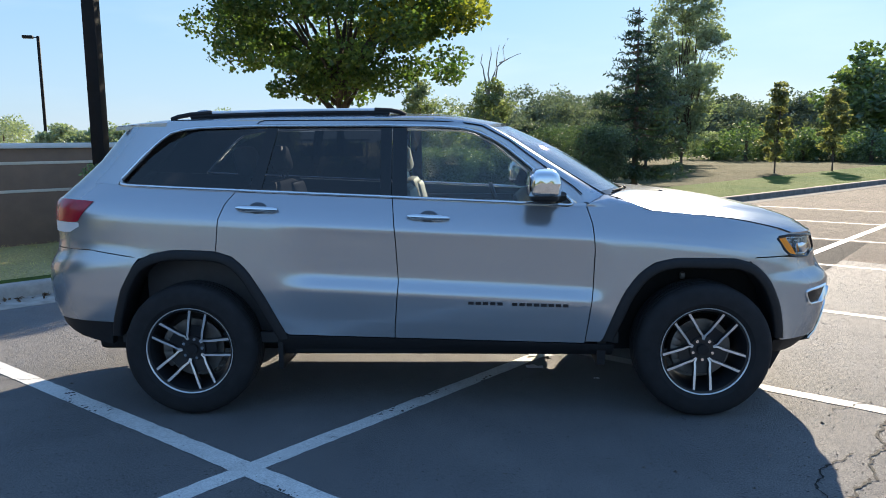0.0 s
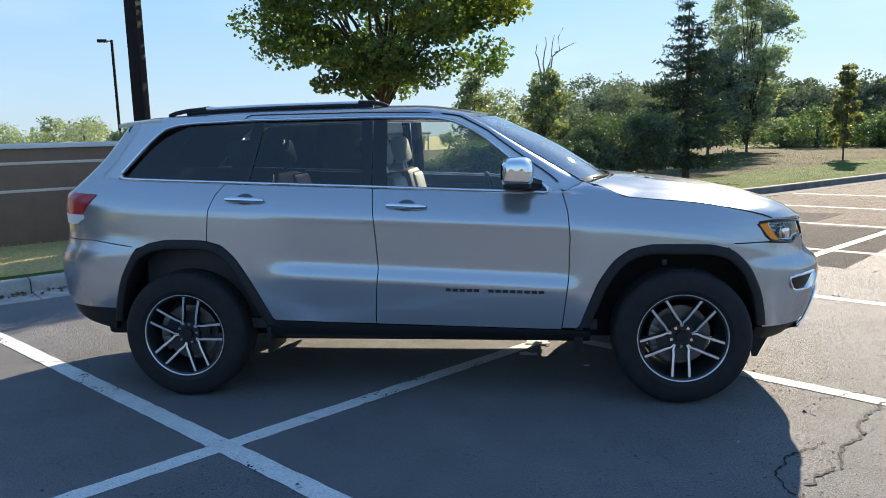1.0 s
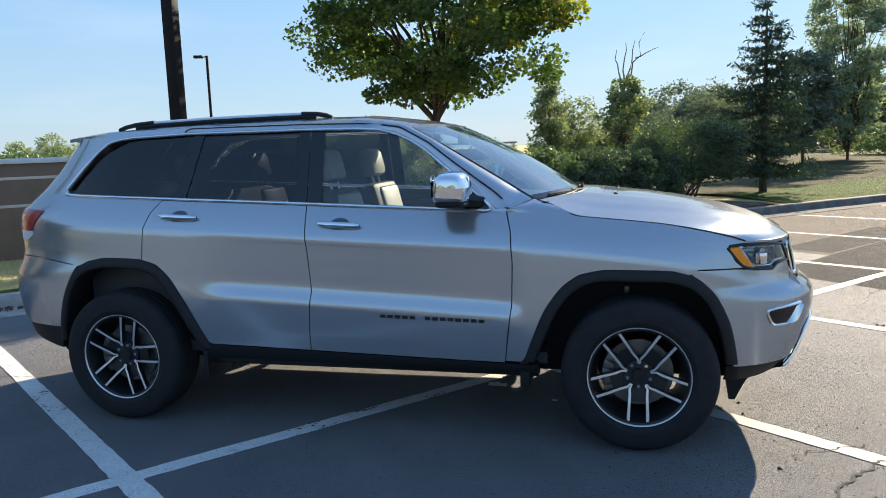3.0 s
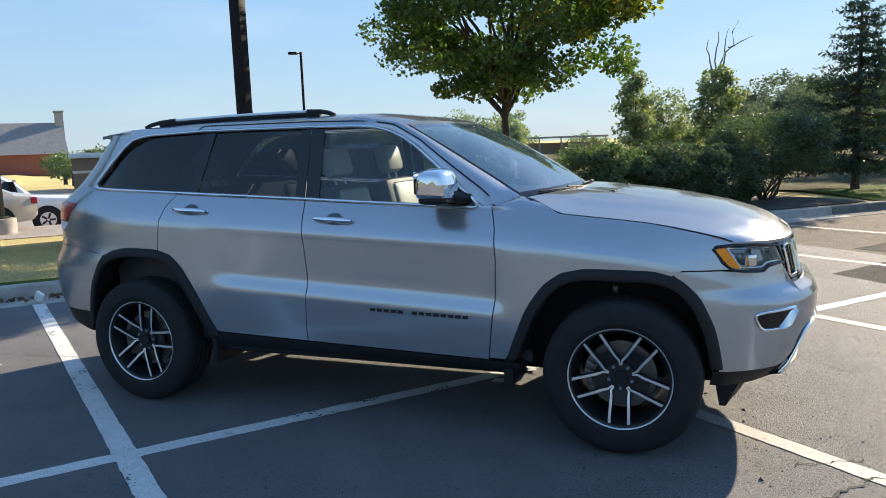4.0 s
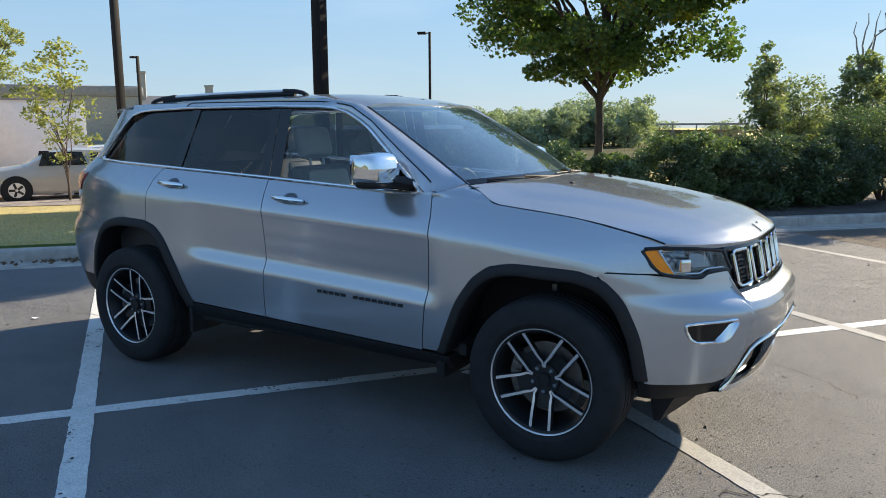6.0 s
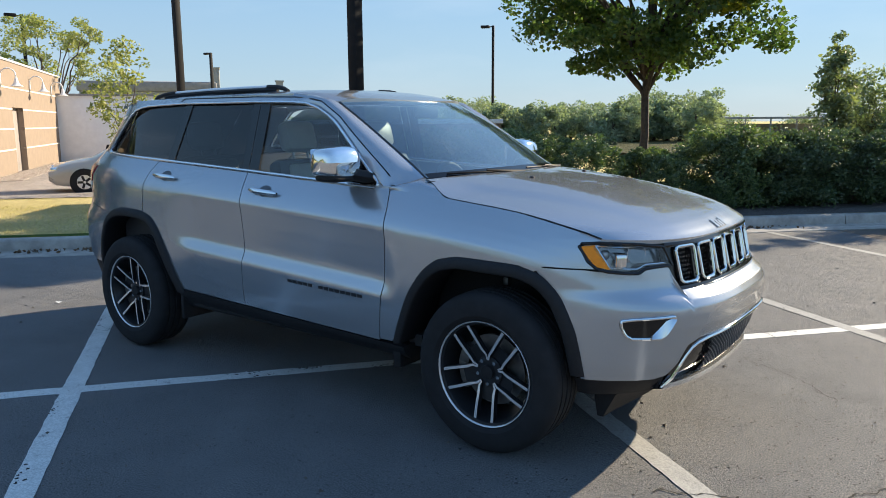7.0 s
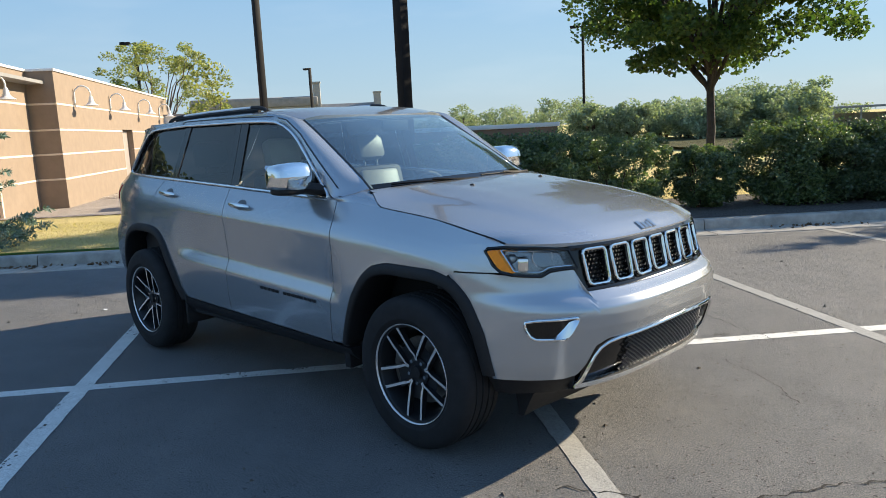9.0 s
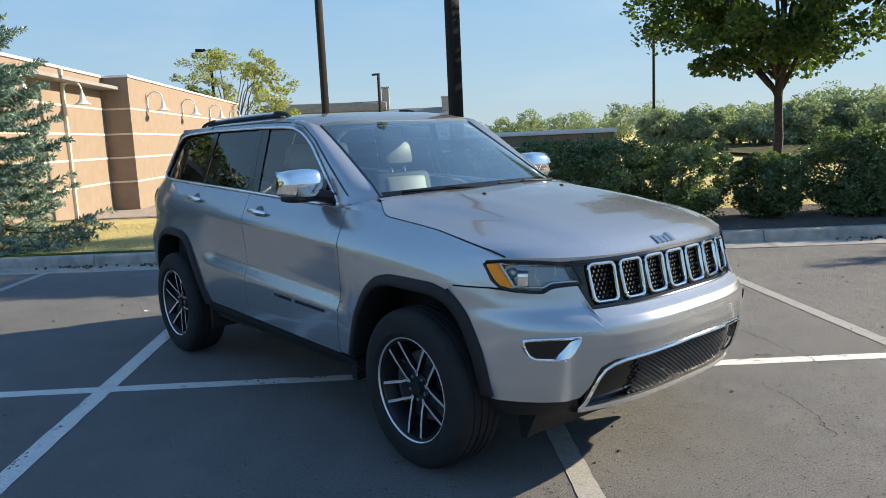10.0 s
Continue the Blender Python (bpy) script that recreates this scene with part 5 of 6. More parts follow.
edge = [g[0][j] for j in range(20, -1, -1)] + [g[i][0] for i in range(1, 33)] + [g[32][j] for j in range(1, 21)]
v, f = tube([(p[0], p[1], p[2] + .002) for p in edge], .007, 6)
link("screen_seal", v, f, GLOSS_BLACK, SCREEN)
# cowl behind the bonnet and the wipers
g = [[(1.155 - .18 * s * s + .02, s * .72, 1.236), (1.155 - .18 * s * s - .05, s * .72, 1.228), (1.06 - .18 * s * s, s * .70, 1.24)] for s in np.linspace(-1, 1, 21)]
v, f = grid_mesh(g)
link("cowl", v, f, BLACK_PLASTIC, CAR, "black plastic cowl")


def screen_pt(s, t, off):
    ex, ey, ez = pil(1 - t * (1 - 2 / 7))
    cx = 1.135 + (.405 - 1.135) * t
    cz = 1.250 + (1.655 - 1.250) * t + .030 * math.sin(math.pi * t)
    k = abs(s) ** 3.0
    return (cx * (1 - k) + ex * k + off * .5, s * (ey - .006), cz * (1 - k) + (ez + .002) * k - .004 + off * .87)


for s0, s1 in ((-.02, -.86), (.80, .04)):
    pts = [screen_pt(s0 + (s1 - s0) * k / 12, .004 + .030 * math.sin(math.pi * .5 * k / 12), .010) for k in range(13)]
    v, f = tube(pts, [.005] * 13, 6)
    blade = link("wiper", v, f, WIPER_BLACK, CAR, "black windscreen wiper")
    arm = [screen_pt(s0 + (s1 - s0) * k / 6 * .62, -.03 + .052 * k / 6, .024) for k in range(7)]
    v, f = tube(arm, [.012, .011, .009, .008, .007, .006, .005], 6)
    link("wiper_arm", v, f, WIPER_BLACK, blade)
# dark ceramic border along the foot of the screen
fb = [[screen_pt(q, t, .0015) for t in (.0, .03, .055, .075)] for q in np.linspace(-.98, .98, 33)]
v, f = grid_mesh(fb)
link("screen_border", v, f, GLOSS_BLACK, SCREEN)
for y in (-.29, .29):
    bm = bmesh.new()
    jx, jy, jz = bonnet_pt(y / .76, .20)
    bmesh.ops.create_uvsphere(bm, u_segments=12, v_segments=8, radius=1, matrix=Matrix.Translation((jx, jy, jz)) @ Matrix.Diagonal((.014, .013, .008, 1)))
    part("washer_jet", bm, BLACK_PLASTIC, CAR)
# sticker inside the top far corner of the screen
g = [[screen_pt(q, t, -.004) for t in (.86, .90, .945)] for q in (.70, .76, .82, .88)]
v, f = grid_mesh(g)
link("screen_sticker", v, f, WHITE_METAL, SCREEN, "small white sticker")
g = [[screen_pt(q, t, -.004) for t in (.80, .83)] for q in (.80, .84, .88)]
v, f = grid_mesh(g)
link("screen_sticker", v, f, plain("cyan_sticker", (.10, .42, .58), .5), SCREEN, "small pale blue sticker")
# interior mirror
boxed("rear_view_mirror", (.40, -.11, 1.55), (.43, .11, 1.62), DARK_TRIM, CAR, .012)

# side glass, black pillars, chrome round the windows
low = lambda u: BELT(surf(u, 1.3)[0]) + .010
wt_ = lambda u: WIN_TOP(surf(u, 1.4)[0]) - .010 if u < X0R else WIN_TOP(u) - .010
div_c = lambda z: -1.10 + (z - 1.29) * .25
g = side_grid(lambda z: U(win_rear(z) + .012, z), lambda z: div_c(z) - .012, low, lambda u: min(1.640, max(low(u) + .004, wt_(u))), 24, 12, -.010)
both("quarter_window", g, GLASS_DARK, CAR, 0, "dark tinted rear quarter window")
g = side_grid(lambda z: div_c(z) - .014, lambda z: div_c(z) + .055, low, wt_, 3, 8, -.004)
both("rear_window_post", g, GLOSS_BLACK, DOOR_R)
g = side_grid(lambda z: div_c(z) + .056, const(-.365), low, wt_, 16, 10, -.010)
both("side_window", g, GLASS_DARK, DOOR_R, 0, "dark tinted rear door window")
g = side_grid(const(-.366), const(-.302), low, wt_, 3, 8, -.003)
both("centre_pillar", g, GLOSS_BLACK, DOOR_R)
g = side_grid(const(-.298), const(-.214), low, wt_, 3, 8, -.003)
both("centre_pillar", g, GLOSS_BLACK, DOOR_F)
g = side_grid(const(-.213), const(.735), low, lambda u: max(low(u) + .002, WIN_TOP(u) - .010), 40, 12, -.010)
both("side_window", g, GLASS_CLEAR, DOOR_F, 0, "lightly tinted front door window")
g = side_grid(lambda z: .50 + .30 * max(0.0, z - 1.22), const(.742), low, lambda u: max(low(u) + .001, WIN_TOP(u) - .012), 16, 5, -.002)
both("mirror_sail", g, GLOSS_BLACK, DOOR_F)


def on_side(x, z, off=0.0):
    p = surf(U(x, z), z)
    return (p[0], -(p[1] + off), p[2])


lowline = [on_side(x, BELT(x) + .001, .005) for x in np.linspace(-1.83, .695, 34)] + [on_side(.695 * (1 - q) ** 2 + 2 * .757 * q * (1 - q) + .672 * q * q, 1.2005 * (1 - q) ** 2 + 2 * 1.199 * q * (1 - q) + 1.262 * q * q, .006) for q in (.18, .36, .5, .64, .82, .95)]
topline = [on_side(x, WIN_TOP(x), .009) for x in np.linspace(.655, -1.86, 90)]
cor = [on_side(-1.872, 1.338, .004), on_side(-1.862, 1.328, .005)]
both_raw("window_trim", tube(lowline + topline + cor, [.0095] * 40 + [.0085] * 84 + [.012] * 6 + [.014] * 2, 8, closed=True), SATIN_CHROME, CAR, "bright chrome window surround")

# painted corner in front of the rounded trim
g = side_grid(lambda z: float(np.interp(z, [1.19, 1.205, 1.215, 1.235, 1.262], [.700, .712, .718, .704, .672])), const(.80), lambda u: BELT(u) - .012, lambda u: max(BELT(u) + .003, WIN_TOP(u) + .004), 12, 8, .001)
both("window_corner", g, PAINT, DOOR_F)

# groove between the door frames and the roof
groove = [on_side(x, WIN_TOP(x) + .030, .0012) for x in np.linspace(-1.04, .10, 40)]
for n in range(60):
    t = .12 + .74 * n / 59
    k = .24 + .06 * step(.5, .9, t)
    px, py, pz = pil(t)
    dx, dz = (float(np.interp(t, pk, [p[i] for p in DLO])) for i in (0, 1))
    a, b = Vector((dx, -width(dx, dz), dz + .002)), Vector((px, -py, pz))
    q = a.lerp(b, k) + Vector((.010, -.030, .026)) * math.sin(math.pi * k) ** .8 * (1 - step(.78, .98, t)) * step(.0, .3, t)
    if q.x > groove[-1][0] + .004:
        groove.append(tuple(q + Vector((.002, -.004, .004))))
both_raw("door_frame_groove", tube([on_side(-1.085, 1.660, .001), on_side(-1.07, 1.676, .001)] + groove, .0036, 6), GLOSS_BLACK, CAR, "black shut line over the doors")

# roof rails
for sy in (-1, 1):
    xs = [-1.65, -1.61, -1.53, -1.40, -1.0, -.6, -.42, -.33, -.27, -.235]
    zs = [1.712, 1.727, 1.741, 1.750, 1.759, 1.761, 1.760, 1.756, 1.745, 1.728]
    v, f = tube([(x, sy * (.515 + .01 * (x + 1)), z - .012) for x, z in zip(xs[2:8], zs[2:8])], .010, 8)
    rail = link("roof_rail", v, f, SATIN, CAR, "satin roof rail with black feet")
    for a, b in ((0, 4), (6, 10)):
        v, f = tube([(x, sy * (.515 + .01 * (x + 1)), z - .011) for x, z in zip(xs[a:b], zs[a:b])], .0135, 8)
        link("rail_foot", v, f, BLACK_PLASTIC, rail)
    v, f = tube([(x, sy * (.515 + .01 * (x + 1)), z - .028) for x, z in zip(xs[2:8], zs[2:8])], .014, 6)
    link("rail_base", v, f, BLACK_PLASTIC, rail)
bm = bmesh.new()
bmesh.ops.create_uvsphere(bm, u_segments=14, v_segments=8, radius=1, matrix=Matrix.Translation((-1.62, 0, 1.715)) @ Matrix.Diagonal((.10, .035, .065, 1)))
part("antenna_fin", bm, PAINT, CAR)

# door handles, mirrors, name strip
def rounded_bar(x0, x1, z, y, hz, hy):
    g = []
    n = 14
    for i in range(n + 1):
        t = i / n
        x = x0 + (x1 - x0) * t
        e = max(.25, 1 - abs(2 * t - 1) ** 6) ** .5
        yy = y - .010 * math.sin(math.pi * t)
        g.append([(x, yy - hy * math.cos(a) * e, z - .020 * (t - .5) * .6 + hz * math.sin(a) * e) for a in np.linspace(0, 2 * math.pi, 13)])
    return grid_mesh(g)


# flat disc behind each handle; the cup's shade is put into its colour
CUP_SHADE = plain("painted_cup_shade", (.10, .105, .115), .4, .5)
for x0, x1, z, par in ((-1.172, -.935, 1.192, DOOR_R), (-.208, .030, 1.141, DOOR_F)):
    y = -width((x0 + x1) / 2, z) - .016
    both_raw("door_handle", rounded_bar(x0, x1, z, y, .0165, .012), CHROME, par, "chrome door handle")
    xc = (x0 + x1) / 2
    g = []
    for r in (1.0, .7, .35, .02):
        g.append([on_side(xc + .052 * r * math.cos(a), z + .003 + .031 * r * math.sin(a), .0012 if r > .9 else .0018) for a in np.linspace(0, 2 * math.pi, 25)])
    both("handle_cup_shade", g, CUP_SHADE, par)


def mirror_parts(par):
    g = []
    n, m = 18, 24
    for i in range(n + 1):
        a = -math.pi / 2 + math.pi * i / n
        col = []
        for j in range(m + 1):
            b = 2 * math.pi * j / m
            ca, sa = math.cos(a), math.sin(a)
            px = math.copysign(abs(ca * math.cos(b)) ** .55, ca * math.cos(b))
            py = math.copysign(abs(sa) ** .50, sa)
            pz = math.copysign(abs(ca * math.sin(b)) ** (.52 if b < math.pi else .25), ca * math.sin(b))
            taper = 1 - .10 * (py < 0) * abs(py)
            col.append((.548 + (.094 - .016 * max(0.0, pz)) * px * taper, -.925 + .120 * py, 1.330 + .080 * pz * taper))
        g.append(col)
    both("mirror_cap", g, CHROME, par, 0, "chrome door mirror cap", sharp=60)
    g2 = []
    for i in range(n + 1):
        a = -math.pi / 2 + math.pi * i / n
        col = []
        for j in range(m + 1):
            b = 2 * math.pi * j / m
            ca, sa = math.cos(a), math.sin(a)
            px = math.copysign(abs(ca * math.cos(b)) ** .5, ca * math.cos(b))
            py = math.copysign(abs(sa) ** .5, sa)
            pz = math.copysign(abs(ca * math.sin(b)) ** .7, ca * math.sin(b))
            col.append((.548 + .078 * px, -.922 + .098 * py, 1.252 + .024 * pz))
        g2.append(col)
    both("mirror_base", g2, BLACK_PLASTIC, par, 0, "black lower half of the mirror", sharp=60)
    arm = [(.560, -.90, 1.270), (.590, -.85, 1.262), (.625, -.80, 1.252), (.650, -.76, 1.246)]
    both_raw("mirror_arm", tube(arm, [.030, .032, .034, .034], 10, 1.6), BLACK_PLASTIC, par, "black mirror arm")
    both_raw("mirror_glass", grid_mesh([[(.463, -1.015 + .17 * i / 6, 1.285 + .11 * j / 4) for j in range(5)] for i in range(7)]), CHROME, par)
    both_raw("turn_signal", grid_mesh([[(.60 + .027 * math.sin(k), -1.033 + .02 * i, 1.268 + .010 * math.cos(k)) for k in np.linspace(-.5, 2.2, 6)] for i in range(5)]), LENS, par)


mirror_parts(DOOR_F)


def name_bars():
    """The name on the door as plain dark bars of its size."""
    xs = np.linspace(.128, .700, 15)
    for i in range(14):
        if i == 5:
            continue
        z = .659 - .017 * (xs[i] - .128) / .57
        g = [[on_side(x, zz, .0035) for zz in (z - .009, z, z + .009)] for x in np.linspace(xs[i] + .005, xs[i + 1] - .006, 3)]
        both("name_bar", g, DARK_ALLOY, DOOR_F, .004)


name_bars()
for k in range(4):
    y = -.085 + .035 * k
    g = []
    for yy in (y, y + .012, y + .024):
        q = yy / .768
        a = bonnet_pt(q, .946 if k in (0, 3) else .956)
        b = bonnet_pt(q, .984)
        g.append([(a[0] + .005, yy, a[2] + .004), ((a[0] + b[0]) / 2 + .006, yy, (a[2] + b[2]) / 2 + .004), (b[0] + .007, yy, b[2] + .003)])
    v, f = grid_mesh(g, .006, (-.5, 0, -.8))
    link("badge_bar", v, f, SMOKED_CHROME, BONNET, "plain chrome bar of a badge")

# tail lamps
t_hi = table((U(-2.39, 1.2), 1.243), (U(-2.24, 1.2), 1.241), (U(-2.10, 1.2), 1.236), (U(-2.035, 1.2), 1.232))
t_lo = table((U(-2.39, 1.2), 1.112), (U(-2.13, 1.2), 1.110), (U(-2.115, 1.2), 1.12), (U(-2.09, 1.2), 1.165), (U(-2.04, 1.2), 1.222))
g = side_grid(const(U(-2.39, 1.15)), const(U(-2.037, 1.2)), t_lo, t_hi, 20, 8, .006)
TL = both("tail_lamp", g, RED_LENS, CAR, .012, "red tail lamp lens")
g = side_grid(const(U(-2.39, 1.15)), const(U(-2.125, 1.1)), lambda u: float(np.interp(u, [U(-2.2, 1.1), U(-2.125, 1.1)], [1.048, 1.085])), const(1.108), 12, 4, .004)
both("reverse_lens", g, WHITE_METAL, TL, .012, "clear reversing lens")

# cabin
boxed("cabin_floor", (-1.9, -.80, .40), (1.0, .80, .46), DARK_TRIM, CAR)
for sy in (-1, 1):
    boxed("door_lining", (-1.75, sy * .745 - .02, .46), (.72, sy * .745 + .02, 1.16), DARK_TRIM, CAR, .01)
g = [[(x, s * .62, 1.665 + .02 * (1 - s * s)) for x in np.linspace(-1.8, .12, 8)] for s in np.linspace(-1, 1, 9)]
v, f = grid_mesh(g)
link("headliner", v, f, plain("headliner_cloth", (.42, .41, .38), .9), CAR)


def dash():
    g = []
    for i in range(21):
        y = -.78 + 1.56 * i / 20
        hump = .035 * math.exp(-((y - .36) / .2) ** 2)
        g.append([(1.08 - .2 * (abs(y) / .78) ** 2, y, 1.19), (.80, y, 1.215 + hump * .4), (.55, y, 1.20 + hump), (.48, y, 1.14 + hump), (.50, y, .98), (.60, y, .80)])
    v, f = grid_mesh(g)
    link("dashboard", v, f, DARK_TRIM, CAR, "dark soft-touch dashboard")


dash()
ring = [(.36 - .06 * math.sin(a), .38 + .185 * math.cos(a), 1.08 + .175 * math.sin(a)) for a in np.linspace(0, 2 * math.pi, 28)[:-1]]
v, f = tube(ring, .015, 8, closed=True)
sw = link("steering_wheel", v, f, DARK_TRIM, CAR, "dark leather steering wheel")
bm = bmesh.new()
box(bm, (.36, .28, 1.04), (.42, .48, 1.12), .02)
part("wheel_hub", bm, DARK_TRIM, sw)


def pad(x0, x1, y0, y1, z0, z1, bev, m=None):
    bm = bmesh.new()
    box(bm, (x0, y0, z0), (x1, y1, z1), bev, m)
    return bm


def seat(x, y, wide, heads, mat):
    s = new("seat")
    s.parent = CAR
    s.location = (x, y, 0)
    s["label"] = "light leather seat with dark sides"
    part("cushion", pad(-.28, .26, -wide / 2, wide / 2, .62, .78, .05), mat, s)
    lean = Matrix.Translation((-.25, 0, .72)) @ Matrix.Rotation(radians(-14), 4, "Y")
    part("backrest", pad(-.06, .07, -wide / 2, wide / 2, 0, .60, .05, lean), DARK_TRIM, s)
    n = max(1, len(heads))
    for k, hy in enumerate(heads):
        w = min(.36, wide / n - .08)
        part("back_panel", pad(.045, .092, hy - w / 2, hy + w / 2, .05, .56, .03, lean), mat, s)
        part("headrest", pad(-.05, .06, hy - .13, hy + .13, .645, .84, .045, lean), mat, s)
        bm = bmesh.new()
        for q in (-.06, .06):
            a, b = lean @ Vector((0, hy + q, .58)), lean @ Vector((0, hy + q, .68))
            cyl(bm, a, b, .008, seg=8)
        part("headrest_posts", bm, STEEL, s)
    return s


seat(.10, -.38, .50, [0.0], LEATHER)
seat(.10, .38, .50, [0.0], LEATHER)
seat(-.80, 0, 1.30, [-.42, .42], LEATHER)

# under the body
boxed("underbody", (-2.15, -.60, .30), (1.95, .60, .62), DARK_INSIDE, CAR, .03)
boxed("underbody", (-.88, -.84, .345), (.90, .84, .44), DARK_INSIDE, CAR, .02)
boxed("wheel_house", (-1.98, -.72, .965), (-.95, .72, .995), DARK_INSIDE, CAR)
boxed("wheel_house", (.95, -.72, .93), (1.80, .72, .96), DARK_INSIDE, CAR)
boxed("bulkhead", (-2.1, -.62, .55), (-.82, .62, 1.15), DARK_INSIDE, CAR)
boxed("bulkhead", (.98, -.62, .55), (2.0, .62, 1.0), DARK_INSIDE, CAR)
boxed("bulkhead", (.80, -.82, .36), (.90, .82, .9), DARK_INSIDE, CAR)
for sy in (-1, 1):
    boxed("mud_flap", (-.965, sy * .74 - .13, .26), (-.935, sy * .74 + .13, .50), BLACK_PLASTIC, CAR, .006)
    boxed("mud_flap", (.865, sy * .74 - .13, .29), (.915, sy * .74 + .13, .50), BLACK_PLASTIC, CAR, .006)
boxed("exhaust_pipe", (-2.0, .35, .31), (-.2, .43, .39), STEEL, CAR, .03)


def wheel(x, side, turn):
    """A wheel about its own y axis; the outer face looks to -y before it is turned."""
    w = new("wheel")
    w.parent = CAR
    w["label"] = "alloy wheel with five double spokes and black tyre"
    w.matrix_local = pose(x, side * -.815, HUB_Z, 0, 0, 0 if side > 0 else 180)
    prof = [(.249, .105), (.254, .119), (.275, .1325), (.31, .1335), (.342, .128), (.362, .118), (.374, .104), (.3795, .088)]
    for c in (.062, .021, -.021, -.062):
        prof += [(.3835 - abs(c) * .04, c + .014), (.3835 - abs(c) * .04, c + .0065), (.376, c + .005), (.376, c - .005), (.3835 - abs(c) * .04, c - .0065), (.3835 - abs(c) * .04, c - .014)]
    prof += [(.3795, -.088), (.374, -.104), (.362, -.118), (.342, -.128), (.31, -.1335), (.275, -.1325), (.254, -.119), (.249, -.105)]
    v, f = lathe(prof, 72)
    link("tyre", [(a, -c, b) for a, b, c in v], f, RUBBER, w, sharp=30)
    rim = [(.248, .122), (.250, .118), (.244, .110), (.234, .108), (.228, .095), (.222, .06), (.205, .03), (.203, -.08), (.225, -.105), (.238, -.115)]
    v, f = lathe(rim, 60)
    link("rim", [(a, -c, b) for a, b, c in v], f, DARK_ALLOY, w)
    lip = [(.2432, .1150), (.2438, .1178), (.2465, .1215), (.2488, .1225), (.2505, .1205), (.2495, .115)]
    v, f = lathe(lip, 60)
    link("rim_lip", [(a, -c, b) for a, b, c in v], f, SATIN, w, "machined bright rim lip")
    for k in range(5):
        ph = radians(turn + 72 * k)
        er, et = Vector((math.cos(ph), 0, math.sin(ph))), Vector((-math.sin(ph), 0, math.cos(ph)))
        bars, faces_, dark = [], [], []
        for sg in (-1, 1):
            r2, a2 = .058, radians(33) * sg
            line = [(.239, .047 * sg), (.165, .0445 * sg), (.105, .041 * sg), (.072, .043 * sg)]
            line = [(r, t) for r, t in line]
            line.append((r2 * math.cos(a2), r2 * math.sin(a2)))
            depth = [-.105, -.096, -.086, -.078, -.074]
            hw = [.0072, .0066, .0062, .0054, .0040]
            ring_f, ring_d = [], []
            for (r, t), d, h, nxt in zip(line, depth, hw, line[1:] + [None]):
                c = er * r + et * t + Vector((0, d, 0))
                ring_f.append((c, h))
            vs, fs = [], []
            for i, (c, h) in enumerate(ring_f):
                a = ring_f[max(0, i - 1)][0]
                b = ring_f[min(len(ring_f) - 1, i + 1)][0]
                dv = (b - a).normalized()
                sd = dv.cross(Vector((0, 1, 0))).normalized()
                vs += [c - sd * h, c + sd * h, c + sd * h * 1.25 + Vector((0, .028, 0)), c - sd * h * 1.25 + Vector((0, .028, 0))]
            for i in range(len(ring_f) - 1):
                o = 4 * i
                fs.append((o, o + 1, o + 5, o + 4))
                dark += [(vs[o + 1], vs[o + 2], vs[o + 6], vs[o + 5]), (vs[o + 3], vs[o], vs[o + 4], vs[o + 7]), (vs[o + 2], vs[o + 3], vs[o + 7], vs[o + 6])]
            bars.append((vs, fs))
        vb, fb = join(*bars)
        keep = sorted({i for q in fb for i in q})
        ix = {o: n for n, o in enumerate(keep)}
        spoke = link("spoke", [vb[i] for i in keep], [tuple(ix[i] for i in q) for q in fb], SATIN, w, "machined double spoke")
        dv_, df_ = [], []
        for q in dark:
            o = len(dv_)
            dv_ += q
            df_.append((o, o + 1, o + 2, o + 3))
        # web between the two bars
        for r0, d0, r1, d1 in ((.232, -.070, .14, -.066), (.14, -.066, .06, -.055)):
            o = len(dv_)
            dv_ += [er * r0 - et * .046 + Vector((0, d0, 0)), er * r0 + et * .046 + Vector((0, d0, 0)), er * r1 + et * .040 + Vector((0, d1, 0)), er * r1 - et * .040 + Vector((0, d1, 0))]
            if r0 < .2:
                df_.append((o, o + 1, o + 2, o + 3))
        link("spoke_side", dv_, df_, DARK_ALLOY, spoke, smooth=False)
        bm = bmesh.new()
        a = ph
        c = Vector((.0575 * math.cos(a), 0, .0575 * math.sin(a)))
        cyl(bm, c + Vector((0, -.045, 0)), c + Vector((0, -.076, 0)), .011, .009, 8)
        part("lug_nut", bm, CHROME, w)
    bm = bmesh.new()
    cyl(bm, (0, -.03, 0), (0, -.066, 0), .080, .072, 30)
    part("hub", bm, DARK_ALLOY, w)
    bm = bmesh.new()
    cyl(bm, (0, -.05, 0), (0, -.083, 0), .036, .031, 24)
    part("hub_cap", bm, BLACK_PLASTIC, w)
    bm = bmesh.new()
    cyl(bm, (0, .0, 0), (0, -.022, 0), .168, seg=40)
    part("brake_disc", bm, DISC_STEEL, w, "bare steel brake disc")
    bm = bmesh.new()
    sx = -1 if x > 0 else 1
    for a in (150, 165, 180, 195, 210):
        t = radians(a)
        box(bm, (-.028, -.055, -.028), (.028, .02, .028), .006, Matrix.Translation((.150 * math.cos(t), 0, .150 * math.sin(t))) @ Matrix.Rotation(-t, 4, "Y"))
    part("brake_caliper", bm, DISC_STEEL, w)
    return w


wheel(HUB_X, 1, 53)
wheel(-HUB_X, 1, 77)
wheel(HUB_X, -1, 20)
wheel(-HUB_X, -1, 40)


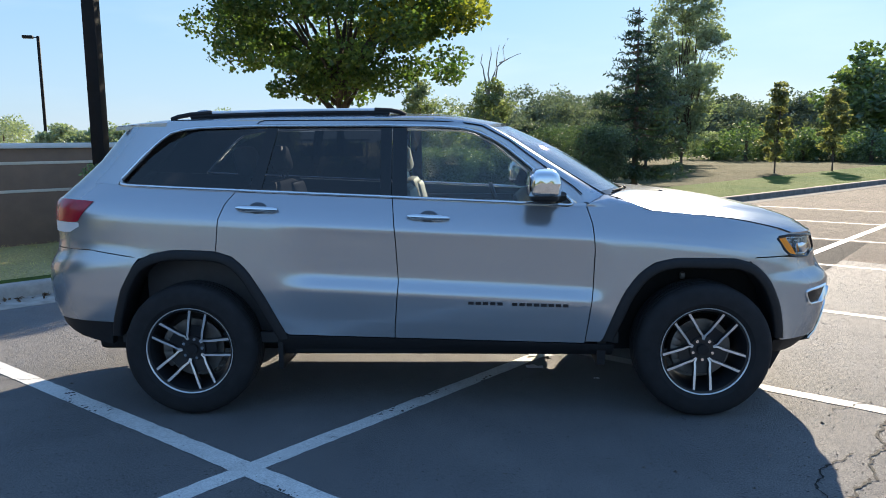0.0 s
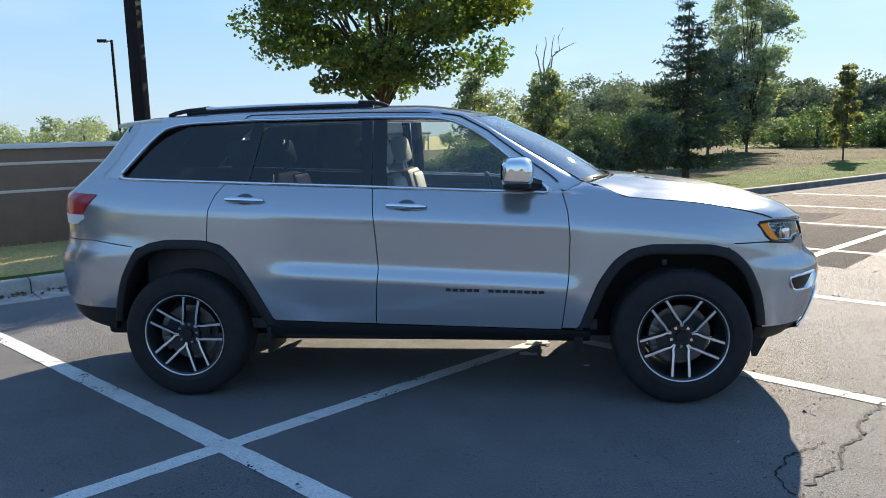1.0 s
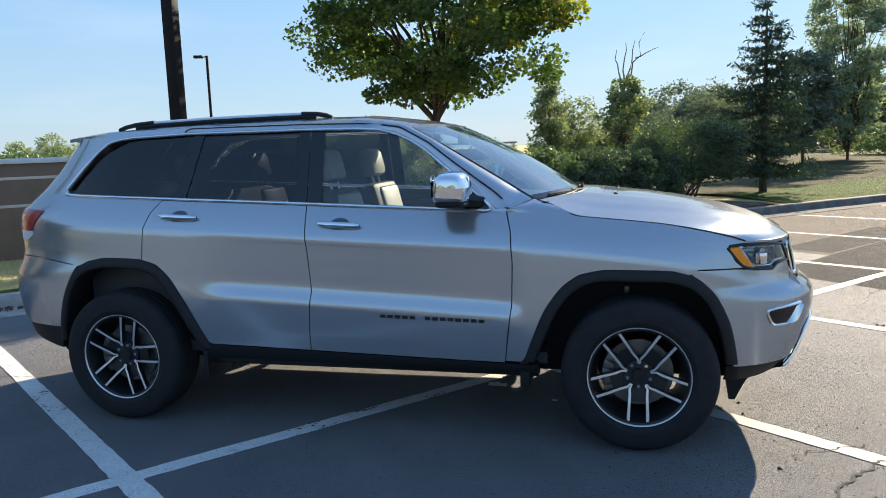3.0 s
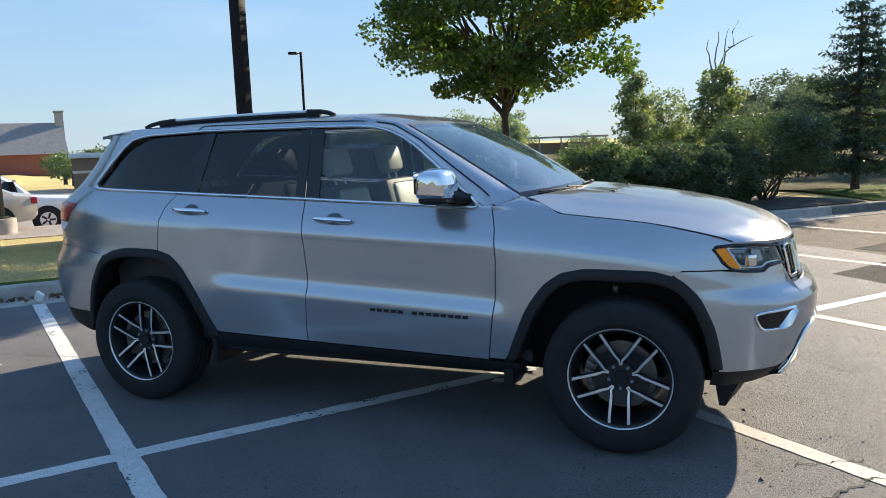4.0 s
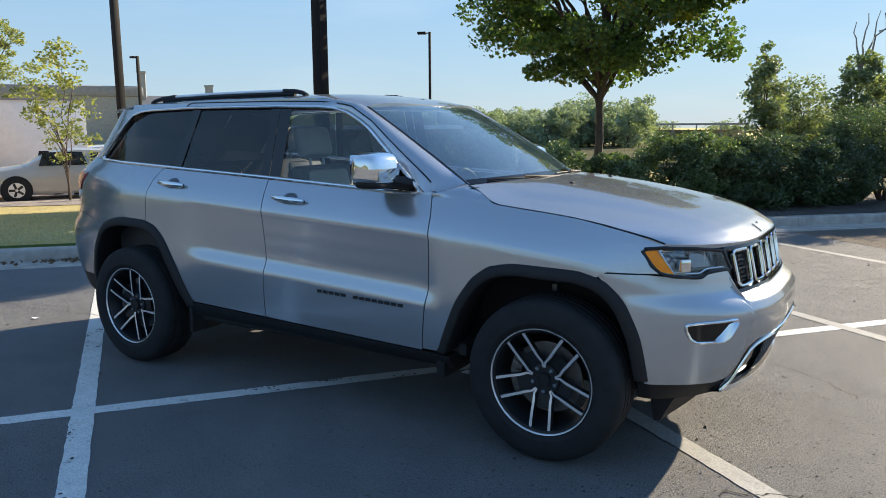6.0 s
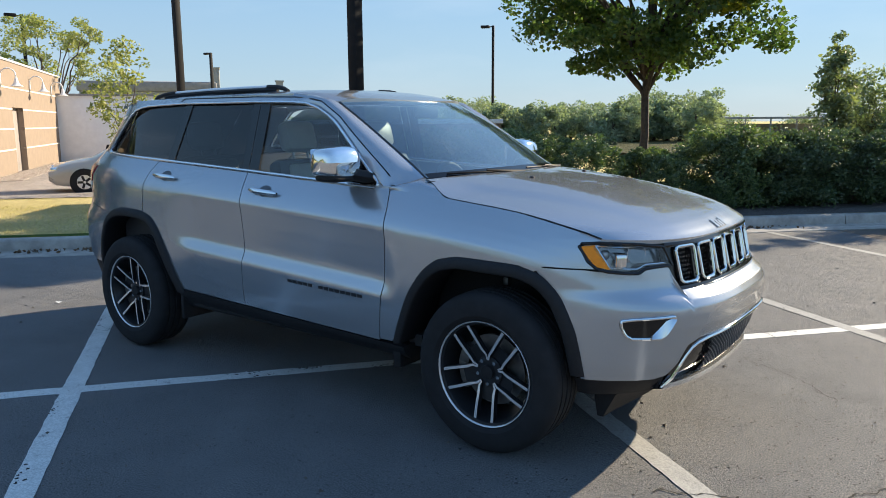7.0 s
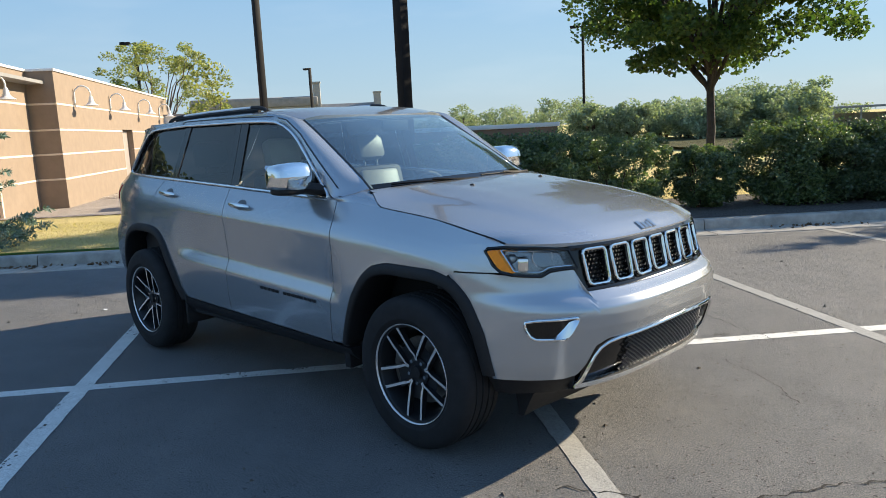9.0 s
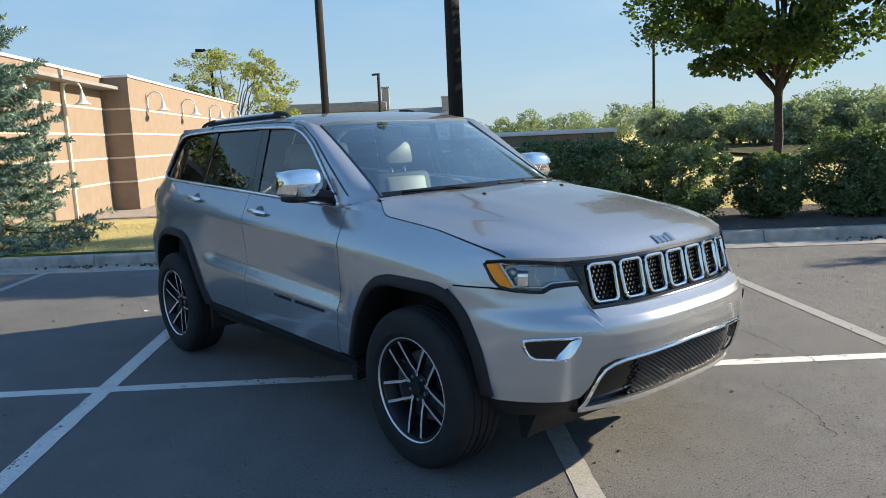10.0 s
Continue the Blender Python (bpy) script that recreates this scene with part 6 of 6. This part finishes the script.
# ---- far left: sheds, cars ----
def far_buildings():
    x, y = polar(3, -4, 60.2, 46)
    t = thing("white_shed", "plain white metal-clad shed", "building", (x, y, -0.4), 60)
    boxed("wall", (-2.6, -2, -0.2), (2.6, 4, 3.4), WHITE_METAL, t, 0.01)
    boxed("roof", (-2.7, -2.1, 3.4), (2.7, 4.1, 3.5), ROOF_GREY, t)
    x, y = polar(3, -4, 50.8, 110)
    t = thing("brick_house", "low red brick building with grey pitched roof and chimneys", "building", (x, y, -0.45), 50.8)
    boxed("wall", (-4.4, -4, -0.2), (4.4, 4, 2.4), BRICK_RED, t)
    bm = bmesh.new()
    vs = [bm.verts.new(p) for p in ((-4.8, -4.6, 2.4), (4.8, -4.6, 2.4), (4.8, 4.6, 2.4), (-4.8, 4.6, 2.4), (-4.6, 0, 6.4), (4.6, 0, 6.4))]
    for q in ((0, 1, 5, 4), (2, 3, 4, 5), (1, 2, 5), (3, 0, 4), (0, 3, 2, 1)):
        bm.faces.new([vs[i] for i in q])
    part("roof", bm, ROOF_GREY, t)
    for cx, top_z in ((-4.3, 9.4), (4.3, 7.7)):
        boxed("chimney", (cx - 0.5, -0.6, 4), (cx + 0.5, 0.6, top_z), GREY_CONC, t, 0.03)
        boxed("chimney_cap", (cx - 0.6, -0.7, top_z), (cx + 0.6, 0.7, top_z + 0.2), GREY_CONC, t)
    x, y = polar(3, -4, 57.6, 114)
    t = thing("grey_hall", "long grey hall with a shallow roof", "building", (x, y, -0.45), 57.6)
    boxed("wall", (-8.5, -5, -0.2), (8.5, 5, 6.2), GREY_CONC, t)
    boxed("roof", (-8.8, -5.3, 6.2), (8.8, 5.3, 7.6), ROOF_GREY, t, 0.3)
    x, y = polar(2.2, -4.3, 13.0, 85)
    t = thing("shelter", "long open shelter with a flat grey roof", "building", (x, y, -0.3), 10)
    boxed("roof", (-6.2, -2.5, 2.0), (6.2, 2.5, 2.2), ROOF_GREY, t, 0.02)
    boxed("wall", (-5.0, 2.0, -0.3), (5.6, 2.3, 1.5), GREY_CONC, t)
    for i in range(6):
        boxed("post", (-6.0 + i * 2.36, -2.3, -0.3), (-5.85 + i * 2.36, -2.15, 2.0), GREY_CONC, t)


far_buildings()


def side_road():
    ds = [10, 12, 14.8, 17, 19, 22, 30, 52]
    aa = [-24 + 2 * i for i in range(14)]
    verts = [kerb_pt(a, d, ground_z(d, a) + 0.015) for d in ds for a in aa]
    n = len(aa)
    faces = [(i * n + j, i * n + j + 1, (i + 1) * n + j + 1, (i + 1) * n + j) for i in range(len(ds) - 1) for j in range(n - 1)]
    tagged(link("side_lot", verts, faces, ROAD_GREY, smooth=False), "pale grey asphalt drive with parked cars", "road", kind="structure")


side_road()


def far_car(name, label, place, heading, body_mat, profile, glass_z, length, wide=1.78, wheel_r=0.33):
    """A parked car seen from afar: rounded body from its side profile, glass band, wheels, lamps."""
    t = thing(name, label, "car", place, heading)
    g = []
    for x, lo, mid, hi, tuck in profile:
        w = wide / 2 * (1 - 0.10 * abs(2 * x / length) ** 4)
        g.append([(x, -w * 0.92, lo), (x, -w, lo + 0.12), (x, -w, mid - 0.12), (x, -w * 0.95, mid), (x, -w * tuck, hi - 0.05), (x, -w * tuck * 0.75, hi), (x, w * tuck * 0.75, hi), (x, w * tuck, hi - 0.05), (x, w * 0.95, mid), (x, w, mid - 0.12), (x, w, lo + 0.12), (x, w * 0.92, lo)])
    v, f = grid_mesh(g)
    n = len(g[0])
    f += [tuple(range(n)), tuple((len(g) - 1) * n + k for k in range(n))[::-1]]
    link("body", v, f, body_mat, t)
    for sg in (-1, 1):
        for gx0, gx1, z0, z1 in glass_z:
            w = wide / 2
            quad = [(gx0, sg * w * 0.955, z0), (gx1, sg * w * 0.955, z0), (gx1 - 0.12 * (1 if gx1 > 0 else 0.3), sg * w * 0.845, z1), (gx0 + 0.12, sg * w * 0.845, z1)]
            bm = bmesh.new()
            vs = [bm.verts.new(p) for p in quad] + [bm.verts.new((p[0], p[1] * 0.97, p[2])) for p in quad]
            for q in ((0, 1, 2, 3), (0, 4, 5, 1), (1, 5, 6, 2), (2, 6, 7, 3), (3, 7, 4, 0)):
                bm.faces.new([vs[i] for i in q])
            part("side_window", bm, GLOSS_BLACK, t)
        for wx in (-length * 0.29, length * 0.31):
            wh = new("wheel")
            wh.parent = t
            wh.location = (wx, sg * (wide / 2 - 0.10), wheel_r)
            bm = bmesh.new()
            cyl(bm, (0, -0.11, 0), (0, 0.11, 0), wheel_r, seg=28)
            part("tyre", bm, RUBBER, wh)
            bm = bmesh.new()
            cyl(bm, (0, sg * 0.09, 0), (0, sg * 0.118, 0), wheel_r * 0.66, wheel_r * 0.6, seg=24)
            part("rim", bm, SATIN, wh)
            for k in range(5):
                a = 2 * math.pi * k / 5
                bm = bmesh.new()
                box(bm, (0.10 * wheel_r, -0.004, -0.032), (0.56 * wheel_r, 0.004, 0.032), 0, Matrix.Translation((0, sg * 0.121, 0)) @ Matrix.Rotation(a, 4, "Y"))
                part("rim_slot", bm, DARK_INSIDE, wh)
            bm = bmesh.new()
            cyl(bm, (wx, sg * (wide / 2 - 0.25), wheel_r), (wx, sg * (wide / 2 + 0.008), wheel_r), wheel_r * 1.17, seg=28)
            part("wheel_arch", bm, DARK_INSIDE, t)
    for sg in (-1, 1):
        boxed("tail_lamp", (-length / 2 - 0.01, sg * 0.62 - 0.18, 0.72), (-length / 2 + 0.16, sg * 0.62 + 0.22, 0.90), RED_LENS, t, 0.03)
        boxed("headlight", (length / 2 - 0.22, sg * 0.60 - 0.18, 0.62), (length / 2 - 0.02, sg * 0.60 + 0.2, 0.76), REFLECTOR, t, 0.03)
    boxed("bumper_slot", (length / 2 - 0.05, -0.5, 0.34), (length / 2 + 0.01, 0.5, 0.50), BLACK_PLASTIC, t, 0.02)
    return t


SEDAN = [(-2.3, .42, .80, .84, .90), (-2.2, .30, .92, .98, .88), (-1.75, .24, .96, 1.06, .86), (-1.25, .22, .96, 1.30, .82), (-.8, .20, .95, 1.40, .80), (-.2, .20, .94, 1.43, .80), (.3, .20, .93, 1.40, .80), (.75, .20, .92, 1.22, .82), (1.15, .20, .91, 1.0, .88), (1.7, .22, .84, .92, .9), (2.15, .26, .72, .80, .9), (2.32, .40, .62, .66, .86)]
PICKUP = [(-2.8, .55, 1.0, 1.04, .95), (-2.75, .45, 1.05, 1.10, .95), (-.95, .42, 1.06, 1.12, .95), (-.9, .40, 1.08, 1.80, .84), (-.4, .40, 1.08, 1.86, .83), (.5, .40, 1.08, 1.84, .83), (.9, .40, 1.08, 1.60, .84), (1.3, .40, 1.08, 1.18, .92), (2.2, .42, 1.04, 1.12, .93), (2.7, .45, 1.0, 1.06, .92), (2.8, .5, .9, .95, .9)]
far_car("sedan", "pale champagne sedan parked on the drive", (-17.5, 8.8, -0.42), math.degrees(math.atan2(-.89, -.46)), BEIGE_PAINT, SEDAN, [(-1.5, -.42, .98, 1.30), (-.36, .85, .97, 1.33)], 4.6)
far_car("pickup_truck", "white pickup truck parked behind a sedan", (-20.4, 12.5, -0.84), math.degrees(math.atan2(.76, .65)), WHITE_PAINT, PICKUP, [(-.8, 0.05, 1.14, 1.68), (.1, 1.0, 1.14, 1.66)], 5.6, 1.95, 0.39)


# ---- lot surface: repairs, cracks, litter; beds along the kerb ----
def patch_sheet(name, pts, mat, label, z):
    return sheet(name, [[Vector((x, y, z)) for x, y in pts]], mat, label, "asphalt repair")


def grid_pt(p, q):
    c = CROSS + LA * p + LB * q
    return c.x, c.y


patch_sheet("asphalt_patch", [grid_pt(-0.75, 7.2), grid_pt(0.75, 6.9), grid_pt(0.6, 10.6), grid_pt(-0.9, 10.5)], SEALED, "dark asphalt repair along a painted line", 0.0019)
patch_sheet("asphalt_patch", [grid_pt(-1.6, 9.0), grid_pt(-0.9, 9.0), grid_pt(-0.95, 12.4), grid_pt(-1.7, 12.2)], SEALED, "dark asphalt repair strip", 0.0019)


def crack(p, q, seed, wide=0.005, kinks=40):
    """A ragged crack: a thin dark groove with chipped edges."""
    rng = random.Random(seed)
    p, q = Vector((*p, 0)), Vector((*q, 0))
    d = (q - p).normalized()
    s = Vector((-d.y, d.x, 0))
    verts = []
    off = 0.0
    for i in range(kinks + 1):
        off += rng.uniform(-0.016, 0.016)
        off *= 0.85
        c = p.lerp(q, i / kinks) + s * off * min(1, i, kinks - i)
        w = wide * rng.uniform(0.3, 1.5)
        verts += [c + s * w + Vector((0, 0, 0.0044)), c - s * w * rng.uniform(0.5, 1) + Vector((0, 0, 0.0044))]
    faces = [(2 * i, 2 * i + 1, 2 * i + 3, 2 * i + 2) for i in range(kinks)]
    return verts, faces


def cracks():
    runs = [
        (0.0075, ((2.75, -0.62), (2.57, -0.85), (2.29, -1.19), (2.24, -1.36), (2.11, -1.49), (1.97, -1.71), (1.79, -1.88))),
        (0.0055, ((2.05, -1.42), (1.93, -1.50), (1.73, -1.73), (1.70, -1.85), (1.75, -2.10))),
        (0.0060, ((2.24, -0.83), (2.31, -0.78), (2.54, -0.66))),
        (0.0032, ((1.35, 2.28), (1.76, 2.05), (2.13, 1.84))),
        (0.0030, ((2.06, 1.25), (2.32, 1.08), (2.68, 0.76))),
        (0.0050, ((2.85, -0.48), (2.99, -0.30), (3.12, -0.08), (3.28, 0.12))),
        (0.0030, ((-2.6, -0.25), (-3.5, -0.42), (-4.4, -0.5))),
    ]
    for n, (wide, way) in enumerate(runs):
        bits = []
        for k, (p, q) in enumerate(zip(way, way[1:])):
            bits.append(crack(p, q, 10 * n + k, wide, max(4, int(math.dist(p, q) / 0.018))))
        v, f = join(*bits)
        tagged(link("crack", v, f, CRACK, smooth=False), "ragged dark crack in the asphalt", "crack", group="asphalt cracks", kind="structure")


cracks()


def grit():
    """Loose stones and chipped bits scattered over the near lot."""
    rng = np.random.default_rng(31)
    n = 5200
    x = rng.uniform(-5.5, 6.5, n)
    y = rng.uniform(-4.2, 6.0, n)
    s = rng.uniform(0.003, 0.008, n) * (1 + 1.2 * (rng.uniform(size=n) > 0.95))
    base = np.array([(1, 0, 0), (-0.5, 0.87, 0), (-0.5, -0.87, 0), (0, 0, 0.9)])
    verts, faces = [], []
    for i in range(n):
        a = rng.uniform(0, 6.28)
        c, sn = math.cos(a), math.sin(a)
        o = len(verts)
        for bx_, by_, bz_ in base:
            u, w = bx_ * rng.uniform(0.6, 1.3), by_ * rng.uniform(0.6, 1.3)
            verts.append((x[i] + s[i] * (c * u - sn * w), y[i] + s[i] * (sn * u + c * w), 0.001 + s[i] * bz_ * 0.8))
        faces += [(o, o + 1, o + 3), (o + 1, o + 2, o + 3), (o + 2, o, o + 3)]
    ob = raw("grit", verts, faces, plain("grit_stone", (0.10, 0.085, 0.07), 0.9, 0, 0.5, 40), None)
    tagged(ob, "loose dark grit and stone chips on asphalt", "grit", kind="stuff")


grit()


def pits():
    """Dark worn pits in the old asphalt."""
    rng = np.random.default_rng(33)
    verts, faces = [], []
    for i in range(5200):
        x, y = rng.uniform(1.7, 6.5), rng.uniform(-3.2, 5.5)
        if rng.uniform() < 0.15:
            x, y = rng.uniform(-5, 2), rng.uniform(-4, 5)
        r = rng.uniform(0.003, 0.010)
        k = 6
        o = len(verts)
        el = rng.uniform(0.25, 0.6)
        a0 = rng.uniform(0, 6.28)
        for j in range(k):
            a = 2 * math.pi * j / k
            u, w = r * math.cos(a) * rng.uniform(0.7, 1.3), r * el * math.sin(a) * rng.uniform(0.7, 1.3)
            verts.append((x + u * math.cos(a0) - w * math.sin(a0), y + u * math.sin(a0) + w * math.cos(a0), 0.0022))
        faces.append(tuple(range(o, o + k)))
    ob = raw("worn_pits", verts, faces, CRACK, None)
    tagged(ob, "small dark pits where asphalt has worn out", "pits", kind="stuff")


pits()


def litter():
    for i, (x, y, sc) in enumerate(((0.66, 0.30, 0.10), (0.60, -0.02, 0.07), (-3.15, -0.62, 0.03), (0.98, -0.25, 0.02), (-0.35, -0.85, 0.012), (-0.62, -1.2, 0.012))):
        rng = random.Random(60 + i)
        bm = bmesh.new()
        g = [[bm.verts.new((x + sc * (u - 1.5) * 0.6 + rng.uniform(-.2, .2) * sc, y + sc * (w - 1.5) * 0.35 + rng.uniform(-.15, .15) * sc, 0.006 + rng.uniform(0, .22) * sc)) for w in range(4)] for u in range(4)]
        for u in range(3):
            for w in range(3):
                bm.faces.new((g[u][w], g[u + 1][w], g[u + 1][w + 1], g[u][w + 1]))
        ob = part("litter", bm, WHITE_METAL, None)
        tagged(ob, "small crumpled scrap of white paper on asphalt", "litter", group="paper scraps")
    p = kerb_pt(1.2, -0.25, 0.01)
    bm = bmesh.new()
    box(bm, (-0.05, -0.02, 0), (0.05, 0.02, 0.10), 0.01, Matrix.Translation(p) @ Matrix.Rotation(0.5, 4, "Y"))
    tagged(part("litter", bm, WHITE_METAL, None), "crumpled white wrapper against the kerb", "litter", group="paper scraps")


litter()


def beds():
    rows = [(-30 + 1.5 * i) for i in range(24)]
    verts = [kerb_pt(a, d + 0.06 * noise.noise(Vector((a, d, 0))), ground_z(d, a) + 0.018) for d in (0.18, 0.26, 0.34, 0.42) for a in rows]
    n = len(rows)
    faces = [(i * n + j, i * n + j + 1, (i + 1) * n + j + 1, (i + 1) * n + j) for i in range(3) for j in range(n - 1)]
    tagged(link("lawn_edge", verts, faces, LAWN, smooth=False), "green strip of watered grass along the kerb", "lawn", kind="structure")
    rows = [4.0 + 0.6 * i for i in range(20)]
    ds = (0.18, 0.6, 1.0, 2.0, 3.0)
    verts = [kerb_pt(a, d, ground_z(d, a) + 0.022) for d in ds for a in rows]
    n = len(rows)
    faces = [(i * n + j, i * n + j + 1, (i + 1) * n + j + 1, (i + 1) * n + j) for i in range(len(ds) - 1) for j in range(n - 1)]
    tagged(link("mulch_bed", verts, faces, MULCH, smooth=False), "dark bark mulch bed under the hedge", "mulch", kind="structure")
    # grass blades on the near bank
    rng = np.random.default_rng(77)
    k = 16000
    a = rng.uniform(-9, 16, k)
    d = rng.uniform(0.16, 1.0, k) ** 1.5 * 6
    keep = ~((a > 4) & (d < 3.0))
    a, d = a[keep], d[keep]
    pts = np.array([kerb_pt(x, y, ground_z(y, x) + 0.01) for x, y in zip(a, d)])
    m = len(pts)
    h = rng.uniform(0.015, 0.045, (m, 1))
    ang = rng.uniform(0, 6.28, m)
    sx = np.stack([np.cos(ang), np.sin(ang), np.zeros(m)], 1) * 0.006
    tip = pts + np.stack([rng.normal(0, .02, m), rng.normal(0, .02, m), h[:, 0]], 1)
    verts = np.stack([pts - sx, pts + sx, tip], 1).reshape(-1, 3)
    ob = raw("grass_blades", verts, [(3 * i, 3 * i + 1, 3 * i + 2) for i in range(m)], leaf_mat("grass_blade", (0.42, 0.36, 0.15), (0.66, 0.56, 0.27), 0.4), None)
    tagged(ob, "short dry and green grass blades on the bank", "grass", kind="stuff")
    # lawn and field beyond the far kerb
    quads = [[kerb_pt(15.5, 0.16 + bend(15.5), 0.152), kerb_pt(46, 0.16 + bend(46), 0.16), kerb_pt(46, 3.0, 0.19), kerb_pt(16.5, 2.4, 0.19)], [kerb_pt(46, 0.16 + bend(46), 0.16), kerb_pt(120, 0.16 + bend(46), 0.16), kerb_pt(120, 4, 0.19), kerb_pt(46, 3.0, 0.19)]]
    sheet("far_lawn", quads, LAWN, "bright green mown lawn behind the kerb", "lawn")


beds()
sheet("far_field", [[kerb_pt(16.5, 2.4, 0.186), kerb_pt(46, 3.0, 0.186), kerb_pt(160, 5.0, 0.186), kerb_pt(160, 60, 0.16), kerb_pt(17, 45, 0.16)]], FIELD, "dry olive field beyond the lawn", "field")


def gutter_debris():
    """Dead leaves and soil washed against the kerb."""
    rng = np.random.default_rng(91)
    k = 400
    spots = np.array([rng.choice([-1.2, 0.2, 0.9, 1.3, 1.7, 3.0, 9.4]) + rng.normal(0, 0.35) for _ in range(k)])
    ds = -0.02 - np.abs(rng.normal(0, 0.10, k))
    pts = np.array([kerb_pt(a, d, 0.022) for a, d in zip(spots, ds)])
    v, f = leaves(pts, 0.02, k, 0.035, rng, flat=0.35, long=1.6)
    ob = raw("gutter_leaves", v, f, plain("dead_leaf", (0.13, 0.085, 0.05), 0.9, 0, 0.5, 30), None)
    tagged(ob, "brown dead leaves washed into the gutter", "leaf litter", kind="stuff")


gutter_debris()


def line_wear():
    """Chips where the paint of the stall lines has broken away."""
    rng = np.random.default_rng(95)
    verts, faces = [], []
    for way, side_v, reach in ((LINE_B, LA, (-3.0, 5.0)), (LINE_A, LB, (-4.5, 5.0))):
        for c in range(16):
            at = rng.uniform(*reach)
            edge = rng.choice([-1, 1]) * 0.042
            for i in range(rng.integers(6, 22)):
                p = HUB + way * (at + rng.normal(0, 0.05)) + side_v * (edge + rng.normal(0, 0.016))
                if abs((p - HUB - way * at).dot(side_v)) > 0.056:
                    continue
                r = rng.uniform(0.003, 0.012)
                o = len(verts)
                for j in range(6):
                    a = 2 * math.pi * j / 6
                    q = r * rng.uniform(0.5, 1.3)
                    verts.append((p.x + q * math.cos(a), p.y + q * math.sin(a), 0.0042))
                faces.append(tuple(range(o, o + 6)))
    ob = raw("paint_chips", verts, faces, SEALED, None)
    tagged(ob, "chipped spots in the painted stall lines", "paint chips", kind="stuff")


line_wear()


def pebbles():
    """A pebble bed along the foot of the tan building."""
    rng = np.random.default_rng(41)
    n = 2600
    m = TAN.matrix_world
    oct_v = np.array([(1, 0, 0), (-1, 0, 0), (0, 1, 0), (0, -1, 0), (0, 0, 1), (0, 0, -1)], float)
    oct_f = [(0, 2, 4), (2, 1, 4), (1, 3, 4), (3, 0, 4)]
    verts, faces = [], []
    for i in range(n):
        x = rng.uniform(3.6, 16)
        y = rng.uniform(0.02, 1.1) if x < TAN_L else rng.uniform(-0.8, 0.9)
        p = m @ Vector((x, y, 0))
        dd = (p - Vector((KX, KY, 0))).dot(BACK)
        z = ground_z(dd, (p - Vector((KX, KY, 0))).dot(ALONG)) + 0.03
        r = rng.uniform(0.03, 0.075)
        o = len(verts)
        for q in oct_v * rng.uniform(0.7, 1.2, (6, 3)):
            verts.append((p.x + q[0] * r, p.y + q[1] * r, z + q[2] * r * 0.7))
        faces += [tuple(k + o for k in f) for f in oct_f]
    ob = raw("pebble_bed", verts, faces, plain("river_pebble", (0.42, 0.36, 0.30), 0.8, 0, 0.4, 9), None)
    tagged(ob, "pale river pebbles along the building's foot", "pebbles", kind="stuff")


pebbles()
